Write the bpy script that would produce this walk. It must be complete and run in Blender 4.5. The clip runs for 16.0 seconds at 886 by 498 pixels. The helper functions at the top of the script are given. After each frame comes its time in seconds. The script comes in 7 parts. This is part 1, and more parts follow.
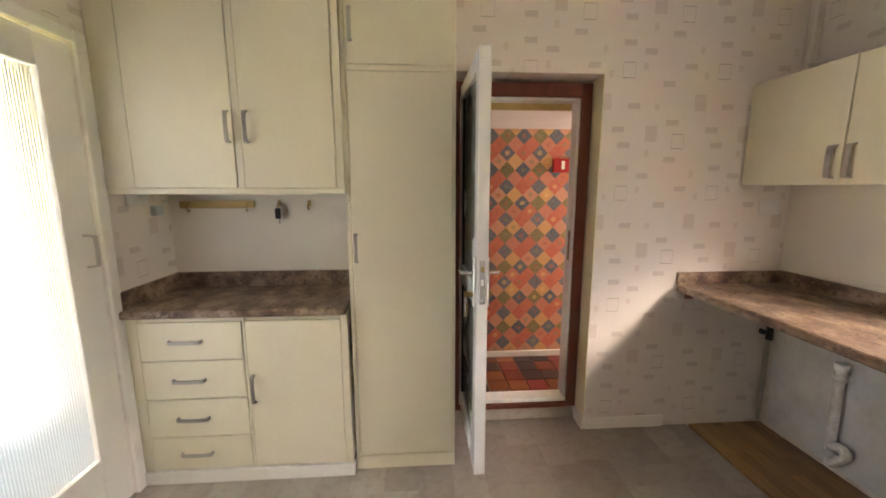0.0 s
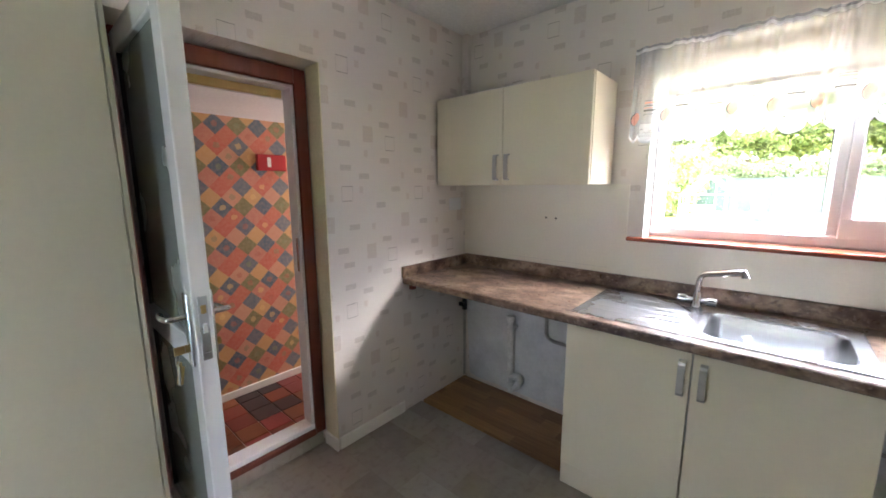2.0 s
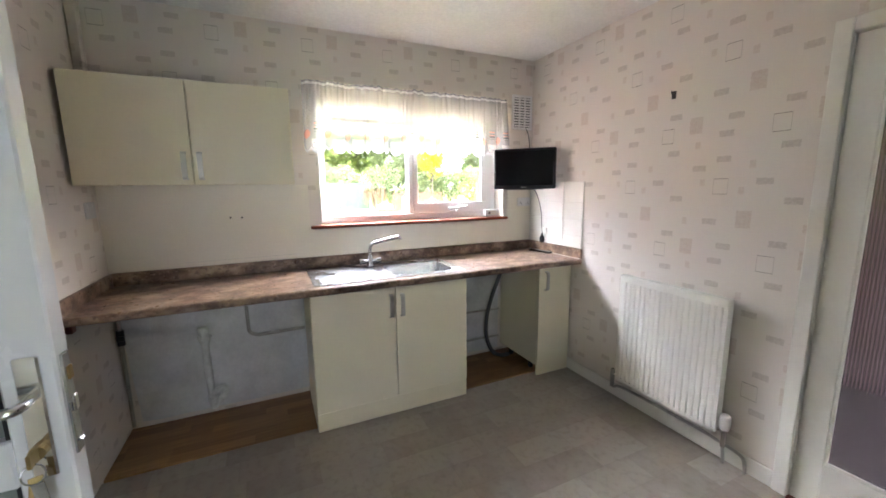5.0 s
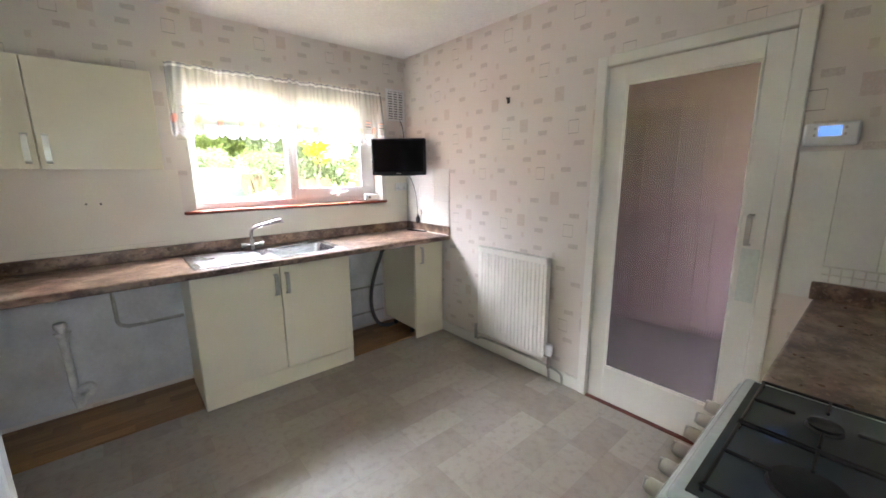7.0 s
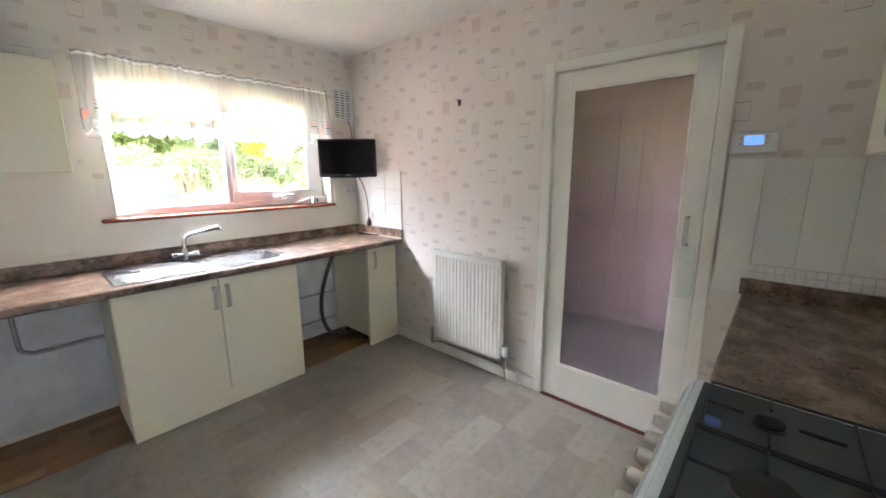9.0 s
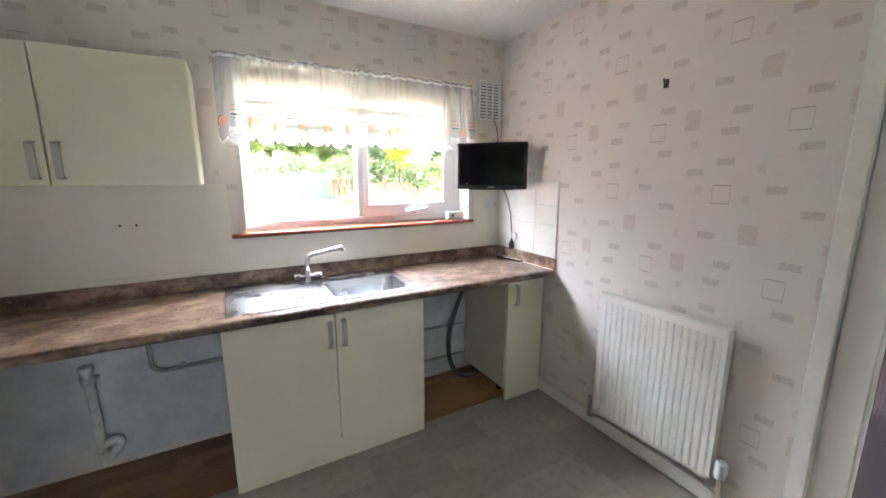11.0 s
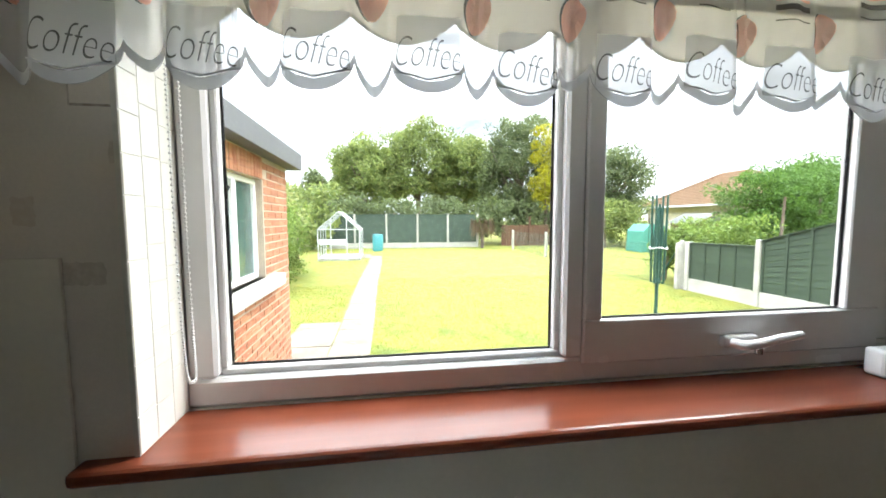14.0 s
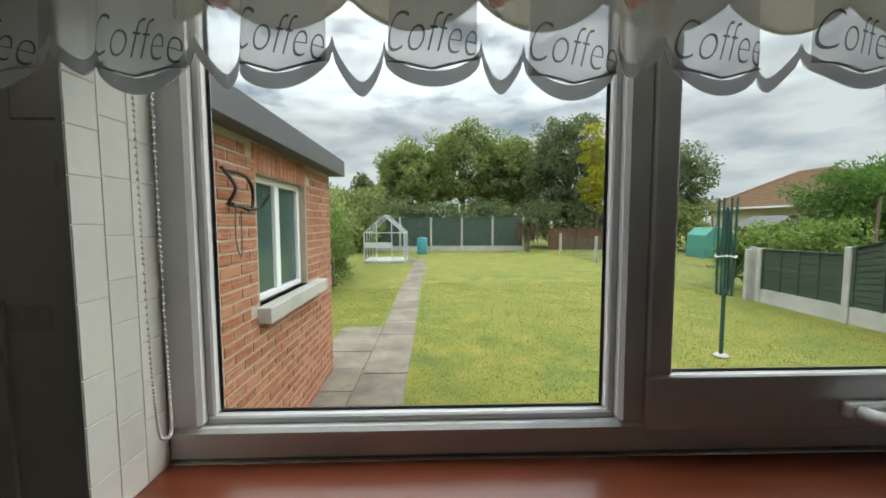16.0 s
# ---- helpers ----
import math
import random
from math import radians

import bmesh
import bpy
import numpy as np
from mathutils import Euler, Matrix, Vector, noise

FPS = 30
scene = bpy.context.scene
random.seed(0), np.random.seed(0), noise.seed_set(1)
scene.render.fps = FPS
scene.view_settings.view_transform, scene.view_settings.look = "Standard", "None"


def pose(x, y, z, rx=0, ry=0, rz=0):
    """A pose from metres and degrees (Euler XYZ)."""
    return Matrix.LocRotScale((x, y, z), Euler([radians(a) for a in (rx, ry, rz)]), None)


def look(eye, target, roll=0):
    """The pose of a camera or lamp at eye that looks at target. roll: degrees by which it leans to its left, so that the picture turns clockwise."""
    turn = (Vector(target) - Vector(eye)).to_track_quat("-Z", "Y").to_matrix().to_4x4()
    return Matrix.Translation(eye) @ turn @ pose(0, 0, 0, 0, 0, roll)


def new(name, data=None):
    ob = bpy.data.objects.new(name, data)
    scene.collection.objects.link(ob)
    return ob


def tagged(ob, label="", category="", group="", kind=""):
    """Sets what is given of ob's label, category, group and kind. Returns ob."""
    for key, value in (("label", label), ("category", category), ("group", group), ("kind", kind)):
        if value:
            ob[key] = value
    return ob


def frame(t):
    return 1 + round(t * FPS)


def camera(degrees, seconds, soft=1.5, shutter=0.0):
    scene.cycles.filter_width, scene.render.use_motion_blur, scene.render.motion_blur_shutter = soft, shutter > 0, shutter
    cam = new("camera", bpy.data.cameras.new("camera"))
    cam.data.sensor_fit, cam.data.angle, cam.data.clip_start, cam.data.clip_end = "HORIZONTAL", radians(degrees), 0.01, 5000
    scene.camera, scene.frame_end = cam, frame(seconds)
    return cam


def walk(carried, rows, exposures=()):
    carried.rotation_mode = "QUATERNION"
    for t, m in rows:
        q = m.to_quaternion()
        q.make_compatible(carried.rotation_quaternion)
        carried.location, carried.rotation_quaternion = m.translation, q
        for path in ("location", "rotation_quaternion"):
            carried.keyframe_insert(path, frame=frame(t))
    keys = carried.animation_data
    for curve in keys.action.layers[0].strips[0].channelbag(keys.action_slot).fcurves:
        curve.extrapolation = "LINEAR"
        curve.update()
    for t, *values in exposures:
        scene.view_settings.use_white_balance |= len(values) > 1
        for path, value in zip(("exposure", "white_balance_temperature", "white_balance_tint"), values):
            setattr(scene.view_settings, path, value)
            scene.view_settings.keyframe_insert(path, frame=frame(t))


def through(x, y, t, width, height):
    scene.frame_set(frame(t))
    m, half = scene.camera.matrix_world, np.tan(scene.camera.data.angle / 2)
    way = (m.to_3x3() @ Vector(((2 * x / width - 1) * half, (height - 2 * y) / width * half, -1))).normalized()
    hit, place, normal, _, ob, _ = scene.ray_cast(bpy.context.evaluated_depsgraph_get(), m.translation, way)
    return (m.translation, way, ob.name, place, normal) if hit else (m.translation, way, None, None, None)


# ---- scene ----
cam = camera(99.0, 16.0, soft=1.7)
# seconds, place of the eye, yaw, pitch, roll
PATH = [
    (0.0, 0.010, 0.021, 1.456, -3.81, -9.22, 0.08),
    (0.5, -0.078, 0.016, 1.439, -12.95, -9.05, 0.13),
    (1.0, -0.098, 0.056, 1.421, -21.56, -9.00, 0.19),
    (1.5, -0.054, 0.169, 1.426, -32.39, -9.16, 0.33),
    (2.0, -0.045, 0.357, 1.459, -48.55, -9.35, 0.26),
    (2.5, -0.088, 0.565, 1.462, -60.36, -9.19, 0.35),
    (3.0, -0.093, 0.749, 1.451, -71.44, -8.97, 0.36),
    (3.5, -0.113, 0.951, 1.437, -84.79, -8.87, 0.44),
    (4.0, -0.213, 1.104, 1.447, -95.59, -9.04, 0.57),
    (4.5, -0.406, 1.200, 1.442, -108.56, -8.98, 0.58),
    (4.7, -0.479, 1.203, 1.438, -111.41, -8.98, 0.65),
    (6.8, -0.922, 1.288, 1.425, -128.90, -11.20, 0.47),
    (7.0, -0.931, 1.291, 1.428, -130.64, -11.26, 0.48),
    (7.5, -0.941, 1.296, 1.441, -134.66, -11.51, 0.44),
    (8.0, -0.955, 1.294, 1.451, -137.63, -11.49, 0.43),
    (8.2, -0.947, 1.288, 1.454, -138.59, -11.55, 0.44),
    (10.3, -0.622, 1.157, 1.459, -131.71, -11.30, 0.15),
    (10.5, -0.556, 1.042, 1.472, -126.62, -11.36, 0.30),
    (11.0, -0.245, 0.942, 1.496, -119.07, -10.65, 0.11),
    (11.5, 0.093, 0.866, 1.532, -114.10, -7.86, 0.13),
    (12.0, 0.445, 0.727, 1.531, -108.75, -5.69, 0.20),
    (12.5, 0.752, 0.644, 1.510, -102.63, -4.83, 0.14),
    (13.0, 1.075, 0.636, 1.518, -100.09, -4.95, -0.04),
    (13.5, 1.358, 0.588, 1.510, -99.52, -4.46, 0.07),
    (14.0, 1.582, 0.539, 1.517, -98.38, -4.45, 0.14),
    (14.5, 1.719, 0.482, 1.531, -96.49, -4.50, 0.34),
    (15.0, 1.799, 0.458, 1.543, -96.10, -4.37, 0.30),
    (15.5, 1.810, 0.459, 1.545, -94.91, -4.26, 0.29),
    (16.0, 1.712, 0.485, 1.552, -91.58, -4.04, 0.19),
]
# seconds, stops, kelvin, tint
EXPOSURES = [(0.0, 4.45, 7600, 25), (0.5, 4.45, 6800, 23), (1.5, 4.4, 6100, 21), (2.5, 4.0, 5950, 19), (4.5, 4.1, 6200, 19), (8.0, 4.35, 6150, 19), (11.0, 4.1, 5950, 17), (12.0, 3.6, 6150, 16), (12.5, 3.3, 6300, 15),
             (13.0, 2.9, 6500, 15), (13.5, 2.4, 6500, 12), (14.0, 1.65, 6300, 8), (14.5, 1.0, 6200, 7), (15.0, 0.42, 6100, 7), (15.5, 0.08, 6200, 4), (16.0, 0.05, 6400, 4)]
walk(cam, [(t, pose(x, y, z, 90 + pitch, roll, yaw)) for t, x, y, z, yaw, pitch, roll in PATH], EXPOSURES)

# ---------------- world and sun ----------------
SUN_HEIGHT, SUN_TURN = 38.0, 164.0   # degrees; the turn is clockwise from +y


def build_world():
    world = bpy.data.worlds.new("sky")
    scene.world = world
    world.use_nodes = True
    nt = world.node_tree
    nt.nodes.clear()
    n = nt.nodes.new
    sky = n("ShaderNodeTexSky")
    sky.sky_type = "NISHITA"
    sky.sun_disc = False
    sky.dust_density = 0.2
    sky.sun_elevation = radians(SUN_HEIGHT)
    sky.sun_rotation = radians(SUN_TURN)
    coord = n("ShaderNodeTexCoord")
    mapping = n("ShaderNodeMapping")
    mapping.inputs["Scale"].default_value = (2.2, 2.2, 7.0)
    clouds = n("ShaderNodeTexNoise")
    clouds.inputs["Scale"].default_value = 1.5
    clouds.inputs["Detail"].default_value = 8.0
    clouds.inputs["Roughness"].default_value = 0.58
    cover = n("ShaderNodeValToRGB")
    cover.color_ramp.elements[0].position, cover.color_ramp.elements[0].color = 0.27, (0, 0, 0, 1)
    cover.color_ramp.elements[1].position, cover.color_ramp.elements[1].color = 0.46, (1, 1, 1, 1)
    shade = n("ShaderNodeTexNoise")
    shade.inputs["Scale"].default_value = 3.1
    shade.inputs["Detail"].default_value = 6.0
    grey = n("ShaderNodeValToRGB")
    grey.color_ramp.elements[0].position, grey.color_ramp.elements[0].color = 0.35, (4.3, 4.5, 4.9, 1)
    grey.color_ramp.elements[1].position, grey.color_ramp.elements[1].color = 0.62, (6.6, 6.7, 6.9, 1)
    mix = n("ShaderNodeMix")
    mix.data_type = "RGBA"
    back = n("ShaderNodeBackground")
    back.inputs["Strength"].default_value = 0.1
    out = n("ShaderNodeOutputWorld")
    link = nt.links.new
    link(coord.outputs["Generated"], mapping.inputs["Vector"])
    link(mapping.outputs["Vector"], clouds.inputs["Vector"])
    link(mapping.outputs["Vector"], shade.inputs["Vector"])
    link(clouds.outputs["Fac"], cover.inputs["Fac"])
    link(shade.outputs["Fac"], grey.inputs["Fac"])
    link(cover.outputs["Color"], mix.inputs["Factor"])
    link(sky.outputs["Color"], mix.inputs["A"])
    # an overcast sky is brighter overhead than at its rim
    up = n("ShaderNodeSeparateXYZ")
    lift = n("ShaderNodeMapRange")
    for key, value in (("From Min", 0.24), ("From Max", 0.76), ("To Min", 1.9), ("To Max", 11.5)):
        lift.inputs[key].default_value = value
    bright = n("ShaderNodeMix")
    bright.data_type, bright.blend_type = "RGBA", "MULTIPLY"
    bright.inputs["Factor"].default_value = 1.0
    link(coord.outputs["Generated"], up.inputs[0])
    link(up.outputs["Z"], lift.inputs["Value"])
    link(grey.outputs["Color"], bright.inputs["A"])
    link(lift.outputs["Result"], bright.inputs["B"])
    link(bright.outputs["Result"], mix.inputs["B"])
    link(mix.outputs["Result"], back.inputs["Color"])
    link(back.outputs["Background"], out.inputs["Surface"])


def build_sun():
    lamp = bpy.data.lights.new("sun", "SUN")
    lamp.energy, lamp.angle, lamp.color = 1.7, radians(44), (1.0, 0.95, 0.88)
    h, a = radians(SUN_HEIGHT), radians(SUN_TURN)
    place = Vector((math.sin(a) * math.cos(h), math.cos(a) * math.cos(h), math.sin(h))) * 40
    new("sun", lamp).matrix_world = look(place, (0, 0, 0))


build_world()
build_sun()


def opening_lamp(name, m, width, height, power, colour):
    """An area lamp added in an opening, in place of light from beyond it."""
    lamp = bpy.data.lights.new(name, "AREA")
    lamp.shape, lamp.size, lamp.size_y, lamp.energy, lamp.color = "RECTANGLE", width, height, power, colour
    new(name, lamp).matrix_world = m


# lamps added behind the west door's bright pane and at the porch's unseen end
opening_lamp("door_pane_light", look((-1.45, 1.325, 1.225), (0, 1.325, 1.225)), 0.48, 1.31, 0.27, (0.76, 0.89, 1.0))
opening_lamp("porch_fill_light", look((2.98, 2.73, 1.4), (0, 2.73, 1.2)), 0.6, 1.1, 2.0, (1.0, 0.97, 0.93))

# ---------------- materials ----------------
def material(name, colour, rough=0.5, metal=0.0, grain=0.06, grain_scale=60.0, stain=0.06, stain_scale=3.0, bump=0.05, bump_scale=0.0, random_value=0.0, random_hue=0.0, spec=0.5, stretch=(1, 1, 1)):
    """A surface with grain and stains at two scales; pieces vary by Object Info's Random."""
    m = bpy.data.materials.new(name)
    m.use_nodes = True
    nt = m.node_tree
    bsdf = nt.nodes["Principled BSDF"]
    link, n = nt.links.new, nt.nodes.new
    coord = n("ShaderNodeNewGeometry")
    mp = n("ShaderNodeMapping")
    mp.inputs["Scale"].default_value = stretch
    link(coord.outputs["Position"], mp.inputs["Vector"])
    fine, wide = n("ShaderNodeTexNoise"), n("ShaderNodeTexNoise")
    fine.inputs["Scale"].default_value, fine.inputs["Detail"].default_value = grain_scale, 5
    wide.inputs["Scale"].default_value, wide.inputs["Detail"].default_value = stain_scale, 4
    for t in (fine, wide):
        link(mp.outputs["Vector"], t.inputs["Vector"])
    value = None
    for tex, amount in ((fine, grain), (wide, stain)):
        mr = n("ShaderNodeMapRange")
        mr.inputs["From Min"].default_value, mr.inputs["From Max"].default_value = 0.3, 0.7
        mr.inputs["To Min"].default_value, mr.inputs["To Max"].default_value = 1 - amount, 1 + amount
        link(tex.outputs["Fac"], mr.inputs["Value"])
        if value is None:
            value = mr.outputs["Result"]
        else:
            mul = n("ShaderNodeMath")
            mul.operation = "MULTIPLY"
            link(value, mul.inputs[0])
            link(mr.outputs["Result"], mul.inputs[1])
            value = mul.outputs[0]
    hsv = n("ShaderNodeHueSaturation")
    hsv.inputs["Color"].default_value = (*colour, 1)
    if random_value or random_hue:
        info = n("ShaderNodeObjectInfo")
        mr = n("ShaderNodeMapRange")
        mr.inputs["To Min"].default_value, mr.inputs["To Max"].default_value = 1 - random_value, 1 + random_value
        link(info.outputs["Random"], mr.inputs["Value"])
        mul = n("ShaderNodeMath")
        mul.operation = "MULTIPLY"
        link(value, mul.inputs[0])
        link(mr.outputs["Result"], mul.inputs[1])
        value = mul.outputs[0]
        if random_hue:
            mh = n("ShaderNodeMapRange")
            mh.inputs["To Min"].default_value, mh.inputs["To Max"].default_value = 0.5 - random_hue, 0.5 + random_hue
            wn = n("ShaderNodeTexWhiteNoise")
            wn.noise_dimensions = "1D"
            link(info.outputs["Random"], wn.inputs["W"])
            link(wn.outputs["Value"], mh.inputs["Value"])
            link(mh.outputs["Result"], hsv.inputs["Hue"])
    link(value, hsv.inputs["Value"])
    link(hsv.outputs["Color"], bsdf.inputs["Base Color"])
    rr = n("ShaderNodeMapRange")
    rr.inputs["From Min"].default_value, rr.inputs["From Max"].default_value = 0.3, 0.7
    rr.inputs["To Min"].default_value, rr.inputs["To Max"].default_value = max(rough - min(0.07, stain), 0.02), min(rough + min(0.07, stain), 1.0)
    link(wide.outputs["Fac"], rr.inputs["Value"])
    link(rr.outputs["Result"], bsdf.inputs["Roughness"])
    bsdf.inputs["Metallic"].default_value = metal
    bsdf.inputs["Specular IOR Level"].default_value = spec
    if bump:
        b = n("ShaderNodeBump")
        b.inputs["Strength"].default_value, b.inputs["Distance"].default_value = bump, 0.004
        src = fine
        if bump_scale:
            src = n("ShaderNodeTexNoise")
            src.inputs["Scale"].default_value, src.inputs["Detail"].default_value = bump_scale, 3
            link(mp.outputs["Vector"], src.inputs["Vector"])
        link(src.outputs["Fac"], b.inputs["Height"])
        link(b.outputs["Normal"], bsdf.inputs["Normal"])
    return m


class Nodes:
    """Short hand for building node graphs of plain arithmetic."""

    def __init__(self, m):
        self.nt = m.node_tree
        self.bsdf = self.nt.nodes["Principled BSDF"]

    def node(self, kind, **props):
        made = self.nt.nodes.new(kind)
        for key, value in props.items():
            setattr(made, key, value)
        return made

    def put(self, value, socket):
        if isinstance(value, (int, float, tuple)):
            if isinstance(value, tuple) and len(value) == 3 and len(socket.default_value) == 4:
                value = (*value, 1)
            socket.default_value = value
        else:
            self.nt.links.new(value, socket)

    def math(self, op, a, b=0.0, c=0.0):
        made = self.node("ShaderNodeMath", operation=op)
        for value, socket in zip((a, b, c), made.inputs):
            self.put(value, socket)
        return made.outputs[0]

    def mix(self, f, a, b):
        made = self.node("ShaderNodeMix", data_type="RGBA")
        self.put(f, made.inputs["Factor"])
        self.put(a, made.inputs["A"])
        self.put(b, made.inputs["B"])
        return made.outputs["Result"]

    def position(self):
        sep = self.node("ShaderNodeSeparateXYZ")
        geo = self.node("ShaderNodeNewGeometry")
        self.nt.links.new(geo.outputs["Position"], sep.inputs[0])
        return sep.outputs, geo.outputs["Position"]

    def noise(self, vector, scale, detail=4.0):
        made = self.node("ShaderNodeTexNoise")
        self.put(vector, made.inputs["Vector"])
        made.inputs["Scale"].default_value, made.inputs["Detail"].default_value = scale, detail
        return made.outputs["Fac"]

    def range(self, value, a, b, c, d):
        made = self.node("ShaderNodeMapRange")
        for v, key in ((value, "Value"), (a, "From Min"), (b, "From Max"), (c, "To Min"), (d, "To Max")):
            self.put(v, made.inputs[key])
        return made.outputs["Result"]

    def white(self, x, y, z=0.0):
        comb = self.node("ShaderNodeCombineXYZ")
        for v, s in zip((x, y, z), comb.inputs):
            self.put(v, s)
        made = self.node("ShaderNodeTexWhiteNoise", noise_dimensions="3D")
        self.nt.links.new(comb.outputs[0], made.inputs["Vector"])
        return made.outputs["Value"]

    def ramp(self, value, stops, constant=False):
        made = self.node("ShaderNodeValToRGB")
        r = made.color_ramp
        r.interpolation = "CONSTANT" if constant else "LINEAR"
        while len(r.elements) < len(stops):
            r.elements.new(1.0)
        for e, (p, c) in zip(r.elements, stops):
            e.position, e.color = p, (*c, 1)
        self.put(value, made.inputs["Fac"])
        return made.outputs["Color"]

    def bump(self, height, strength, distance=0.003):
        made = self.node("ShaderNodeBump")
        made.inputs["Strength"].default_value, made.inputs["Distance"].default_value = strength, distance
        self.put(height, made.inputs["Height"])
        self.nt.links.new(made.outputs["Normal"], self.bsdf.inputs["Normal"])


def blank(name, rough=0.6):
    m = bpy.data.materials.new(name)
    m.use_nodes = True
    m.node_tree.nodes["Principled BSDF"].inputs["Roughness"].default_value = rough
    return m, Nodes(m)


def wallpaper(name, axis):
    """Cream paper, printed with beige dashes, pink squares and outlined squares on a half-drop repeat."""
    m, k = blank(name, 0.62)
    (px, py, pz), pos = k.position()
    u = (px, py)[axis]
    wide, tall = 0.53, 0.642
    paper = (0.76, 0.70, 0.64)
    col = k.mix(k.range(k.noise(pos, 2.2), 0.3, 0.7, 0.0, 1.0), paper, tuple(c * 0.94 for c in paper))
    col = k.mix(k.range(k.noise(pos, 240.0, 2), 0.35, 0.65, 0.0, 0.35), col, tuple(c * 0.88 for c in paper))
    ragged = k.math("MULTIPLY", k.math("SUBTRACT", k.noise(pos, 110.0, 2), 0.5), 0.010)
    worn = k.range(k.noise(pos, 130.0, 3), 0.3, 0.6, 0.45, 1.0)

    def away(value, middle, repeat):
        """How far the value lies from the nearest repeat of middle."""
        a = k.math("ADD", k.math("DIVIDE", k.math("SUBTRACT", value, middle), repeat), 0.5)
        return k.math("ABSOLUTE", k.math("MULTIPLY", k.math("SUBTRACT", k.math("FRACT", a), 0.5), repeat))

    def marks(col, places, w, h, tone, strength, outline=False):
        total = None
        for mu, mv in places:
            du, dv = away(u, mu, wide), away(pz, mv, tall)
            if outline:
                inside = k.math("MULTIPLY", k.math("LESS_THAN", du, w / 2), k.math("LESS_THAN", dv, h / 2))
                core = k.math("MULTIPLY", k.math("LESS_THAN", du, w / 2 - 0.0022), k.math("LESS_THAN", dv, h / 2 - 0.0032))
                side = k.math("GREATER_THAN", du, w / 2 - 0.0022)
                inside = k.math("MULTIPLY", k.math("SUBTRACT", inside, core), k.math("SUBTRACT", 1.0, k.math("MULTIPLY", side, 0.45)))
            else:
                inside = k.math("MULTIPLY", k.math("LESS_THAN", k.math("ADD", du, ragged), w / 2), k.math("LESS_THAN", k.math("ADD", dv, ragged), h / 2))
            total = inside if total is None else k.math("MAXIMUM", total, inside)
        return k.mix(k.math("MULTIPLY", k.math("MULTIPLY", total, strength), worn), col, tone)

    beige, rose, brown = (0.47, 0.41, 0.36), (0.56, 0.46, 0.39), (0.20, 0.15, 0.12)
    dashes = [(0.335, 0.517), (0.032, 0.48), (0.067, 0.399), (0.332, 0.322), (0.069, 0.276), (0.185, 0.234), (0.298, 0.074), (0.111, 0.602), (0.413, 0.163)]
    col = marks(col, dashes, 0.068, 0.030, beige, 0.62)
    col = marks(col, [(0.484, 0.622), (0.22, 0.458)], 0.066, 0.084, rose, 0.62)
    col = marks(col, [(0.202, 0.355), (0.163, 0.16), (0.506, 0.119), (0.469, 0.244), (0.24, 0.598)], 0.026, 0.036, rose, 0.5)
    col = marks(col, [(0.374, 0.419), (0.072, 0.14)], 0.070, 0.080, brown, 0.85, outline=True)
    k.put(col, k.bsdf.inputs["Base Color"])
    k.bump(k.noise(pos, 160.0, 3), 0.12, 0.002)
    return m


def diamond_paper(name, axis=0):
    """Harlequin paper: small diamonds in orange, green, yellow and blue with a fruit in each."""
    m, k = blank(name, 0.6)
    (px, py, pz), pos = k.position()
    u = (px, py)[axis]
    s = 0.094
    a = k.math("DIVIDE", k.math("MULTIPLY", k.math("ADD", u, pz), 0.7071), s)
    b = k.math("DIVIDE", k.math("MULTIPLY", k.math("SUBTRACT", u, pz), 0.7071), s)
    ca, cb = k.math("FLOOR", a), k.math("FLOOR", b)
    group = k.math("ADD", k.math("MULTIPLY", k.math("FLOORED_MODULO", ca, 2.0), 2.0), k.math("FLOORED_MODULO", cb, 2.0))
    turn = k.math("FLOORED_MODULO", k.math("ADD", k.math("FLOOR", k.math("DIVIDE", ca, 2.0)), k.math("FLOOR", k.math("DIVIDE", cb, 2.0))), 2.0)
    pick = k.math("DIVIDE", k.math("ADD", group, k.math("MULTIPLY", turn, 4.0)), 8.0)
    col = k.ramp(k.math("ADD", pick, 0.01), [(0.0, (0.085, 0.125, 0.165)), (0.125, (0.56, 0.15, 0.085)), (0.25, (0.58, 0.28, 0.17)), (0.375, (0.20, 0.19, 0.075)),
                               (0.5, (0.13, 0.16, 0.19)), (0.625, (0.60, 0.34, 0.13)), (0.75, (0.55, 0.20, 0.13)), (0.875, (0.56, 0.13, 0.08))], True)
    fa, fb = k.math("SUBTRACT", k.math("SUBTRACT", a, ca), 0.5), k.math("SUBTRACT", k.math("SUBTRACT", b, cb), 0.5)
    r = k.math("SQRT", k.math("ADD", k.math("MULTIPLY", fa, fa), k.math("MULTIPLY", fb, fb)))
    r = k.math("ADD", r, k.math("MULTIPLY", k.math("SUBTRACT", k.noise(pos, 70.0, 3), 0.5), 0.25))
    odd = k.math("LESS_THAN", k.white(ca, cb), 0.5)
    fruit = k.math("MULTIPLY", k.math("LESS_THAN", r, 0.20), odd)
    tone = k.ramp(k.white(cb, ca), [(0.0, (0.20, 0.25, 0.12)), (0.35, (0.45, 0.12, 0.07)), (0.7, (0.75, 0.50, 0.18))], True)
    col = k.mix(k.math("MULTIPLY", fruit, 0.5), col, tone)
    col = k.mix(k.range(k.noise(pos, 45.0, 4), 0.3, 0.75, 0.0, 0.22), col, (0.70, 0.50, 0.34))
    k.put(col, k.bsdf.inputs["Base Color"])
    k.bump(k.noise(pos, 180.0, 2), 0.1, 0.002)
    return m


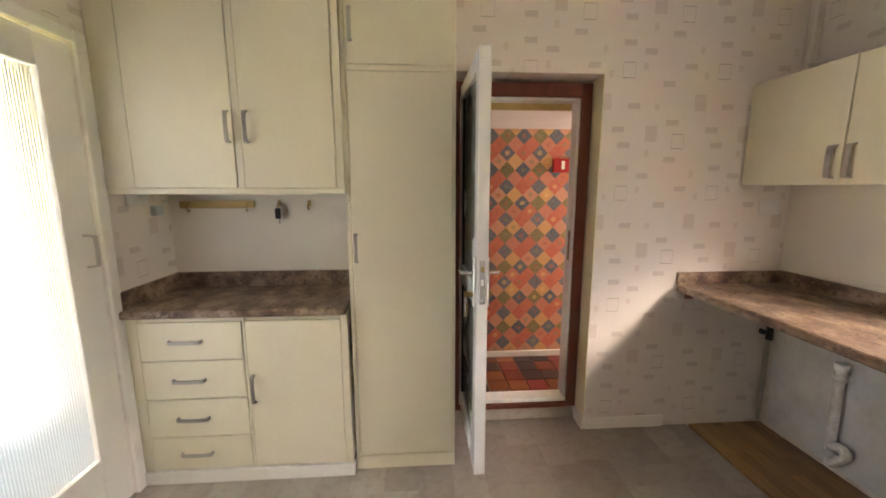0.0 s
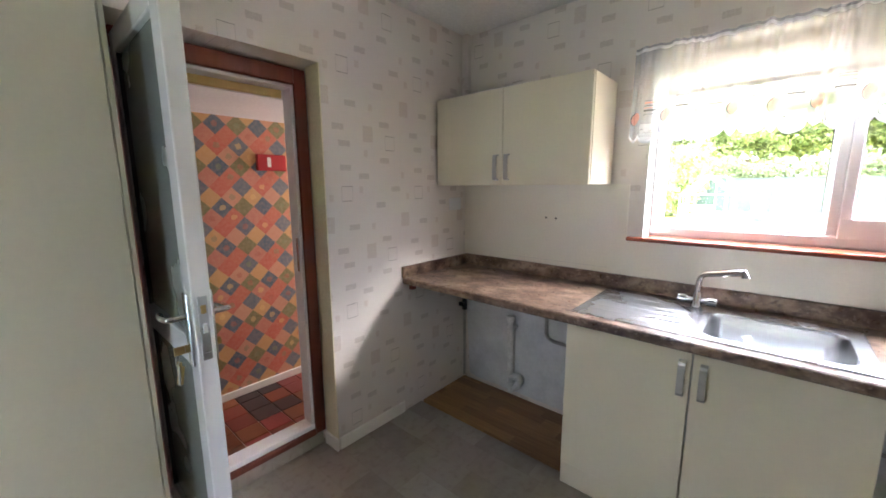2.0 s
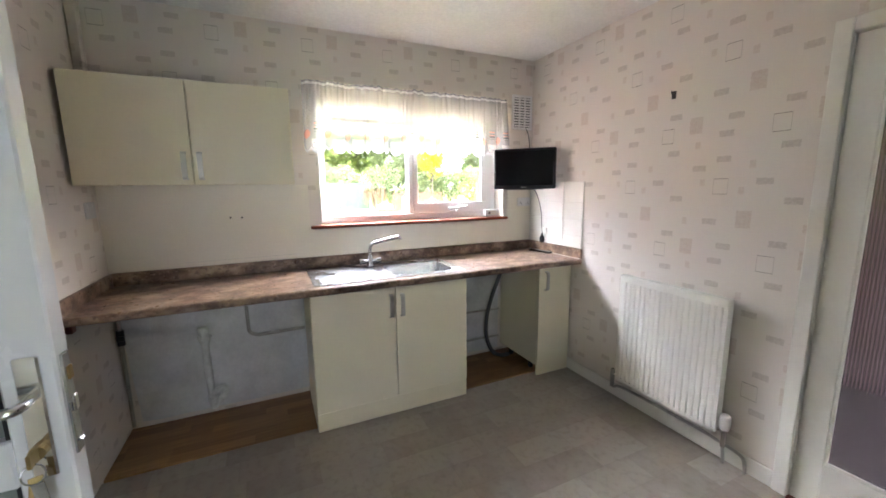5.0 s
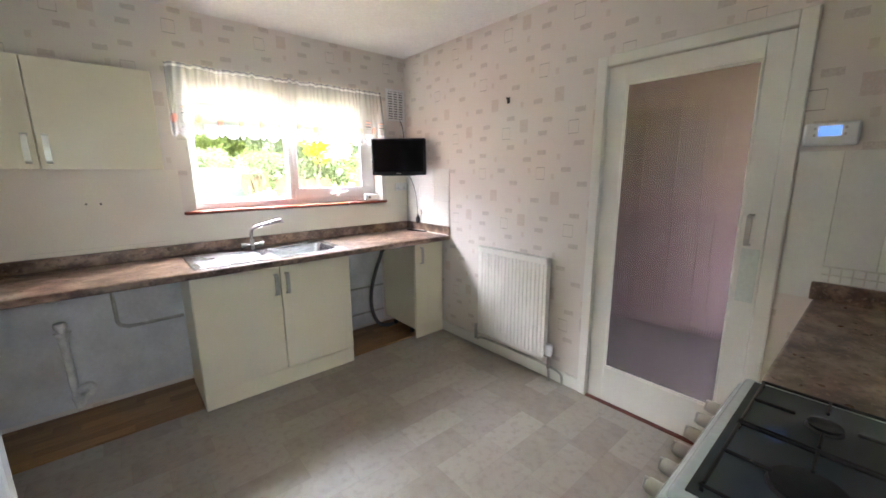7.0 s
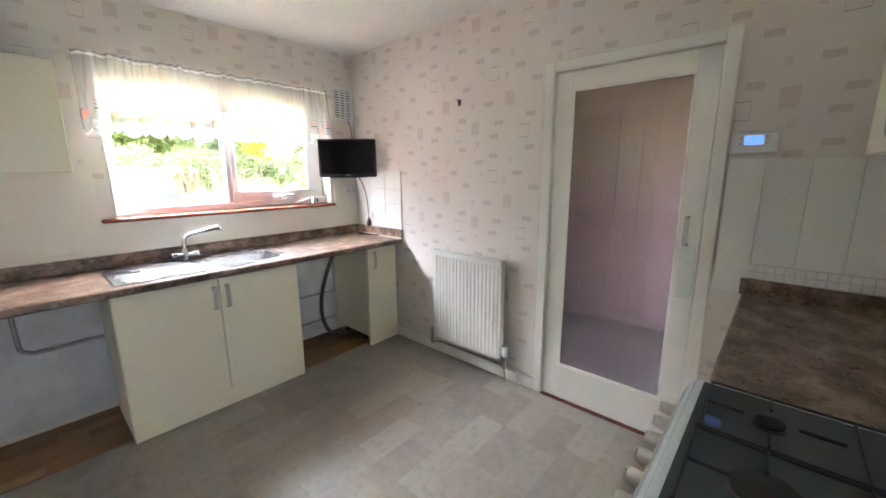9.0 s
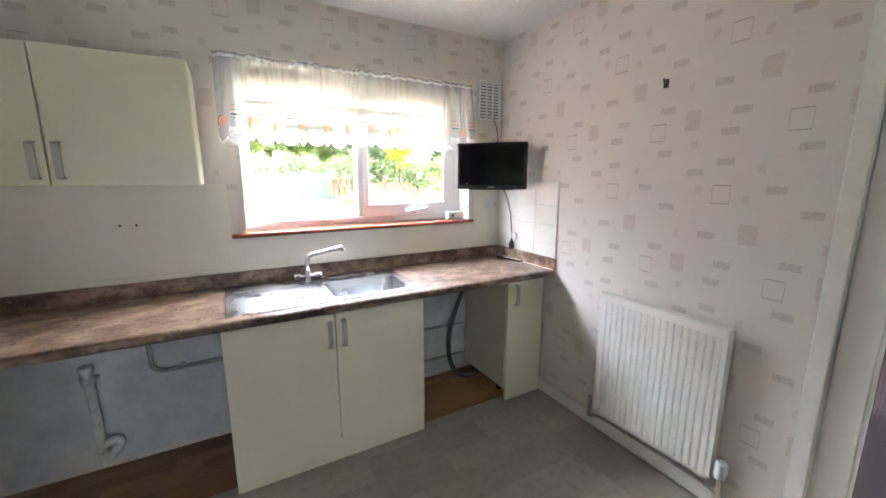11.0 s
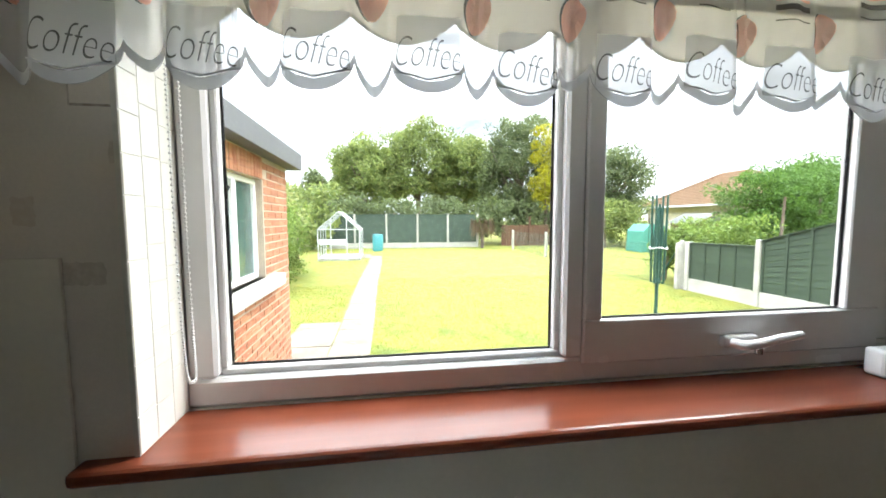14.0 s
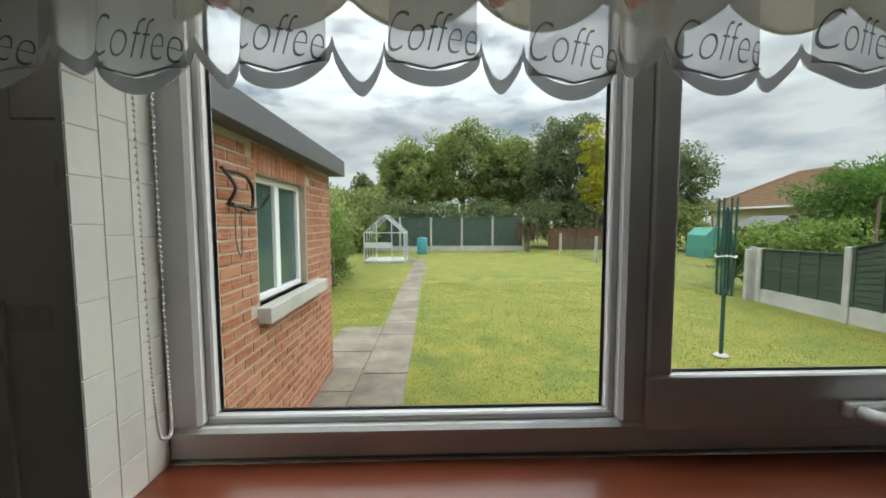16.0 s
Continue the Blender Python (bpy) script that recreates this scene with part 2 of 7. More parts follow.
def vinyl(name):
    """Sheet vinyl printed with rectangles of greige stone."""
    m, k = blank(name, 0.38)
    (px, py, pz), pos = k.position()
    bl, bw = 0.34, 0.17
    row = k.math("FLOOR", k.math("DIVIDE", px, bw))
    shift = k.math("ADD", k.math("DIVIDE", py, bl), k.math("MULTIPLY", k.white(row, 3.0), 1.0))
    cell = k.math("FLOOR", shift)
    tone = k.white(row, cell, 1.0)
    col = k.ramp(tone, [(0.0, (0.275, 0.235, 0.195)), (0.35, (0.325, 0.282, 0.238)), (0.7, (0.352, 0.31, 0.264)), (1.0, (0.395, 0.355, 0.308))])
    col = k.mix(k.range(k.noise(pos, 9.0, 6), 0.35, 0.7, 0.0, 0.5), col, (0.385, 0.345, 0.298))
    col = k.mix(k.range(k.noise(pos, 26.0, 5), 0.5, 0.75, 0.0, 0.5), col, (0.22, 0.185, 0.15))
    fx = k.math("ABSOLUTE", k.math("SUBTRACT", k.math("SUBTRACT", k.math("DIVIDE", px, bw), row), 0.5))
    fy = k.math("ABSOLUTE", k.math("SUBTRACT", k.math("SUBTRACT", shift, cell), 0.5))
    joint = k.math("MAXIMUM", k.math("GREATER_THAN", fx, 0.488), k.math("GREATER_THAN", fy, 0.494))
    col = k.mix(k.math("MULTIPLY", joint, 0.22), col, (0.20, 0.175, 0.145))
    k.put(col, k.bsdf.inputs["Base Color"])
    k.put(k.range(k.noise(pos, 14.0), 0.3, 0.7, 0.30, 0.46), k.bsdf.inputs["Roughness"])
    k.bump(k.noise(pos, 60.0, 5), 0.10, 0.003)
    return m


def plank_print(name, length=0.42, width=0.07, lo=(0.24, 0.115, 0.036), hi=(0.46, 0.255, 0.095)):
    """Wood strips, printed on vinyl, running along y."""
    m, k = blank(name, 0.35)
    (px, py, pz), pos = k.position()
    row = k.math("FLOOR", k.math("DIVIDE", px, width))
    shift = k.math("ADD", k.math("DIVIDE", py, length), k.white(row, 9.0))
    cell = k.math("FLOOR", shift)
    col = k.ramp(k.white(row, cell), [(0.0, lo), (1.0, hi)])
    mp = k.node("ShaderNodeMapping")
    mp.inputs["Scale"].default_value = (60, 3, 3)
    k.put(pos, mp.inputs["Vector"])
    col = k.mix(k.range(k.noise(mp.outputs["Vector"], 1.6, 6), 0.35, 0.7, 0.0, 0.5), col, tuple(c * 0.5 for c in lo))
    k.put(col, k.bsdf.inputs["Base Color"])
    return m


def wood(name, colour, axis=1, rough=0.35, dark=0.45, contrast=0.6):
    m, k = blank(name, rough)
    out, pos = k.position()
    mp = k.node("ShaderNodeMapping")
    scale = [26.0, 26.0, 26.0]
    scale[axis] = 1.6
    mp.inputs["Scale"].default_value = scale
    k.put(pos, mp.inputs["Vector"])
    f = k.range(k.noise(mp.outputs["Vector"], 1.0, 6), 0.35, 0.68, 0.0, contrast)
    col = k.mix(f, colour, tuple(c * dark for c in colour))
    col = k.mix(k.range(k.noise(pos, 3.0), 0.35, 0.7, 0.0, 0.35), col, tuple(c * 1.25 for c in colour))
    k.put(col, k.bsdf.inputs["Base Color"])
    k.bump(f, 0.08, 0.002)
    return m


def laminate(name):
    """Mottled red-brown stone laminate of the worktops."""
    m, k = blank(name, 0.3)
    out, pos = k.position()
    mp = k.node("ShaderNodeMapping")
    mp.inputs["Scale"].default_value, mp.inputs["Rotation"].default_value = (1.0, 0.75, 1.0), (0.0, 0.0, 0.6)
    k.put(pos, mp.inputs["Vector"])
    v = mp.outputs["Vector"]
    big = k.noise(v, 11.0, 8)
    col = k.ramp(big, [(0.30, (0.067, 0.039, 0.027)), (0.44, (0.152, 0.095, 0.065)), (0.54, (0.256, 0.171, 0.118)), (0.70, (0.415, 0.305, 0.224))])
    col = k.mix(k.range(k.noise(v, 42.0, 5), 0.52, 0.68, 0.0, 0.7), col, (0.067, 0.039, 0.031))
    col = k.mix(k.range(k.noise(v, 70.0, 4), 0.56, 0.72, 0.0, 0.55), col, (0.439, 0.329, 0.246))
    k.put(col, k.bsdf.inputs["Base Color"])
    k.put(k.range(k.noise(pos, 30.0), 0.3, 0.7, 0.26, 0.40), k.bsdf.inputs["Roughness"])
    k.bump(k.noise(pos, 120.0, 4), 0.06, 0.002)
    return m


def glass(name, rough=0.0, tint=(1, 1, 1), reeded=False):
    """Glass in a given tint, or the thicker glass of reeded panes."""
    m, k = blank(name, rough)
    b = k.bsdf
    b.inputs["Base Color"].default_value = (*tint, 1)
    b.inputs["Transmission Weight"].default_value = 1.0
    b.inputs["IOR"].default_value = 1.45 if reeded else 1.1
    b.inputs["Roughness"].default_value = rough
    return m


def sheer(name, colour=(0.85, 0.86, 0.88), clear=0.35, through=0.3):
    """Net curtain cloth: part of the light goes straight through the weave."""
    m, k = blank(name, 0.9)
    nt = m.node_tree
    nt.nodes.remove(k.bsdf)
    out_node = [x for x in nt.nodes if x.type == "OUTPUT_MATERIAL"][0]
    dif, tra, see = nt.nodes.new("ShaderNodeBsdfDiffuse"), nt.nodes.new("ShaderNodeBsdfTranslucent"), nt.nodes.new("ShaderNodeBsdfTransparent")
    for x in (dif, tra):
        x.inputs["Color"].default_value = (*colour, 1)
    one, two = nt.nodes.new("ShaderNodeMixShader"), nt.nodes.new("ShaderNodeMixShader")
    one.inputs[0].default_value, two.inputs[0].default_value = through, clear
    link = nt.links.new
    link(dif.outputs[0], one.inputs[1])
    link(tra.outputs[0], one.inputs[2])
    link(one.outputs[0], two.inputs[1])
    link(see.outputs[0], two.inputs[2])
    link(two.outputs[0], out_node.inputs["Surface"])
    return m


PAPER_X, PAPER_Y = wallpaper("printed_wallpaper_along_x", 0), wallpaper("printed_wallpaper_along_y", 1)
DIAMOND = diamond_paper("harlequin_wallpaper")
VINYL, STRIPS = vinyl("greige_vinyl"), plank_print("wood_strip_vinyl")
LAMINATE = laminate("mottled_brown_laminate")
CEILING = material("ceiling_paint", (0.78, 0.765, 0.74), 0.8, stain=0.03, bump=0.1)
PAINT_WALL = material("white_wall_paint", (0.77, 0.725, 0.63), 0.5, grain=0.02, stain=0.02, bump=0.03, grain_scale=90)
OLD_WALL = material("worn_white_plaster", (0.66, 0.66, 0.66), 0.75, grain=0.05, stain=0.12, stain_scale=6, bump=0.25, grain_scale=50)
CREAM = material("cream_gloss_paint", (0.755, 0.70, 0.535), 0.34, stain=0.010, grain=0.015, bump=0.03, bump_scale=9)
CREAM_DOOR = material("cream_laminate_door", (0.78, 0.715, 0.55), 0.32, stain=0.008, grain=0.012, bump=0.02)
WHITE_GLOSS = material("white_gloss_paint", (0.79, 0.77, 0.71), 0.30, stain=0.015, grain=0.015, bump=0.015, bump_scale=12)
UPVC = material("white_upvc", (0.78, 0.78, 0.78), 0.25, stain=0.03, grain=0.01, bump=0.0)
TILE_WHITE = material("white_tile_glaze", (0.76, 0.75, 0.70), 0.22, stain=0.03, grain=0.02, bump=0.06, bump_scale=25, random_value=0.03)
GROUT_PALE = material("cream_grout", (0.68, 0.665, 0.61), 0.8, stain=0.06)
GROUT = material("pale_grout", (0.62, 0.60, 0.54), 0.9, stain=0.12)
TILE_FLOOR_RED = material("red_clay_tile", (0.20, 0.055, 0.030), 0.35, stain=0.2, random_value=0.35, random_hue=0.02)
MAHOGANY = wood("mahogany_stain", (0.17, 0.035, 0.018), 2, 0.35)
SILL_WOOD = wood("varnished_red_sill", (0.24, 0.062, 0.030), 1, 0.22, 0.5, 0.5)
PINE = wood("yellowed_pine", (0.60, 0.42, 0.16), 0, 0.4, 0.7)
STEEL = material("brushed_stainless", (0.50, 0.51, 0.52), 0.26, 1.0, grain=0.03, stain=0.04, bump=0.0, grain_scale=80)
NICKEL = material("brushed_nickel", (0.50, 0.48, 0.45), 0.34, 1.0, grain=0.04, bump=0.0)
CHROME = material("chrome", (0.78, 0.78, 0.79), 0.08, 1.0, grain=0.0, stain=0.03, bump=0.0)
BRASS = material("aged_brass", (0.45, 0.32, 0.14), 0.35, 1.0)
BLACK = material("black_plastic", (0.012, 0.012, 0.013), 0.3, bump=0.02)
SCREEN = material("dark_screen", (0.004, 0.004, 0.005), 0.16, grain=0.0, stain=0.0, bump=0.0, spec=0.25)
RUBBER = material("grey_rubber_hose", (0.10, 0.10, 0.10), 0.55)
PIPE = material("white_waste_pipe", (0.70, 0.70, 0.68), 0.4, stain=0.12, stain_scale=15)
COPPER_GREY = material("painted_copper_pipe", (0.42, 0.40, 0.37), 0.5, stain=0.15, stain_scale=20)
# tint darkens the garden seen through the panes, evening it with the room
DIMMED_PANE = glass("dimmed_window_glass", 0.0, (0.54, 0.56, 0.555))
# the along-y tint dims the west door's pane against the lamp behind
REED_X, REED_Y_DIM = glass("reeded_glass_along_x", 0.05, (0.95, 0.95, 0.95), reeded=True), glass("dimmed_reeded_glass_along_y", 0.35, (0.30, 0.32, 0.33), reeded=True)
ENAMEL = material("white_enamel", (0.64, 0.71, 0.71), 0.2, stain=0.03, bump=0.0)
HOB_GLASS = material("dark_hob_glass", (0.075, 0.088, 0.092), 0.10, grain=0.0, bump=0.0)
IRON = material("black_cast_iron", (0.010, 0.010, 0.010), 0.6, bump=0.2)
LCD = material("blue_display", (0.16, 0.36, 0.80), 0.2)
LCD.node_tree.nodes["Principled BSDF"].inputs["Emission Color"].default_value = (0.20, 0.42, 1.0, 1)
LCD.node_tree.nodes["Principled BSDF"].inputs["Emission Strength"].default_value = 0.05
NET, NET_HEM = sheer("white_net", (0.84, 0.85, 0.90), clear=0.60), sheer("dense_white_hem", (0.80, 0.81, 0.84), 0.10, 0.12)
NET_PATCH = sheer("close_woven_net", (0.84, 0.85, 0.88), clear=0.38)
NET_INK = sheer("dark_grey_print", (0.085, 0.08, 0.085), 0.22)
NET_RED = sheer("salmon_red_print", (0.78, 0.38, 0.31), 0.25, 0.35)

# ---------------- building helpers ----------------
def mesh_from(name, bm):
    me = bpy.data.meshes.new(name)
    bm.normal_update()
    bm.to_mesh(me)
    bm.free()
    return me


def resting(ob):
    """The pose of an object in the world, from its own chain of parents."""
    if ob.parent is None:
        return ob.matrix_basis.copy()
    return resting(ob.parent) @ ob.matrix_parent_inverse @ ob.matrix_basis


def part(name, bm, mat, parent=None, label="", smooth=False):
    """Links a bmesh as one mesh object, under a thing or a part if one is given."""
    me = mesh_from(name, bm)
    me.materials.append(mat)
    if smooth:
        for p in me.polygons:
            p.use_smooth = True
        me.set_sharp_from_angle(angle=radians(38))
    ob = new(name, me)
    if parent is not None:
        ob.parent = parent
        ob.matrix_parent_inverse = resting(parent).inverted()
    if label:
        tagged(ob, label)
    return ob


def thing(name, label, category, place=(0, 0, 0), group="", kind=""):
    ob = new(name)
    ob.empty_display_size = 0.1
    ob.location = place
    return tagged(ob, label, category, group, kind)


def box(x0, x1, y0, y1, z0, z1, bevel=0.0, bm=None, seg=1):
    """A box between two corners, its edges bevelled; added to bm if one is given."""
    made = bmesh.new()
    vs = [made.verts.new((x, y, z)) for x in sorted((x0, x1)) for y in sorted((y0, y1)) for z in sorted((z0, z1))]
    for q in ((0, 1, 3, 2), (4, 6, 7, 5), (0, 4, 5, 1), (2, 3, 7, 6), (0, 2, 6, 4), (1, 5, 7, 3)):
        made.faces.new([vs[i] for i in q])
    if bevel:
        bmesh.ops.bevel(made, geom=made.edges[:], offset=bevel, segments=seg, profile=0.5, affect="EDGES")
    return merge(bm, made)


def merge(bm, made):
    if bm is None:
        return made
    me = bpy.data.meshes.new("tmp")
    made.to_mesh(me)
    made.free()
    bm.from_mesh(me)
    bpy.data.meshes.remove(me)
    return bm


def moved(bm, m):
    bmesh.ops.transform(bm, matrix=m, verts=bm.verts[:])
    return bm


def tube(points, radius, sides=10, bm=None, closed_ends=True, taper=1.0):
    """A round bar along points."""
    made = bmesh.new()
    pts = [Vector(p) for p in points]
    rings, normal = [], None
    for i, p in enumerate(pts):
        d = (pts[min(i + 1, len(pts) - 1)] - pts[max(i - 1, 0)]).normalized()
        if normal is None:
            normal = d.orthogonal().normalized()
        normal = (normal - d * normal.dot(d)).normalized()
        side = d.cross(normal)
        r = radius * (1 + (taper - 1) * i / max(len(pts) - 1, 1))
        rings.append([made.verts.new(p + (normal * math.cos(a) + side * math.sin(a)) * r) for a in (2 * math.pi * j / sides for j in range(sides))])
    for a, b in zip(rings, rings[1:]):
        for j in range(sides):
            made.faces.new((a[j], a[(j + 1) % sides], b[(j + 1) % sides], b[j]))
    if closed_ends:
        made.faces.new(rings[0][::-1])
        made.faces.new(rings[-1])
    return merge(bm, made)


def smooth_path(points, steps=6):
    """A Catmull-Rom curve through points."""
    p = [Vector(points[0])] + [Vector(q) for q in points] + [Vector(points[-1])]
    out = []
    for a, b, c, d in zip(p, p[1:], p[2:], p[3:]):
        for i in range(steps):
            t = i / steps
            out.append(0.5 * (2 * b + (c - a) * t + (2 * a - 5 * b + 4 * c - d) * t * t + (3 * b - a - 3 * c + d) * t ** 3))
    return out + [Vector(points[-1])]


def lathe(profile, place=(0, 0, 0), sides=16, bm=None, axis=2):
    """A turned shape from (radius, height) pairs, about the axis through place."""
    made = bmesh.new()
    rings = []
    for r, h in profile:
        ring = []
        for j in range(sides):
            a = 2 * math.pi * j / sides
            c = [r * math.cos(a), r * math.sin(a), h]
            c = c[-(axis + 1) % 3 - 0:] + c[:-(axis + 1) % 3 - 0] if axis != 2 else c
            ring.append(made.verts.new(Vector(c) + Vector(place)))
        rings.append(ring)
    for a, b in zip(rings, rings[1:]):
        for j in range(sides):
            made.faces.new((a[j], a[(j + 1) % sides], b[(j + 1) % sides], b[j]))
    made.faces.new(rings[0][::-1])
    made.faces.new(rings[-1])
    bmesh.ops.recalc_face_normals(made, faces=made.faces[:])
    return merge(bm, made)


def prism(outline, lo, hi, axis=2, bm=None, bevel=0.0):
    """An outline in the plane across axis, pulled from lo to hi along it."""
    made = bmesh.new()

    def at(a, b, c):
        return {0: (c, a, b), 1: (a, c, b), 2: (a, b, c)}[axis]
    low = [made.verts.new(at(a, b, lo)) for a, b in outline]
    top = [made.verts.new(at(a, b, hi)) for a, b in outline]
    n = len(outline)
    made.faces.new(low[::-1])
    made.faces.new(top)
    for i in range(n):
        made.faces.new((low[i], low[(i + 1) % n], top[(i + 1) % n], top[i]))
    bmesh.ops.recalc_face_normals(made, faces=made.faces[:])
    if bevel:
        bmesh.ops.bevel(made, geom=made.edges[:], offset=bevel, segments=1, affect="EDGES")
    return merge(bm, made)


def structure(name, bm, mat, label, category):
    return tagged(part(name, bm, mat), label, category, kind="structure")


# ---------------- the kitchen shell ----------------
WX, EX, SY, NY, CZ = -1.36, 2.14, -0.88, 2.07, 2.46      # inner faces and ceiling
NB = 2.22                                                # back of the recess behind the cupboards
WIN = (-0.60, 0.885, 1.19, 2.125)                        # window opening: y0, y1, z0, z1
GROUND = -0.17


def build_shell():
    fl = box(WX - 0.3, 1.66, SY - 0.3, 2.4, -0.12, 0.0)
    structure("floor", fl, VINYL, "greige stone-look sheet vinyl floor", "floor")
    st = prism([(1.655, SY), (1.675, -0.2), (1.66, 0.4), (1.65, 1.06), (1.672, 1.6), (1.68, NY), (EX + 0.2, NY), (EX + 0.2, SY)], -0.11, 0.0)
    structure("floor_strip", st, STRIPS, "wood-strip vinyl floor under the worktop", "floor")
    box_e = box(EX, EX + 0.205, SY - 0.3, WIN[0], -0.3, CZ)
    box(EX, EX + 0.205, WIN[1], NY + 0.3, -0.3, CZ, bm=box_e)
    box(EX, EX + 0.205, WIN[0], WIN[1], -0.3, WIN[2], bm=box_e)
    box(EX, EX + 0.205, WIN[0], WIN[1], WIN[3], CZ, bm=box_e)
    structure("wall_east", box_e, PAPER_Y, "papered wall with the garden window", "wall")
    # south wall, with the hall door's opening
    d0, d1, dh = -0.612, 0.181, 2.0
    ws = box(WX - 0.3, d0, SY - 0.12, SY, -0.1, CZ)
    box(d1, EX, SY - 0.12, SY, -0.1, CZ, bm=ws)
    box(d0, d1, SY - 0.12, SY, dh, CZ, bm=ws)
    structure("wall_south", ws, PAPER_X, "cream printed-wallpaper wall with the hall door", "wall")
    # north wall: deep on the door's side, shallow behind the cupboards
    wn = box(1.005, EX, NY, NB + 0.16, -0.1, CZ)
    box(0.20, 1.005, NY, NB + 0.16, 2.045, CZ, bm=wn)
    box(0.135, 0.20, NY - 0.03, NB + 0.16, -0.1, CZ, bm=wn)
    structure("wall_north", wn, PAPER_X, "cream printed-wallpaper wall with the porch door", "wall")
    wb = box(WX, 0.135, NB, NB + 0.16, -0.1, CZ)
    structure("wall_north_recess", wb, PAINT_WALL, "painted wall behind the cream cupboards", "wall")
    # west wall, with the glazed door's opening
    e0, e1 = 0.955, 1.735
    ww = box(WX - 0.12, WX, SY, e0, -0.1, CZ)
    box(WX - 0.12, WX, e1, NB + 0.16, -0.1, CZ, bm=ww)
    box(WX - 0.12, WX, e0, e1, 2.03, CZ, bm=ww)
    structure("wall_west", ww, PAPER_Y, "cream wall with the glazed door", "wall")
    structure("ceiling", box(WX - 0.2, EX + 0.205, SY - 0.2, NB + 0.2, CZ, CZ + 0.12), CEILING, "plain white painted ceiling", "ceiling")
    # skirtings
    sk = box(0.236, EX, SY, SY + 0.014, 0.0, 0.085, 0.004)
    structure("baseboard_south", sk, WHITE_GLOSS, "white gloss skirting board below the radiator", "skirting")
    sn = box(1.005, 1.50, NY - 0.014, NY, 0.0, 0.075, 0.004)
    box(0.984, 0.998, NY - 0.014, NB - 0.038, 0.0, 0.075, 0.004, bm=sn)
    structure("baseboard_north", sn, WHITE_GLOSS, "white gloss skirting board by the porch door", "skirting")
    # bare white plaster below the east worktop, torn along its foot
    top = [(y, 0.84) for y in (2.065, -0.55)]
    foot = [(-0.55 + 0.08 * i, 0.035 + 0.018 * noise.noise((i * 0.7, 3.1, 0)) + (0.03 if 15 <= i <= 17 else 0)) for i in range(33)]
    structure("plaster_patch", prism(top + foot, EX - 0.008, EX - 0.001, axis=0), OLD_WALL, "bare white plaster below the worktop", "wall")
    # boxed pipe and bead in the north-east corner
    structure("pipe_boxing", box(EX - 0.05, EX - 0.002, NY - 0.05, NY - 0.002, 1.995, CZ, 0.006), PAPER_Y, "narrow papered pipe boxing in the corner", "trim")


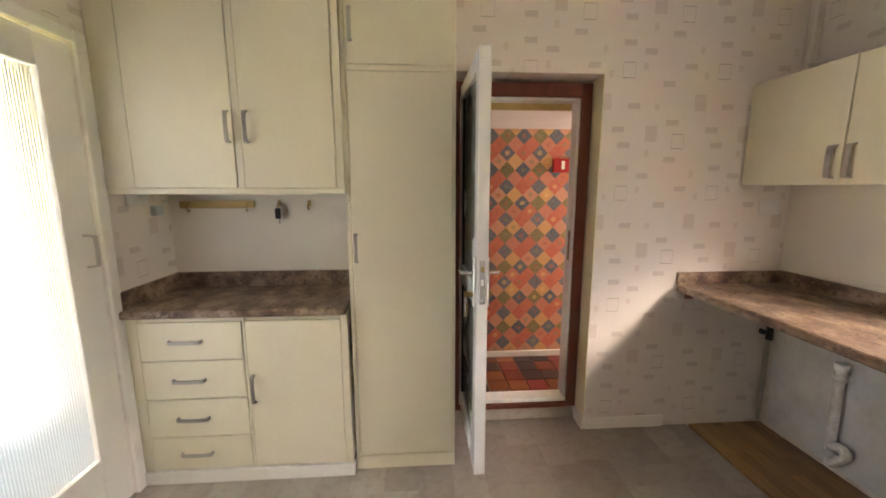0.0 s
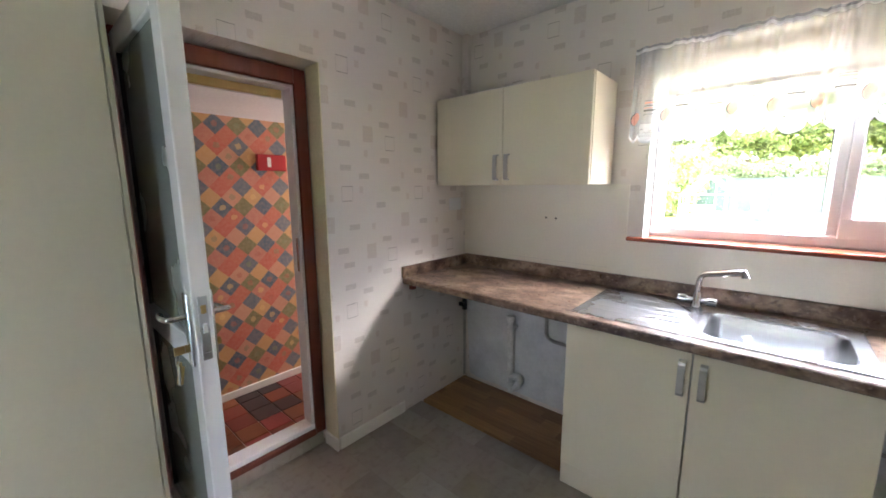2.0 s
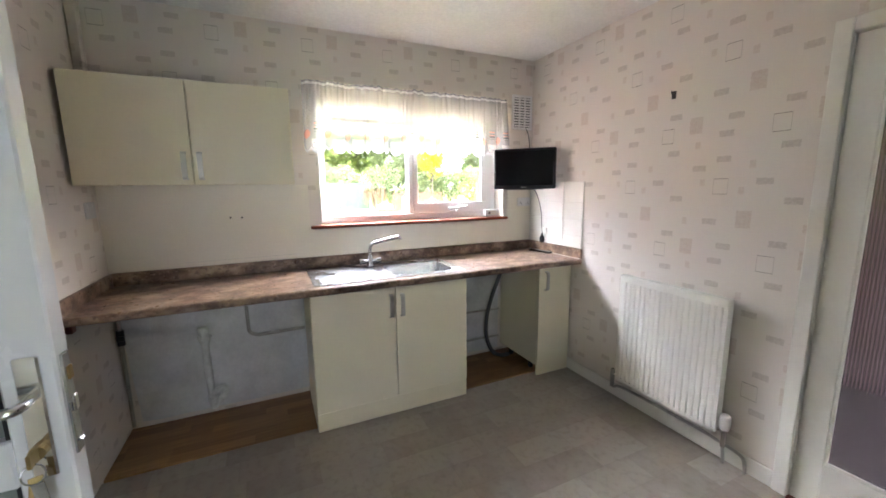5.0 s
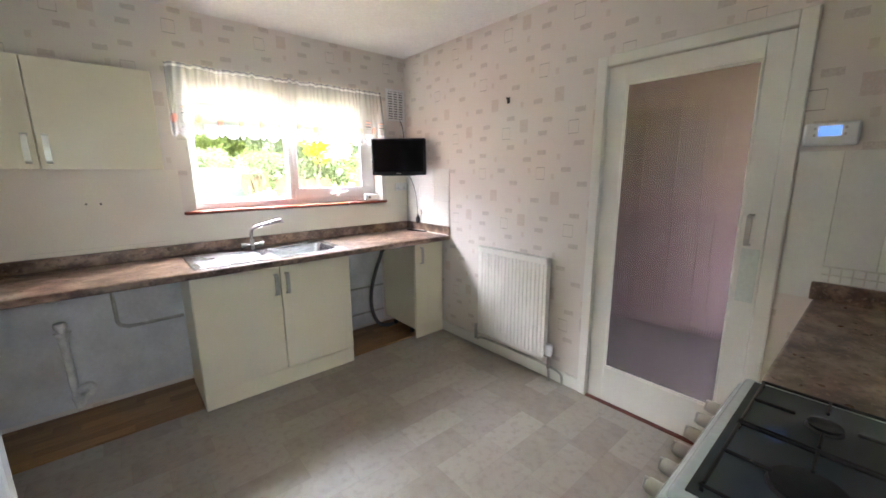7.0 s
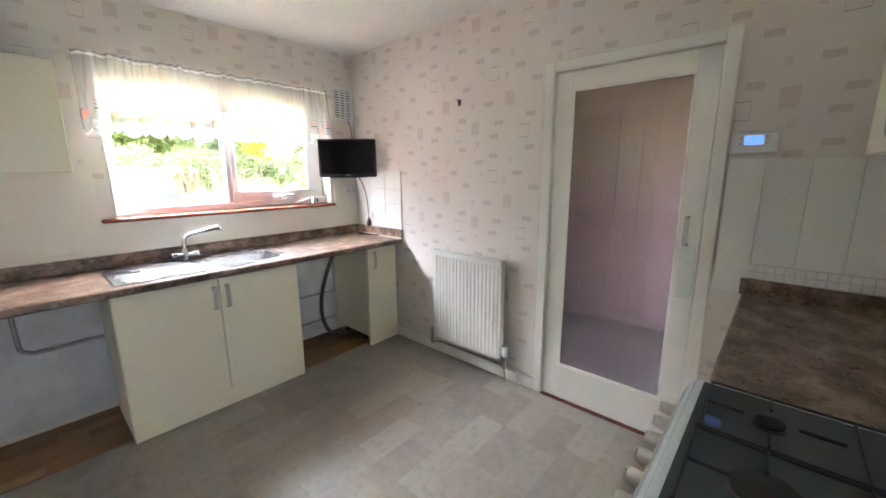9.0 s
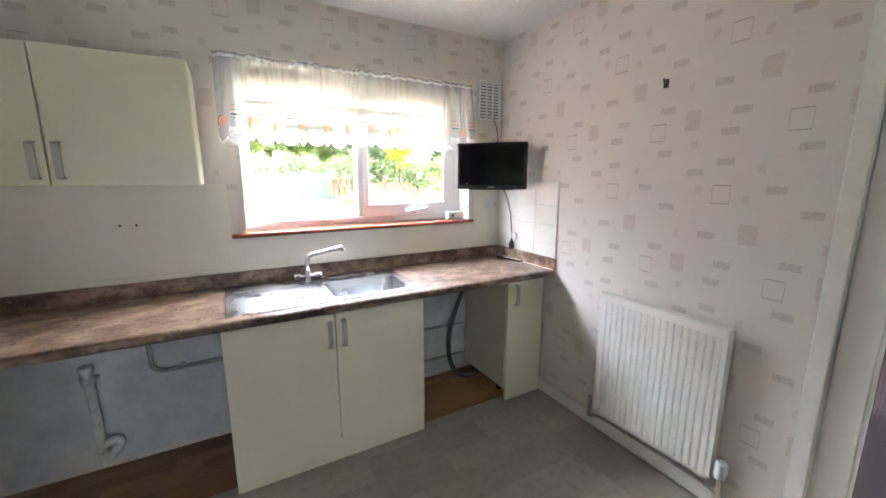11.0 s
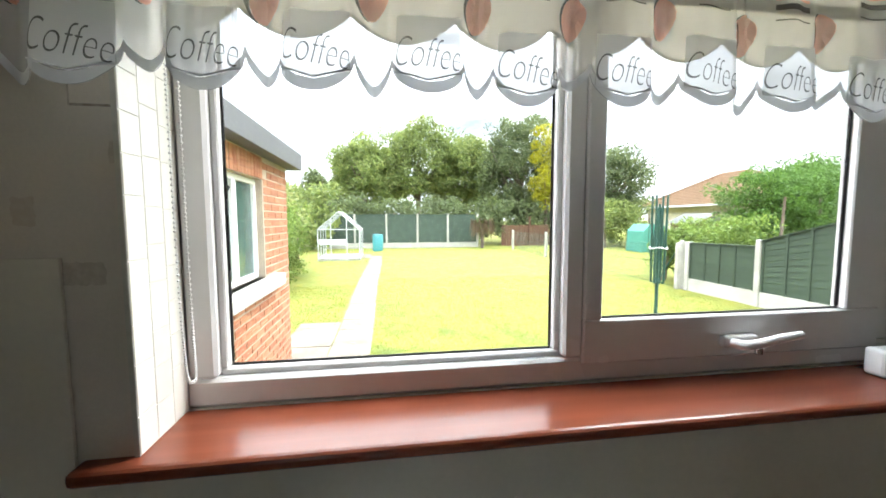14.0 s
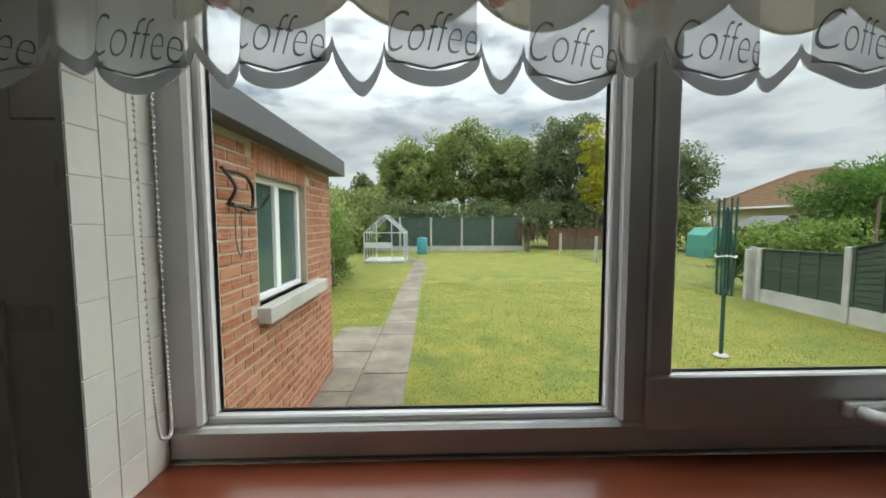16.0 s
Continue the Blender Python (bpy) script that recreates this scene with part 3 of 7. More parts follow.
def build_backrooms():
    """Plain rooms behind the doors, with unseen openings added to let in sky light."""
    # porch behind the north door
    y1 = 3.09
    structure("porch_wall", box(-0.9, 3.0, y1, y1 + 0.1, -0.1, 1.915), DIAMOND, "harlequin-papered porch wall in orange, green and blue", "wall")
    structure("porch_ceiling", box(-0.9, 3.0, NB + 0.16, y1 + 0.1, 1.915, 2.05), CEILING, "white porch ceiling", "ceiling")
    structure("porch_skirting", box(-0.9, 3.0, y1 - 0.016, y1, 0.0, 0.055, 0.004), WHITE_GLOSS, "white porch skirting board", "skirting")
    structure("porch_end", box(-1.0, -0.9, NB + 0.16, y1 + 0.1, -0.1, 2.05), PAINT_WALL, "plain white porch end wall", "wall")
    # out of view; open above this height so daylight enters the porch
    pe = box(3.0, 3.1, NB + 0.16, y1 + 0.1, -0.1, 0.75)
    structure("porch_end_wall", pe, PAINT_WALL, "low unseen porch wall, left open above for light", "wall")
    structure("porch_base", box(-0.9, 3.0, NB + 0.16, y1, -0.12, -0.012), GROUT, "grey mortar bed of the porch tiles", "floor")
    # hall behind the south door
    hm = material("mauve_hall_paint", (0.16, 0.110, 0.118), 0.7)
    hc = material("dark_hall_carpet", (0.022, 0.014, 0.015), 0.95)
    structure("hall_wall", box(-1.6, 1.4, SY - 1.75, SY - 1.65, -0.1, CZ), hm, "mauve hall wall behind the reeded glass", "wall")
    # out of view; the gap between the two boxes is added to light the hall
    hw = box(-1.7, -1.6, SY - 1.75, SY - 0.12, -0.1, 1.15)
    box(-1.7, -1.6, SY - 1.75, SY - 0.12, 1.75, CZ, bm=hw)
    structure("hall_end", hw, hm, "unseen mauve hall end wall with a gap added for light", "wall")
    structure("hall_far_end", box(1.4, 1.5, SY - 1.75, SY - 0.12, -0.1, CZ), hm, "mauve hall end wall", "wall")
    # added dark brown box, giving the reeds a dark area to bend
    structure("hall_dark_panel", box(0.45, 1.25, SY - 1.65, SY - 1.61, -0.004, 2.0, 0.004), material("dark_hall_brown", (0.075, 0.05, 0.045), 0.5), "dark panel added for the dark area behind the reeded glass", "door")
    structure("hall_floor", box(-1.6, 1.4, SY - 1.75, SY - 0.12, -0.12, -0.004), hc, "dark carpeted hall floor", "floor")
    structure("hall_ceiling", box(-1.7, 1.5, SY - 1.75, SY - 0.12, CZ, CZ + 0.1), CEILING, "white hall ceiling", "ceiling")
    # bright room behind the west door
    structure("room_floor", box(-4.2, WX - 0.12, 0.0, 2.7, -0.12, -0.004), material("grey_blue_carpet", (0.20, 0.27, 0.30), 0.95), "blue-grey carpet of the next room", "floor")
    structure("room_ceiling", box(-4.2, WX - 0.12, 0.0, 2.7, CZ, CZ + 0.1), CEILING, "white ceiling of the next room", "ceiling")
    rs = box(-4.2, WX - 0.12, -0.1, 0.0, -0.1, CZ)
    structure("room_wall_south", rs, PAINT_WALL, "plain wall of the next room", "wall")
    structure("room_wall_north", box(-4.2, WX - 0.12, 2.7, 2.8, -0.1, CZ), PAINT_WALL, "plain wall of the next room", "wall")
    rw = box(-4.3, -4.2, -0.1, 2.8, -0.1, 0.7)
    box(-4.3, -4.2, -0.1, 2.8, 2.05, CZ, bm=rw)
    structure("room_wall_west", rw, PAINT_WALL, "far wall of the next room with a wide window opening", "wall")


build_shell()
build_backrooms()

# ---------------- fittings of the kitchen ----------------
def pull(parent, m, length=0.14, width=0.020, out=0.028, mat=None):
    """A flat bow handle: the bar runs along local z and stands off along local x, at the pose m."""
    bm = bmesh.new()
    h = length / 2
    prof = [(0, -h), (out - 0.004, -h + 0.004), (out, -h + 0.014), (out + 0.002, 0), (out, h - 0.014), (out - 0.004, h - 0.004), (0, h)]
    inner = [(0, h - 0.007), (out - 0.010, h - 0.011), (out - 0.006, h - 0.020), (out - 0.004, 0), (out - 0.006, -h + 0.020), (out - 0.010, -h + 0.011), (0, -h + 0.007)]
    prism(prof + inner, -width / 2, width / 2, axis=1, bm=bm)
    moved(bm, m)
    return part("handle", bm, mat or NICKEL, parent, "brushed nickel bow handle")


FACE_W, FACE_S, FACE_E, FACE_N = 180, -90, 0, 90       # which way a front looks


def worktop_east():
    t = thing("worktop", "long mottled brown laminate worktop with a matching upstand", "worktop", (1.8, 0.6, 0.86))
    x0, x1 = 1.505, EX - 0.002
    def ring(xa, xb, ya, yb, z):
        return [(xa, ya, z), (xb, ya, z), (xb, yb, z), (xa, yb, z)]
    big, hole = (1.518, x1, SY + 0.002, NY - 0.002), (1.59, 2.015, 0.09, 0.99)
    part("top", loft([ring(*hole, 0.9), ring(*big, 0.9), ring(*big, 0.862), ring(*hole, 0.862), ring(*hole, 0.9)], False), LAMINATE, t)
    part("front_edge", box(x0, 1.5178, SY + 0.002, NY - 0.002, 0.862, 0.8995, 0.009, seg=3), LAMINATE, t)
    part("upstand", box(EX - 0.024, EX - 0.002, SY + 0.022, NY - 0.022, 0.9, 0.976, 0.003), LAMINATE, t)
    part("end_upstand", box(1.50, EX - 0.002, NY - 0.021, NY - 0.002, 0.9, 0.972, 0.003), LAMINATE, t)
    part("end_upstand", box(1.505, EX - 0.002, SY + 0.002, SY + 0.021, 0.9, 0.974, 0.003), LAMINATE, t)
    part("support_batten", box(1.56, 1.60, NY - 0.03, NY - 0.003, 0.815, 0.861, 0.003), MAHOGANY, t, "small dark wooden batten under the corner")
    part("sealant_bead", tube([(1.51, SY + 0.024, 0.902), (EX - 0.03, SY + 0.024, 0.902)], 0.003, 6), WHITE_GLOSS, t, "white sealant bead along the upstand")


def rounded_rect(x0, x1, y0, y1, r, per=6):
    out = []
    for cx, cy, a0 in ((x1 - r, y1 - r, 0), (x0 + r, y1 - r, 90), (x0 + r, y0 + r, 180), (x1 - r, y0 + r, 270)):
        for i in range(per + 1):
            a = radians(a0 + 90 * i / per)
            out.append((cx + r * math.cos(a), cy + r * math.sin(a)))
    return out


def loft(rings, cap_last=True, bm=None):
    """A skin over rings of equal count."""
    made = bmesh.new()
    vs = [[made.verts.new(p) for p in ring] for ring in rings]
    n = len(rings[0])
    for a, b in zip(vs, vs[1:]):
        for j in range(n):
            made.faces.new((a[j], a[(j + 1) % n], b[(j + 1) % n], b[j]))
    if cap_last:
        made.faces.new(vs[-1])
    bmesh.ops.recalc_face_normals(made, faces=made.faces[:])
    return merge(bm, made)


def sink_and_tap():
    t = thing("sink", "stainless steel inset sink with a grooved drainer", "sink", (1.8, 0.53, 0.9))
    z = 0.905
    # rim round the bowl
    inner = rounded_rect(1.612, 1.955, 0.112, 0.528, 0.055)
    outer = []
    cx, cy = 1.783, 0.32
    for x, y in inner:
        dx, dy = x - cx, y - cy
        s = min((1.572 - cx) / dx if dx < -1e-6 else ((2.035 - cx) / dx if dx > 1e-6 else 9), (0.068 - cy) / dy if dy < -1e-6 else ((0.552 - cy) / dy if dy > 1e-6 else 9))
        outer.append((cx + dx * s, cy + dy * s))
    bm = loft([[(x, y, z) for x, y in outer], [(x, y, z) for x, y in inner], [(x + (cx - x) * 0.012, y + (cy - y) * 0.012, z - 0.004) for x, y in inner]], False)
    part("rim", bm, STEEL, t)
    rings = []
    for k, zz in ((0.012, z - 0.004), (0.03, z - 0.02), (0.05, z - 0.10), (0.07, z - 0.145), (0.13, z - 0.165), (0.4, z - 0.170), (0.88, z - 0.173)):
        rings.append([(x + (cx - x) * k, y + (cy - y) * k, zz) for x, y in inner])
    part("bowl", loft(rings), STEEL, t, "deep brushed bowl", smooth=True)
    part("waste", lathe([(0.042, 0.0), (0.042, 0.003), (0.034, 0.004), (0.026, -0.001), (0.008, 0.000)], (cx, cy, z - 0.1725)), CHROME, t, "chrome waste ring")
    # drainer with grooves that run along y
    bm = bmesh.new()
    xs = [1.572 + (2.035 - 1.572) * i / 92 for i in range(93)]
    ys = [0.552 + (1.012 - 0.552) * i / 26 for i in range(27)]
    grid = []
    for x in xs:
        row = []
        for y in ys:
            g = 0.0
            for c in (1.68, 1.745, 1.81, 1.875):
                d = abs(x - c)
                if d < 0.012 and 0.585 < y < 0.955:
                    g = max(g, 0.0026 * math.cos(d / 0.012 * math.pi / 2) * min(1, (y - 0.585) / 0.02, (0.955 - y) / 0.02))
            tray = 0.003 if 1.61 < x < 1.955 and 0.56 < y < 0.975 else 0.0
            row.append(bm.verts.new((x, y, z - tray + g)))
        grid.append(row)
    for i in range(92):
        for j in range(26):
            bm.faces.new((grid[i][j], grid[i + 1][j], grid[i + 1][j + 1], grid[i][j + 1]))
    part("drainer", bm, STEEL, t, "ribbed drainer", smooth=True)
    bm = box(1.570, 2.037, 0.066, 0.069, 0.898, z)
    box(1.570, 2.037, 1.011, 1.014, 0.898, z, bm=bm)
    box(1.568, 1.572, 0.066, 1.014, 0.898, z, bm=bm)
    box(2.035, 2.039, 0.066, 1.014, 0.898, z, bm=bm)
    part("edge", bm, STEEL, t)
    tap = thing("mixer_tap", "chrome mixer tap with two grips and a swan spout", "tap", (1.985, 0.595, z))
    part("base", lathe([(0.026, 0), (0.026, 0.006), (0.021, 0.012), (0.019, 0.055), (0.016, 0.062), (0.014, 0.075)], (1.985, 0.595, z), 18), CHROME, tap, smooth=True)
    part("crossbar", tube([(1.985, 0.532, z + 0.034), (1.985, 0.658, z + 0.034)], 0.013, 14), CHROME, tap, smooth=True)
    for y0, y1 in ((0.52, 0.556), (0.634, 0.670)):
        bm = tube([(1.985, y0, z + 0.034), (1.985, y1, z + 0.034)], 0.019, 14)
        box(1.95, 1.99, y0 + 0.004, y1 - 0.004, z + 0.044, z + 0.054, 0.003, bm=bm)
        part("grip", bm, CHROME, tap, smooth=True)
    line = smooth_path([(1.985, 0.595, z + 0.07), (1.984, 0.594, z + 0.125), (1.972, 0.578, z + 0.158), (1.92, 0.52, z + 0.180), (1.86, 0.455, z + 0.203), (1.845, 0.44, z + 0.208)], 5)
    part("spout", tube(line, 0.0125, 12), CHROME, tap, smooth=True)
    part("nozzle", tube([(1.875, 0.47, z + 0.198), (1.836, 0.430, z + 0.211), (1.832, 0.426, z + 0.190)], 0.0145, 12), CHROME, tap, smooth=True)


def unit_door(parent, x0, x1, y0, y1, z0, z1, mat, label=""):
    return part("door", box(x0, x1, y0, y1, z0, z1, 0.0025), mat, parent, label)


def sink_unit():
    t = thing("sink_base_unit", "cream double-door sink base unit on a plinth", "cabinet", (1.8, 0.54, 0))
    part("side_panel", box(1.612, 2.08, 1.022, 1.04, 0.0, 0.86), CREAM_DOOR, t)
    part("side_panel", box(1.612, 2.08, 0.045, 0.063, 0.0, 0.86), CREAM_DOOR, t)
    part("bottom_panel", box(1.612, 2.08, 0.063, 1.022, 0.13, 0.148), CREAM_DOOR, t)
    part("front_rail", box(1.612, 1.63, 0.063, 1.022, 0.84, 0.86), CREAM_DOOR, t)
    part("plinth", box(1.60, 1.616, 0.046, 1.039, 0.002, 0.118, 0.002), CREAM_DOOR, t)
    for y0, y1, hy in ((0.545, 1.038, 0.572), (0.047, 0.540, 0.502)):
        d = unit_door(t, 1.593, 1.611, y0, y1, 0.122, 0.852, CREAM_DOOR)
        pull(d, pose(1.593, hy, 0.725, 0, 0, FACE_W), 0.145, 0.024)


def corner_unit():
    t = thing("narrow_base_unit", "narrow cream base unit with its side panel open to the floor", "cabinet", (1.8, -0.72, 0))
    part("side_panel", box(1.612, 2.10, -0.575, -0.557, 0.085, 0.86), CREAM_DOOR, t)
    part("side_panel", box(1.612, 2.10, SY + 0.016, SY + 0.034, 0.0, 0.86), CREAM_DOOR, t)
    part("bottom_panel", box(1.612, 2.10, SY + 0.034, -0.575, 0.13, 0.148), CREAM_DOOR, t)
    part("plinth", box(1.60, 1.616, SY + 0.018, -0.56, 0.002, 0.12, 0.002), CREAM_DOOR, t)
    part("foot", lathe([(0.02, 0.0), (0.02, 0.09), (0.03, 0.1)], (1.75, -0.62, 0.001), 10), BLACK, t, "black plastic foot")
    part("foot", lathe([(0.02, 0.0), (0.02, 0.09), (0.03, 0.1)], (2.02, -0.62, 0.001), 10), BLACK, t, "black plastic foot")
    d = unit_door(t, 1.593, 1.611, SY + 0.02, -0.558, 0.122, 0.852, CREAM_DOOR)
    pull(d, pose(1.593, -0.62, 0.745, 0, 0, FACE_W), 0.145, 0.024)


def wall_cupboard_east():
    t = thing("wall_cupboard", "cream double-door wall cupboard with nickel handles", "cabinet", (1.97, 1.55, 1.46))
    part("side_panel", box(1.833, EX - 0.004, 1.058, 1.076, 1.468, 1.992), CREAM_DOOR, t)
    part("side_panel", box(1.833, EX - 0.004, 2.034, 2.052, 1.468, 1.992), CREAM_DOOR, t)
    part("bottom_panel", box(1.833, EX - 0.004, 1.076, 2.034, 1.47, 1.488), CREAM_DOOR, t)
    part("top_panel", box(1.833, EX - 0.004, 1.076, 2.034, 1.972, 1.99), CREAM_DOOR, t)
    part("back_panel", box(EX - 0.014, EX - 0.006, 1.076, 2.034, 1.488, 1.972), CREAM_DOOR, t)
    for y0, y1, hy in ((1.555, 2.048, 1.588), (1.060, 1.551, 1.516)):
        d = unit_door(t, 1.813, 1.831, y0, y1, 1.466, 1.994, CREAM_DOOR)
        pull(d, pose(1.813, hy, 1.565, 0, 0, FACE_W), 0.145, 0.024)


def under_worktop():
    """Pipes left where machines stood."""
    w = thing("waste_pipe", "white plastic waste standpipe with a trap", "pipe", (2.09, 1.63, 0.03))
    part("standpipe", tube([(2.095, 1.64, 0.58), (2.095, 1.632, 0.16), (2.095, 1.625, 0.05)], 0.021, 14), PIPE, w, smooth=True)
    bm = lathe([(0.026, 0), (0.029, 0.004), (0.029, 0.03), (0.026, 0.034)], (2.095, 1.64, 0.56), 14)
    lathe([(0.026, 0), (0.029, 0.004), (0.029, 0.03), (0.026, 0.034)], (2.095, 1.64, 0.50), 14, bm=bm)
    part("collar", bm, PIPE, w, smooth=True)
    part("trap", tube(smooth_path([(2.095, 1.625, 0.16), (2.09, 1.60, 0.17), (2.085, 1.57, 0.18), (2.09, 1.555, 0.15), (2.095, 1.585, 0.10), (2.095, 1.62, 0.07)], 5), 0.022, 12), PIPE, w, smooth=True)
    part("nut", lathe([(0.027, 0), (0.03, 0.003), (0.03, 0.025), (0.027, 0.028)], (2.095, 1.626, 0.10), 8), PIPE, w)
    part("bracket", box(2.10, 2.131, 1.60, 1.68, 0.515, 0.53, 0.002), PIPE, w)
    c = thing("supply_pipe", "grey painted copper pipe on the bare plaster", "pipe", (2.11, 1.2, 0.48))
    part("run", tube(smooth_path([(2.115, 1.392, 0.855), (2.115, 1.39, 0.60), (2.115, 1.385, 0.52), (2.115, 1.345, 0.49), (2.115, 1.28, 0.487), (2.115, 1.044, 0.49)], 5), 0.011, 10), COPPER_GREY, c, smooth=True)
    part("clip", box(2.11, 2.131, 1.24, 1.262, 0.47, 0.508, 0.003), PIPE, c)
    k = thing("stopcock", "old black stopcock on a corner pipe", "valve", (2.10, 2.03, 0.55))
    part("pipe", tube([(2.112, 2.05, 0.03), (2.112, 2.05, 0.858)], 0.009, 10), COPPER_GREY, k, smooth=True)
    part("body", tube([(2.112, 2.05, 0.55), (2.112, 2.05, 0.64)], 0.019, 10), BLACK, k, smooth=True)
    part("spindle", tube([(2.112, 2.05, 0.60), (2.05, 2.03, 0.61)], 0.008, 8), BLACK, k)
    part("lever", box(2.035, 2.05, 2.012, 2.048, 0.595, 0.625, 0.004), BLACK, k)
    h = thing("drain_hose", "looped grey rubber drain hose beside the sink unit", "hose", (1.95, -0.4, 0.03))
    line = smooth_path([(1.93, -0.452, 0.855), (1.94, -0.44, 0.74), (1.95, -0.38, 0.58), (1.96, -0.335, 0.40), (1.97, -0.34, 0.22), (1.96, -0.39, 0.09), (1.95, -0.47, 0.045), (1.95, -0.545, 0.04)], 6)
    part("hose", tube(line, 0.016, 10), RUBBER, h, smooth=True)
    part("connector", tube([(1.93, -0.455, 0.80), (1.94, -0.446, 0.76)], 0.024, 10), BLACK, h, smooth=True)
    p = thing("low_pipe", "thin painted pipe clipped low on the plaster", "pipe", (2.12, -0.2, 0.36))
    part("run", tube([(2.12, 0.043, 0.40), (2.12, -0.55, 0.39)], 0.009, 8), COPPER_GREY, p, smooth=True)
    part("lower_run", tube([(2.12, 0.043, 0.15), (2.12, -0.55, 0.145)], 0.009, 8), COPPER_GREY, p, smooth=True)


def garden_window():
    y0, y1, z0, z1 = WIN
    w = thing("window_1", "white double-glazed window with one fixed pane and a casement", "window", (2.30, 0.14, z0), kind="structure")
    a, b = 2.268, 2.319
    fb = 0.052
    part("window_frame", box(a, b, y0, y1, z0 + 0.002, z0 + fb, 0.006), UPVC, w)
    part("window_frame", box(a, b, y0, y1, z1 - fb, z1 - 0.002, 0.006), UPVC, w)
    part("window_frame", box(a, b, y1 - fb, y1 - 0.002, z0 + fb, z1 - fb, 0.006), UPVC, w)
    part("window_frame", box(a, b, y0 + 0.002, y0 + 0.06, z0 + fb, z1 - fb, 0.006), UPVC, w)
    part("mullion", box(a - 0.002, b, 0.158, 0.20, z0 + fb, z1 - fb, 0.006), UPVC, w)

    def bead(name, ya, yb, za, zb, d, xa, xb, mat, label=""):
        """A rectangular frame of depth xa..xb; d is its member width, or (right, left, bottom, top)."""
        r, l, b0, t0 = d if isinstance(d, tuple) else (d, d, d, d)
        bm = box(xa, xb, ya, yb, za, za + b0, 0.003)
        box(xa, xb, ya, yb, zb - t0, zb, 0.003, bm=bm)
        box(xa, xb, ya, ya + r, za + b0, zb - t0, 0.003, bm=bm)
        box(xa, xb, yb - l, yb, za + b0, zb - t0, 0.003, bm=bm)
        return part(name, bm, mat, w, label)
    # fixed pane
    bead("glazing_bead", 0.198, 0.835, z0 + fb - 0.002, z1 - fb + 0.002, 0.014, 2.285, 2.315, UPVC)
    bead("gasket", 0.211, 0.822, z0 + fb + 0.011, z1 - fb - 0.011, 0.005, 2.299, 2.3065, BLACK, "black rubber gasket")
    pane = part("pane", box(2.305, 2.309, 0.212, 0.821, z0 + fb + 0.012, z1 - fb - 0.012), DIMMED_PANE, w)
    # no pane shadow, so the dimming tint spares the light coming in
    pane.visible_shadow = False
    # casement
    bead("casement", y0 + 0.055, 0.160, z0 + fb - 0.012, z1 - fb + 0.012, (0.092, 0.038, 0.088, 0.06), 2.262, 2.294, UPVC, "white opening casement")
    bead("gasket", y0 + 0.146, 0.123, z0 + fb + 0.075, z1 - fb - 0.047, 0.005, 2.276, 2.2835, BLACK, "black rubber gasket")
    pane = part("pane", box(2.282, 2.286, y0 + 0.147, 0.122, z0 + fb + 0.076, z1 - fb - 0.048), DIMMED_PANE, w)
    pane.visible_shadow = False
    h = thing("window_handle", "white lever handle on the casement", "handle", (2.26, -0.175, 1.26))
    part("plate", box(2.245, 2.262, -0.220, -0.140, 1.252, 1.278, 0.006, seg=2), UPVC, h)
    part("lever", tube(smooth_path([(2.245, -0.160, 1.264), (2.222, -0.165, 1.266), (2.215, -0.195, 1.272), (2.216, -0.245, 1.280), (2.220, -0.290, 1.282)], 4), 0.0105, 10, taper=0.7), UPVC, h, smooth=True)
    part("lock", lathe([(0.007, 0), (0.007, 0.012), (0.005, 0.014)], (2.225, -0.197, 1.246), 10), STEEL, h)
    structure("window_sill", box(2.108, 2.272, y0 - 0.032, y1 + 0.072, z0 - 0.022, z0 + 0.001, 0.009, seg=3), SILL_WOOD, "varnished red-brown wooden window sill", "sill")
    # plain plastered reveals, head and the tiled one
    bm = box(EX - 0.002, 2.268, y0 - 0.004, y0 + 0.004, z0 + 0.001, z1)
    box(EX - 0.002, 2.268, y0 + 0.004, y1 - 0.004, z1 - 0.004, z1 + 0.004, bm=bm)
    structure("window_reveal", bm, PAINT_WALL, "white painted window reveal", "reveal")
    rev = structure("tiled_reveal", box(EX - 0.003, 2.268, y1 - 0.004, y1 + 0.003, z0 + 0.001, z1 - 0.004), GROUT_PALE, "cream tiled window reveal", "reveal")
    rng = random.Random(4)
    cols = [(2.138, 2.1788), (2.1802, 2.2228), (2.2242, 2.266)]
    for ci, (a0, a1) in enumerate(cols):
        z = z0 + 0.003 - (0.02 if ci == 1 else 0.0)
        while z < z1 - 0.02:
            hgt = rng.choice((0.055, 0.055, 0.072, 0.088))
            za, zb = max(z, z0 + 0.003), min(z + hgt - 0.0015, z1 - 0.008)
            if zb - za > 0.012:
                part("tile", box(a0, a1, y1 - 0.0052, y1 - 0.0035, za, zb, 0.0005), TILE_WHITE, rev)
            z += hgt


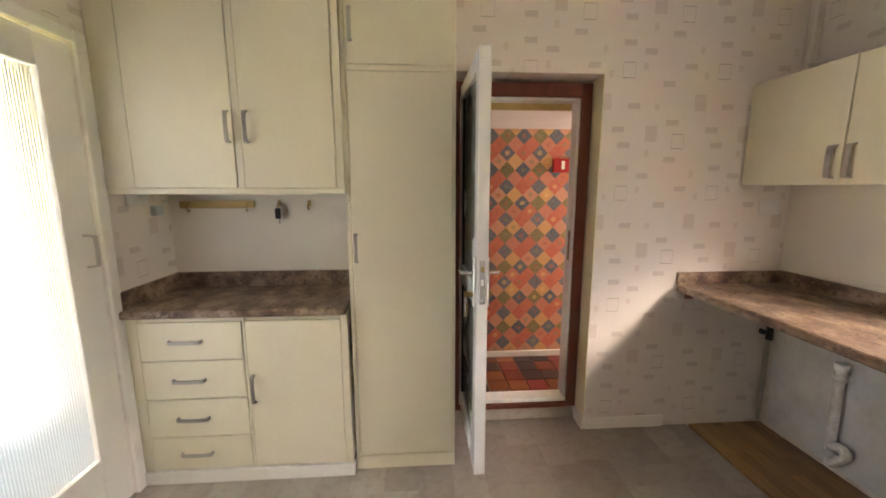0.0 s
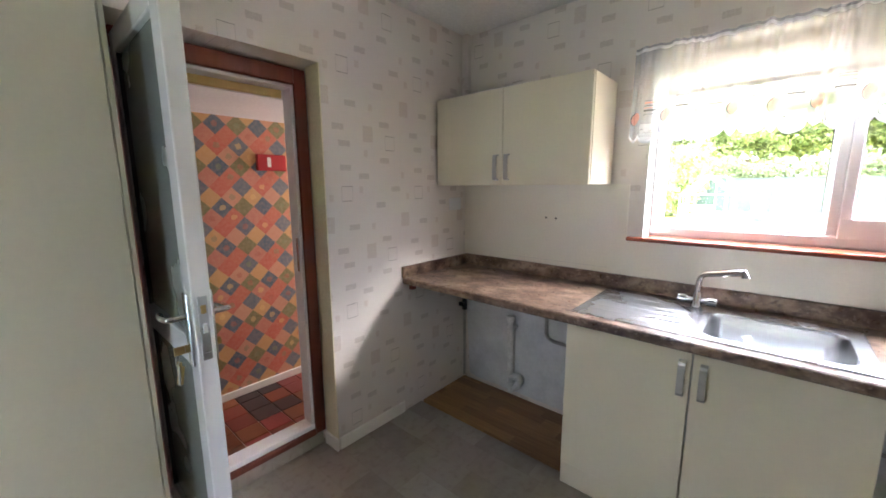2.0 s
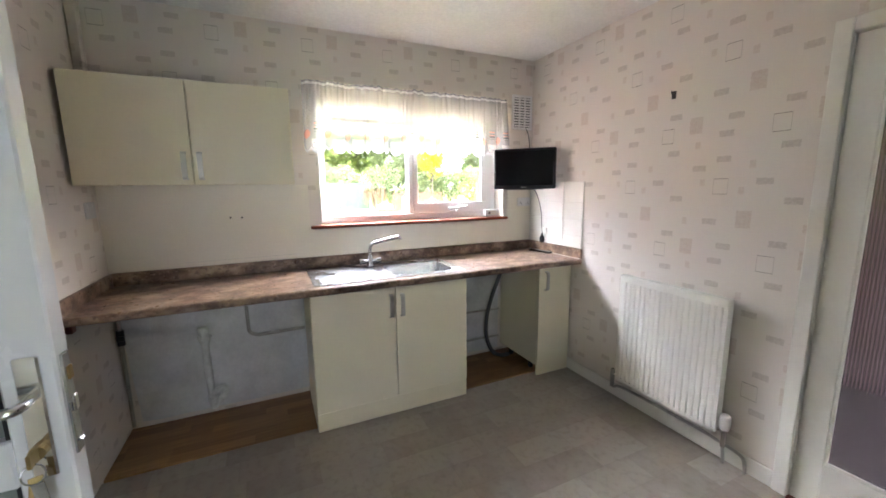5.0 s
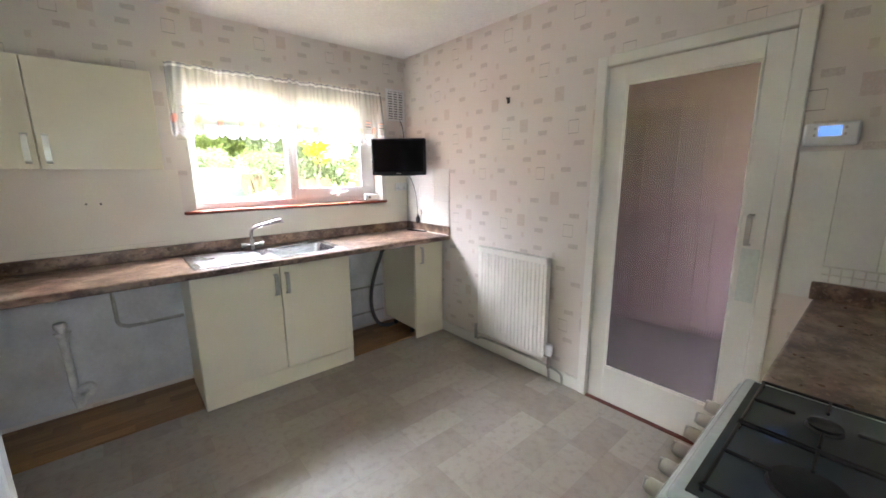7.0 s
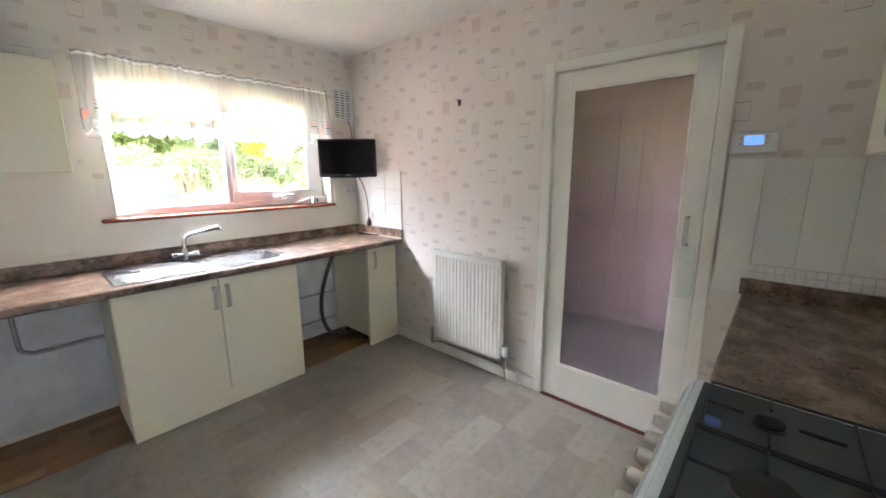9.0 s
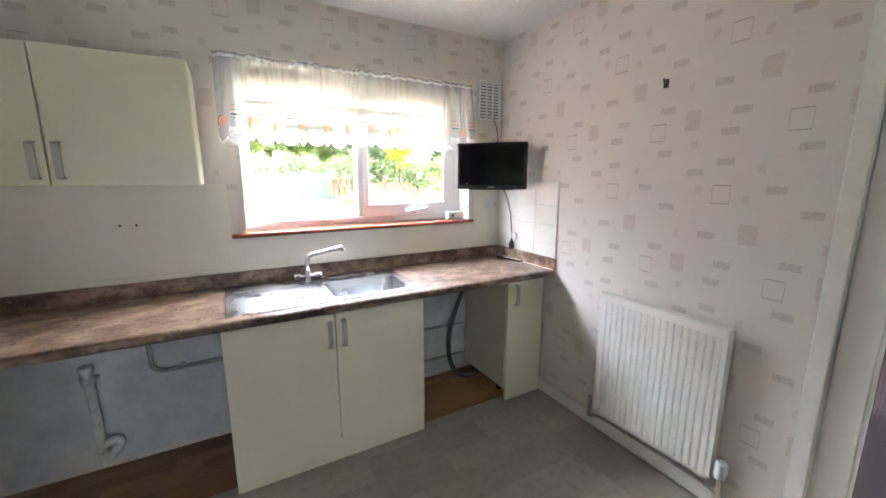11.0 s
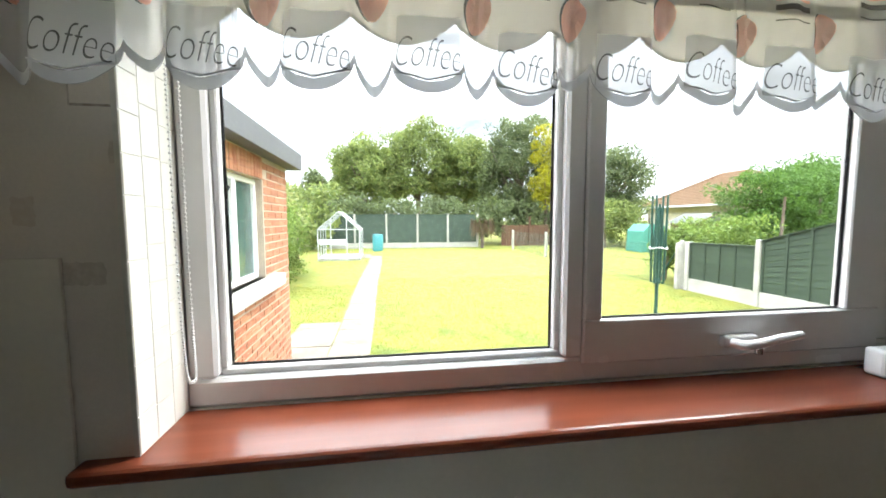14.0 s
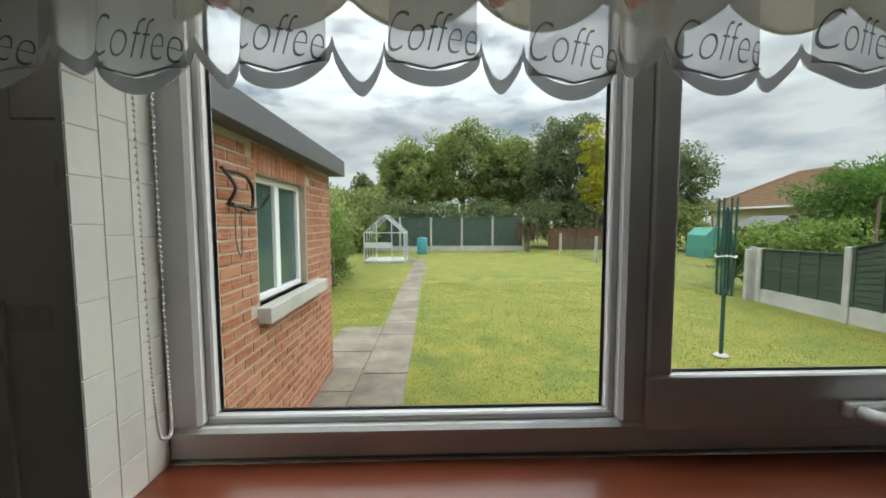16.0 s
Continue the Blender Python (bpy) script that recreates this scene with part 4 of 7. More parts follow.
def blind_and_curtain():
    y0, y1 = -0.575, 0.86
    b = thing("roller_blind", "cream roller blind rolled up in the window head", "blind", (2.22, 0.14, 2.08))
    part("roll", tube([(2.215, y0 + 0.01, 2.075), (2.215, y1 - 0.01, 2.075)], 0.026, 16), CREAM, b, smooth=True)
    # the cloth hangs a third of the way down and ends in pointed scallops
    lo, hi, n = y0 + 0.02, y1 - 0.02, 160

    def scallop(y):
        return 1.850 - 0.042 * abs(math.sin(math.pi * (y - 0.593) / 0.170)) ** 0.8
    bm, braid = bmesh.new(), bmesh.new()
    rows = []
    for i in range(n + 1):
        y = lo + (hi - lo) * i / n
        rows.append([[bm.verts.new((x, y, z)) for z in (2.075, scallop(y))] for x in (2.236, 2.2368)])
    for p, q in zip(rows, rows[1:]):
        bm.faces.new((p[0][0], q[0][0], q[0][1], p[0][1]))
        bm.faces.new((q[1][0], p[1][0], p[1][1], q[1][1]))
        bm.faces.new((p[0][1], q[0][1], q[1][1], p[1][1]))
    part("cloth", bm, sheer("cream_blind_cloth", (0.83, 0.79, 0.69), 0.06, 0.36), b, "cream blind cloth with a scalloped hem")
    tube([(2.2345, lo + (hi - lo) * i / n, scallop(lo + (hi - lo) * i / n)) for i in range(n + 1)], 0.0028, 5, bm=braid)
    part("braid", braid, CREAM, b, "cream braid along the scallops")
    part("bottom_bar", box(2.231, 2.2355, lo, hi, 1.905, 1.930, 0.002), CREAM, b, "pale batten in its pocket")
    part("bracket", box(2.19, 2.245, y1 - 0.012, y1 + 0.0, 2.04, 2.105, 0.004), UPVC, b)
    bm = bmesh.new()
    for line in (((2.205, 0.857, 2.05), (2.206, 0.856, 1.5), (2.208, 0.852, 1.29), (2.214, 0.846, 1.262)), ((2.232, 0.853, 2.05), (2.231, 0.852, 1.5), (2.228, 0.848, 1.29), (2.220, 0.845, 1.262))):
        pts = smooth_path(line, 30)
        last = pts[0]
        for p in pts[1:]:
            seg = (p - last).length
            n = max(1, round(seg / 0.0085))
            for i in range(n):
                q = last.lerp(p, i / n)
                bmesh.ops.create_icosphere(bm, subdivisions=1, radius=0.0024, matrix=Matrix.Translation(q))
            last = p
    part("bead_chain", bm, UPVC, b, "white plastic bead chain")
    part("chain_cord", tube(smooth_path([(2.205, 0.857, 2.05), (2.206, 0.856, 1.5), (2.208, 0.852, 1.29), (2.218, 0.845, 1.260), (2.228, 0.848, 1.29), (2.231, 0.852, 1.5), (2.232, 0.853, 2.05)], 5), 0.0006, 5), UPVC, b)

    c = thing("net_curtain", "short white net valance with a scalloped hem and printed coffee cups", "curtain", (2.09, 0.16, 2.13))
    part("wire", tube([(2.115, -0.60, 2.118), (2.112, 0.16, 2.106), (2.115, 0.955, 2.118)], 0.004, 8), NICKEL, c, "thin curtain wire")
    ya, yb = -0.592, 0.962
    cols, panels = 840, 24
    wide = (yb - ya) / panels

    def phase(y):
        return (y - ya) / wide * math.pi + 0.35 * noise.noise((y * 5, 5.5, 0))

    def depth(y, v):
        """Tight gathers at the heading; lower down, panels stand forward and back in turn."""
        tight = 0.007 * math.sin(y * 2 * math.pi / 0.041 + 7 * noise.noise((y * 7, 0.3, 0))) * (1 - v) ** 0.7
        loose = math.tanh(2.2 * math.sin(phase(y))) * (0.015 + 0.006 * noise.noise((y * 5, 3.3, 0)))
        return 2.092 + tight - loose * v ** 0.6 + 0.006 * noise.noise((y * 13, 7.1, v * 2)) * v - 0.012 * v

    def drift(y, v):
        """The forward panels spread over the folds behind them."""
        return (-0.0125 * math.cos(phase(y)) + 0.02 * (y - 0.18) / 0.77 + 0.014 * noise.noise((y * 4.3, 9.0, 0))) * v ** 0.8

    def fall(z):
        return max(0.0, min(1.0, (2.12 - z) / 0.44))

    def lay(y, z, push=0.0):
        v = fall(z)
        return Vector((depth(y, v) - push, y + drift(y, v), z))

    def heading(y):
        return 2.126 + 0.012 * noise.noise((y * 14, 1, 0)) + 0.010 * noise.noise((y * 41, 4.4, 0)) + 0.0035 * math.sin(y * 2 * math.pi / 0.041 + 7 * noise.noise((y * 7, 0.3, 0)))

    def hem(y):
        i = math.floor((y - ya) / wide)
        s = ((y - ya) / wide) % 1.0
        dip = (0.040 if i % 2 == 0 else 0.028) + 0.008 * math.sin(i * 2.3)
        return 1.708 - dip * math.sin(math.pi * s) ** 0.55 + 0.012 * noise.noise((y * 6, 2.2, 0))

    def sheet(top, low, rows, push=0.0):
        bm = bmesh.new()
        grid = []
        for i in range(cols + 1):
            y = ya + (yb - ya) * i / cols
            a, b = top(y), low(y)
            grid.append([bm.verts.new(lay(y, a + (b - a) * j / rows, push)) for j in range(rows + 1)])
        for i in range(cols):
            for j in range(rows):
                bm.faces.new((grid[i][j], grid[i + 1][j], grid[i + 1][j + 1], grid[i][j + 1]))
        return bm
    part("net", sheet(heading, hem, 16), NET, c, smooth=True)
    part("hem_band", sheet(lambda y: hem(y) + 0.014, hem, 1, 0.0015), NET_HEM, c, "dense white hem band", smooth=True)
    part("heading_tape", sheet(lambda y: heading(y) - 0.012, lambda y: heading(y) - 0.026, 1, 0.002), NET_HEM, c, "gathered white heading tape", smooth=True)

    def stroke(name, points, width, mat):
        """A printed band laid on the folds, about a line of (y, z)."""
        bm = bmesh.new()
        prev = None
        for y, z in points:
            pair = [bm.verts.new(lay(y, z + k * width / 2, 0.003)) for k in (1, -1)]
            if prev:
                bm.faces.new((prev[0], prev[1], pair[1], pair[0]))
            prev = pair
        return part(name, bm, mat, c)

    def letters(yc, zc, i):
        """The word coffee in a slanted hand, written towards -y."""
        curve = bpy.data.curves.new("word", "FONT")
        curve.body, curve.size, curve.shear = "Coffee", 0.05, 0.35
        curve.offset = -0.0010
        tmp = bpy.data.objects.new("word", curve)
        scene.collection.objects.link(tmp)
        me = bpy.data.meshes.new_from_object(tmp.evaluated_get(bpy.context.evaluated_depsgraph_get()))
        bpy.data.objects.remove(tmp)
        bm = bmesh.new()
        bm.from_mesh(me)
        bpy.data.meshes.remove(me)
        bmesh.ops.subdivide_edges(bm, edges=[e for e in bm.edges if e.calc_length() > 0.008], cuts=2)
        x0, x1 = min(v.co.x for v in bm.verts), max(v.co.x for v in bm.verts)
        for v in bm.verts:
            u = (v.co.x - x0) / (x1 - x0) - 0.5
            z = zc + v.co.y * 1.1 - 0.010 * u + 0.004 * math.sin(i * 1.7) * u
            v.co = lay(yc - u * 0.056, z, 0.003)
        return part("lettering", bm, NET_INK, c, "dark script print")

    def oval(yc, zc):
        """A salmon oval with a dark crescent down one side."""
        def at(a, r):
            return (yc + 0.027 * r * math.cos(a) - 0.006 * math.sin(a), zc + 0.030 * r * math.sin(a))
        turns = [n / 20 * 2 * math.pi for n in range(20)]
        bm = bmesh.new()
        ring, half, mid = [bm.verts.new(lay(*at(a, 1.0), 0.003)) for a in turns], [bm.verts.new(lay(*at(a, 0.5), 0.003)) for a in turns], bm.verts.new(lay(yc, zc, 0.003))
        for n in range(20):
            bm.faces.new((half[n], ring[n], ring[(n + 1) % 20], half[(n + 1) % 20]))
            bm.faces.new((mid, half[n], half[(n + 1) % 20]))
        part("oval_print", bm, NET_RED, c, "salmon-red printed oval")
        bm = bmesh.new()
        arc = [(bm.verts.new(lay(*at(a, 1.01), 0.003)), bm.verts.new(lay(*at(a, 1.01 + 0.16 * math.cos(a)), 0.003))) for a in (radians(d) for d in range(-75, 80, 15))]
        for p, q in zip(arc, arc[1:]):
            bm.faces.new((p[0], p[1], q[1], q[0]))
        part("oval_rim", bm, NET_INK, c)
    for i in range(panels):
        yc = ya + (i + 0.5) * wide
        if i % 2:
            oval(yc, 1.792 + 0.008 * math.sin(i * 1.9))
            continue
        patch = bmesh.new()
        low = hem(yc) + 0.016
        shield = [[lay(yc + k * 0.0095, low + 0.012 * abs(k) / 3 + (0.076 - 0.008 * abs(k) / 3) * j / 4, 0.002) for j in range(5)] for k in range(-3, 4)]
        made = [[patch.verts.new(p) for p in col] for col in shield]
        for p, q in zip(made, made[1:]):
            for j in range(4):
                patch.faces.new((p[j], q[j], q[j + 1], p[j + 1]))
        part("lettering_patch", patch, NET_PATCH, c, "close-woven white patch behind the print", smooth=True)
        part("patch_edge", tube([col[0] - Vector((0.001, 0, 0.001)) for col in shield], 0.0013, 4), NET_HEM, c)
        letters(yc, hem(yc) + 0.030, i)
        top = 1.852 + 0.006 * math.sin(i * 1.3)
        for dz, tone, wd in ((0.018, NET_INK, 0.002), (0.008, NET_RED, 0.008), (-0.006, NET_INK, 0.003), (-0.016, NET_RED, 0.004), (-0.028, NET_INK, 0.008), (-0.046, NET_INK, 0.002)):
            stroke("cup_print", [(yc + 0.020 - 0.005 * n, top + dz) for n in range(9)], wd, tone)


def television():
    t = thing("television", "small black flat television on a wall arm", "television", (1.9, -0.63, 1.4))
    m = pose(1.893, -0.625, 1.572, 0, 0, -45.0)
    # local: the screen looks along -x turned; width runs along local y

    def loc(bm):
        return moved(bm, m)
    part("housing", loc(box(-0.012, 0.040, -0.238, 0.238, -0.154, 0.158, 0.012, seg=3)), BLACK, t, smooth=True)
    part("screen", loc(box(-0.0145, -0.0118, -0.220, 0.220, -0.126, 0.140)), SCREEN, t, "dark glossy screen")
    part("back", loc(box(0.040, 0.075, -0.16, 0.16, -0.10, 0.10, 0.015, seg=2)), BLACK, t)
    part("badge", loc(box(-0.0155, -0.0125, -0.022, 0.022, -0.142, -0.136)), NICKEL, t, "small silver maker's mark")
    part("bottom_lip", loc(box(-0.018, 0.0, -0.15, 0.15, -0.158, -0.149, 0.003)), BLACK, t)
    part("wall_arm", tube([m @ Vector((0.07, 0.0, 0.0)), Vector((2.10, -0.78, 1.565)), Vector((EX - 0.004, -0.80, 1.565))], 0.014, 8), BLACK, t)
    part("wall_plate", box(EX - 0.012, EX - 0.001, -0.84, -0.76, 1.50, 1.63, 0.003), BLACK, t)
    cable = thing("aerial_cable", "grey cable hanging from the vent behind the television", "cable", (2.12, -0.8, 1.9))
    part("cable", tube(smooth_path([(2.128, -0.80, 1.93), (2.12, -0.83, 1.86), (2.10, -0.83, 1.75), (2.06, -0.80, 1.62)], 5), 0.004, 6), RUBBER, cable, smooth=True)
    cord = thing("power_cord", "grey mains cord with a black plug below the television", "cable", (2.1, -0.85, 1.0))
    part("cord", tube(smooth_path([(1.96, -0.72, 1.47), (1.955, -0.80, 1.38), (1.955, -0.85, 1.24), (1.95, -0.858, 1.12), (1.935, -0.856, 1.04)], 5), 0.004, 6), RUBBER, cord, smooth=True)
    part("plug", lathe([(0.010, -0.045), (0.018, -0.04), (0.022, -0.02), (0.020, 0.0), (0.008, 0.02), (0.006, 0.035)], (1.932, -0.849, 1.02), 10), BLACK, cord, "black plug")
    part("adapter", box(1.895, 1.96, SY + 0.0085, SY + 0.024, 1.045, 1.10, 0.004), WHITE_GLOSS, cord, "small white plug adapter")


def small_fittings():
    v = thing("wall_vent", "white plastic louvred wall vent", "vent", (EX, -0.77, 2.04))
    y0, y1, z0, z1 = -0.868, -0.668, 1.905, 2.182
    bm = box(EX - 0.016, EX - 0.001, y0, y1, z0, z0 + 0.02, 0.003)
    box(EX - 0.016, EX - 0.001, y0, y1, z1 - 0.02, z1, 0.003, bm=bm)
    box(EX - 0.016, EX - 0.001, y0, y0 + 0.02, z0 + 0.02, z1 - 0.02, 0.003, bm=bm)
    box(EX - 0.016, EX - 0.001, y1 - 0.02, y1, z0 + 0.02, z1 - 0.02, 0.003, bm=bm)
    part("frame", bm, UPVC, v)
    # a dark sheet gives the slots their shade; there is no hole behind
    part("backing", box(EX - 0.006, EX - 0.0015, y0 + 0.018, y1 - 0.018, z0 + 0.018, z1 - 0.018), RUBBER, v, "dark sheet in place of the shade between the slats")
    for k in (1 / 3, 2 / 3):
        yc = y0 + 0.02 + (y1 - y0 - 0.04) * k
        part("upright", box(EX - 0.015, EX - 0.0062, yc - 0.006, yc + 0.006, z0 + 0.0202, z1 - 0.0202, 0.001), UPVC, v)
    for i in range(11):
        z = z0 + 0.0325 + i * 0.0213
        part("slat", box(EX - 0.014, EX - 0.0062, y0 + 0.0202, y1 - 0.0202, z - 0.0062, z + 0.0062, 0.0015), UPVC, v)
    # double socket on the north wall above the worktop
    for (nm, lab, x0, x1, ya, yb, zc) in (("double_socket", "white double power socket on the wallpaper", 1.985, 2.075, NY - 0.011, NY - 0.001, 1.34),):
        s = thing(nm, lab, "socket", ((x0 + x1) / 2, NY, zc))
        part("plate", box(x0 - 0.03, x1, ya, yb, zc - 0.043, zc + 0.043, 0.004, seg=2), UPVC, s)
        for xx in (x0 - 0.005, x0 + 0.055):
            part("rocker", box(xx - 0.008, xx + 0.008, ya - 0.003, ya, zc + 0.015, zc + 0.034, 0.002), UPVC, s)
    s = thing("corner_socket", "white double socket in the corner above the worktop", "socket", (EX, -0.80, 1.30))
    part("plate", box(EX - 0.014, EX - 0.006, -0.868, -0.735, 1.272, 1.345, 0.003, seg=2), UPVC, s)
    for yy in (-0.835, -0.768):
        part("rocker", box(EX - 0.018, EX - 0.014, yy - 0.008, yy + 0.008, 1.318, 1.336, 0.002), UPVC, s)
        for k, dz in ((-0.011, 0), (0.011, 0), (0, 0.014)):
            part("pin_slot", box(EX - 0.0152, EX - 0.0135, yy + k - 0.003, yy + k + 0.003, 1.287 + dz, 1.294 + dz), BLACK, s)
    r = thing("remote_control", "black and silver remote control on the worktop", "remote", (1.9, -0.80, 0.9))
    part("body", moved(box(-0.11, 0.11, -0.018, 0.018, 0.0, 0.014, 0.005, seg=2), pose(1.905, -0.812, 0.9015, 0, 0, 12)), BLACK, r)
    part("keypad", moved(box(-0.10, 0.05, -0.013, 0.013, 0.0138, 0.0155, 0.001), pose(1.905, -0.812, 0.9015, 0, 0, 12)), NICKEL, r, "silver key panel")
    b = thing("carbon_monoxide_alarm", "small white alarm box on the window sill", "alarm", (2.2, -0.52, 1.19))
    part("case", box(2.185, 2.225, -0.588, -0.452, 1.192, 1.250, 0.008, seg=3), UPVC, b)
    part("panel", box(2.1835, 2.186, -0.565, -0.475, 1.205, 1.240, 0.001), WHITE_GLOSS, b)
    part("grille", box(2.182, 2.1845, -0.50, -0.48, 1.21, 1.23, 0.001), RUBBER, b, "grey speaker grille")
    for y, z in ((1.430, 1.268), (1.366, 1.266)):
        p = thing("wall_plug", "brown plastic plug in an old screw hole", "wall plug", (EX, y, z), group="old wall plugs")
        part("rim", moved(lathe([(0.006, -0.004), (0.006, 0.002), (0.003, 0.003)], (0, 0, 0), 10), pose(EX - 0.006, y, z, 0, -90, 0)), BLACK, p)
    n = thing("wall_bracket", "small dark metal bracket on the wallpaper", "bracket", (0.885, SY, 1.93))
    part("plate", box(0.874, 0.898, SY + 0.001, SY + 0.006, 1.905, 1.945, 0.001), BLACK, n)
    part("hook", tube([(0.886, SY + 0.005, 1.935), (0.886, SY + 0.022, 1.930), (0.886, SY + 0.024, 1.945)], 0.004, 8), BLACK, n)
    s = thing("thermostat", "white heating control with a small blue display", "thermostat", (-0.75, SY, 1.56))
    part("case", box(-0.832, -0.672, SY + 0.001, SY + 0.026, 1.522, 1.612, 0.010, seg=3), UPVC, s)
    part("display", box(-0.782, -0.716, SY + 0.0255, SY + 0.0275, 1.560, 1.598), LCD, s, "blue lit display")
    for xx in (-0.706, -0.792):
        for zz in (1.565, 1.59):
            part("button", box(xx - 0.004, xx + 0.004, SY + 0.0255, SY + 0.029, zz - 0.005, zz + 0.005, 0.001), NICKEL, s)


def radiator():
    t = thing("radiator", "white ribbed panel radiator on the papered wall", "radiator", (0.78, -0.8, 0.16))
    x0, x1, z0, z1, yb, yf = 0.468, 1.092, 0.165, 0.872, SY + 0.03, -0.800
    n = 18
    w = (x1 - x0 - 0.03) / n
    front = []
    for i in range(n):
        a = x0 + 0.015 + i * w
        front += [(a, yf - 0.007), (a + w * 0.10, yf - 0.007), (a + w * 0.24, yf - 0.001), (a + w * 0.38, yf), (a + w * 0.72, yf), (a + w * 0.86, yf - 0.001)]
    outline = [(x0, yf - 0.006)] + front + [(x1, yf - 0.006), (x1, yf - 0.022), (x0, yf - 0.022)]
    part("panel", prism(outline, z0, z1 - 0.012), WHITE_GLOSS, t)
    part("seam", box(x0, x1, yf - 0.012, yf + 0.001, z1 - 0.042, z1 - 0.008, 0.003), WHITE_GLOSS, t)
    part("seam", box(x0, x1, yf - 0.012, yf - 0.001, z0, z0 + 0.02, 0.003), WHITE_GLOSS, t)
    part("top_grille", box(x0 - 0.003, x1 + 0.003, yb, yf + 0.003, z1 - 0.010, z1 + 0.002, 0.003), WHITE_GLOSS, t)
    for xa in (x0 - 0.003, x1 - 0.001):
        part("side_panel", box(xa, xa + 0.004, yb, yf - 0.004, z0 + 0.01, z1 - 0.008, 0.001), WHITE_GLOSS, t)
    part("convector", box(x0 + 0.03, x1 - 0.03, yb + 0.003, yf - 0.026, z0 + 0.03, z1 - 0.03), PIPE, t)
    v = thing("radiator_valve", "white thermostatic radiator valve", "valve", (0.435, -0.82, 0.2))
    part("head", lathe([(0.018, 0), (0.024, 0.012), (0.026, 0.045), (0.024, 0.075), (0.016, 0.082)], (0.432, -0.822, 0.195), 16), UPVC, v, smooth=True)
    part("body", tube([(0.432, -0.822, 0.10), (0.432, -0.822, 0.20)], 0.012, 12), CHROME, v)
    part("tail", tube([(0.432, -0.822, 0.185), (0.470, -0.822, 0.185)], 0.010, 10), CHROME, v)
    lv = thing("lockshield_valve", "old brass lockshield valve at the radiator's foot", "valve", (1.13, -0.82, 0.17))
    part("body", tube([(1.128, -0.822, 0.09), (1.128, -0.822, 0.215)], 0.013, 10), COPPER_GREY, lv)
    part("tail", tube([(1.128, -0.822, 0.185), (1.090, -0.822, 0.185)], 0.010, 10), COPPER_GREY, lv)
    p = thing("radiator_pipe", "painted copper pipe above the skirting board", "pipe", (0.78, -0.85, 0.1))
    part("run", tube(smooth_path([(1.128, -0.822, 0.10), (1.12, -0.835, 0.085), (1.05, -0.85, 0.10), (0.60, -0.852, 0.105), (0.47, -0.85, 0.10), (0.36, -0.85, 0.085), (0.34, -0.852, 0.03), (0.34, -0.852, 0.0)], 5), 0.008, 8), COPPER_GREY, p, smooth=True)
    part("drop", tube([(0.432, -0.822, 0.105), (0.432, -0.84, 0.0)], 0.008, 8), COPPER_GREY, p, smooth=True)


def reeds(a0, a1, b0, b1, width=0.0115):
    """The outline of a pane whose front is rolled into half-round reeds."""
    n = round((a1 - a0) / width)
    w = (a1 - a0) / n
    front = []
    for i in range(n):
        for k in range(6):
            f = k / 6
            front.append((a0 + (i + f) * w, b1 - 0.0022 * (1 - math.sin(math.pi * f))))
    return [(a0, b0)] + front + [(a1, b1 - 0.0022), (a1, b0)]


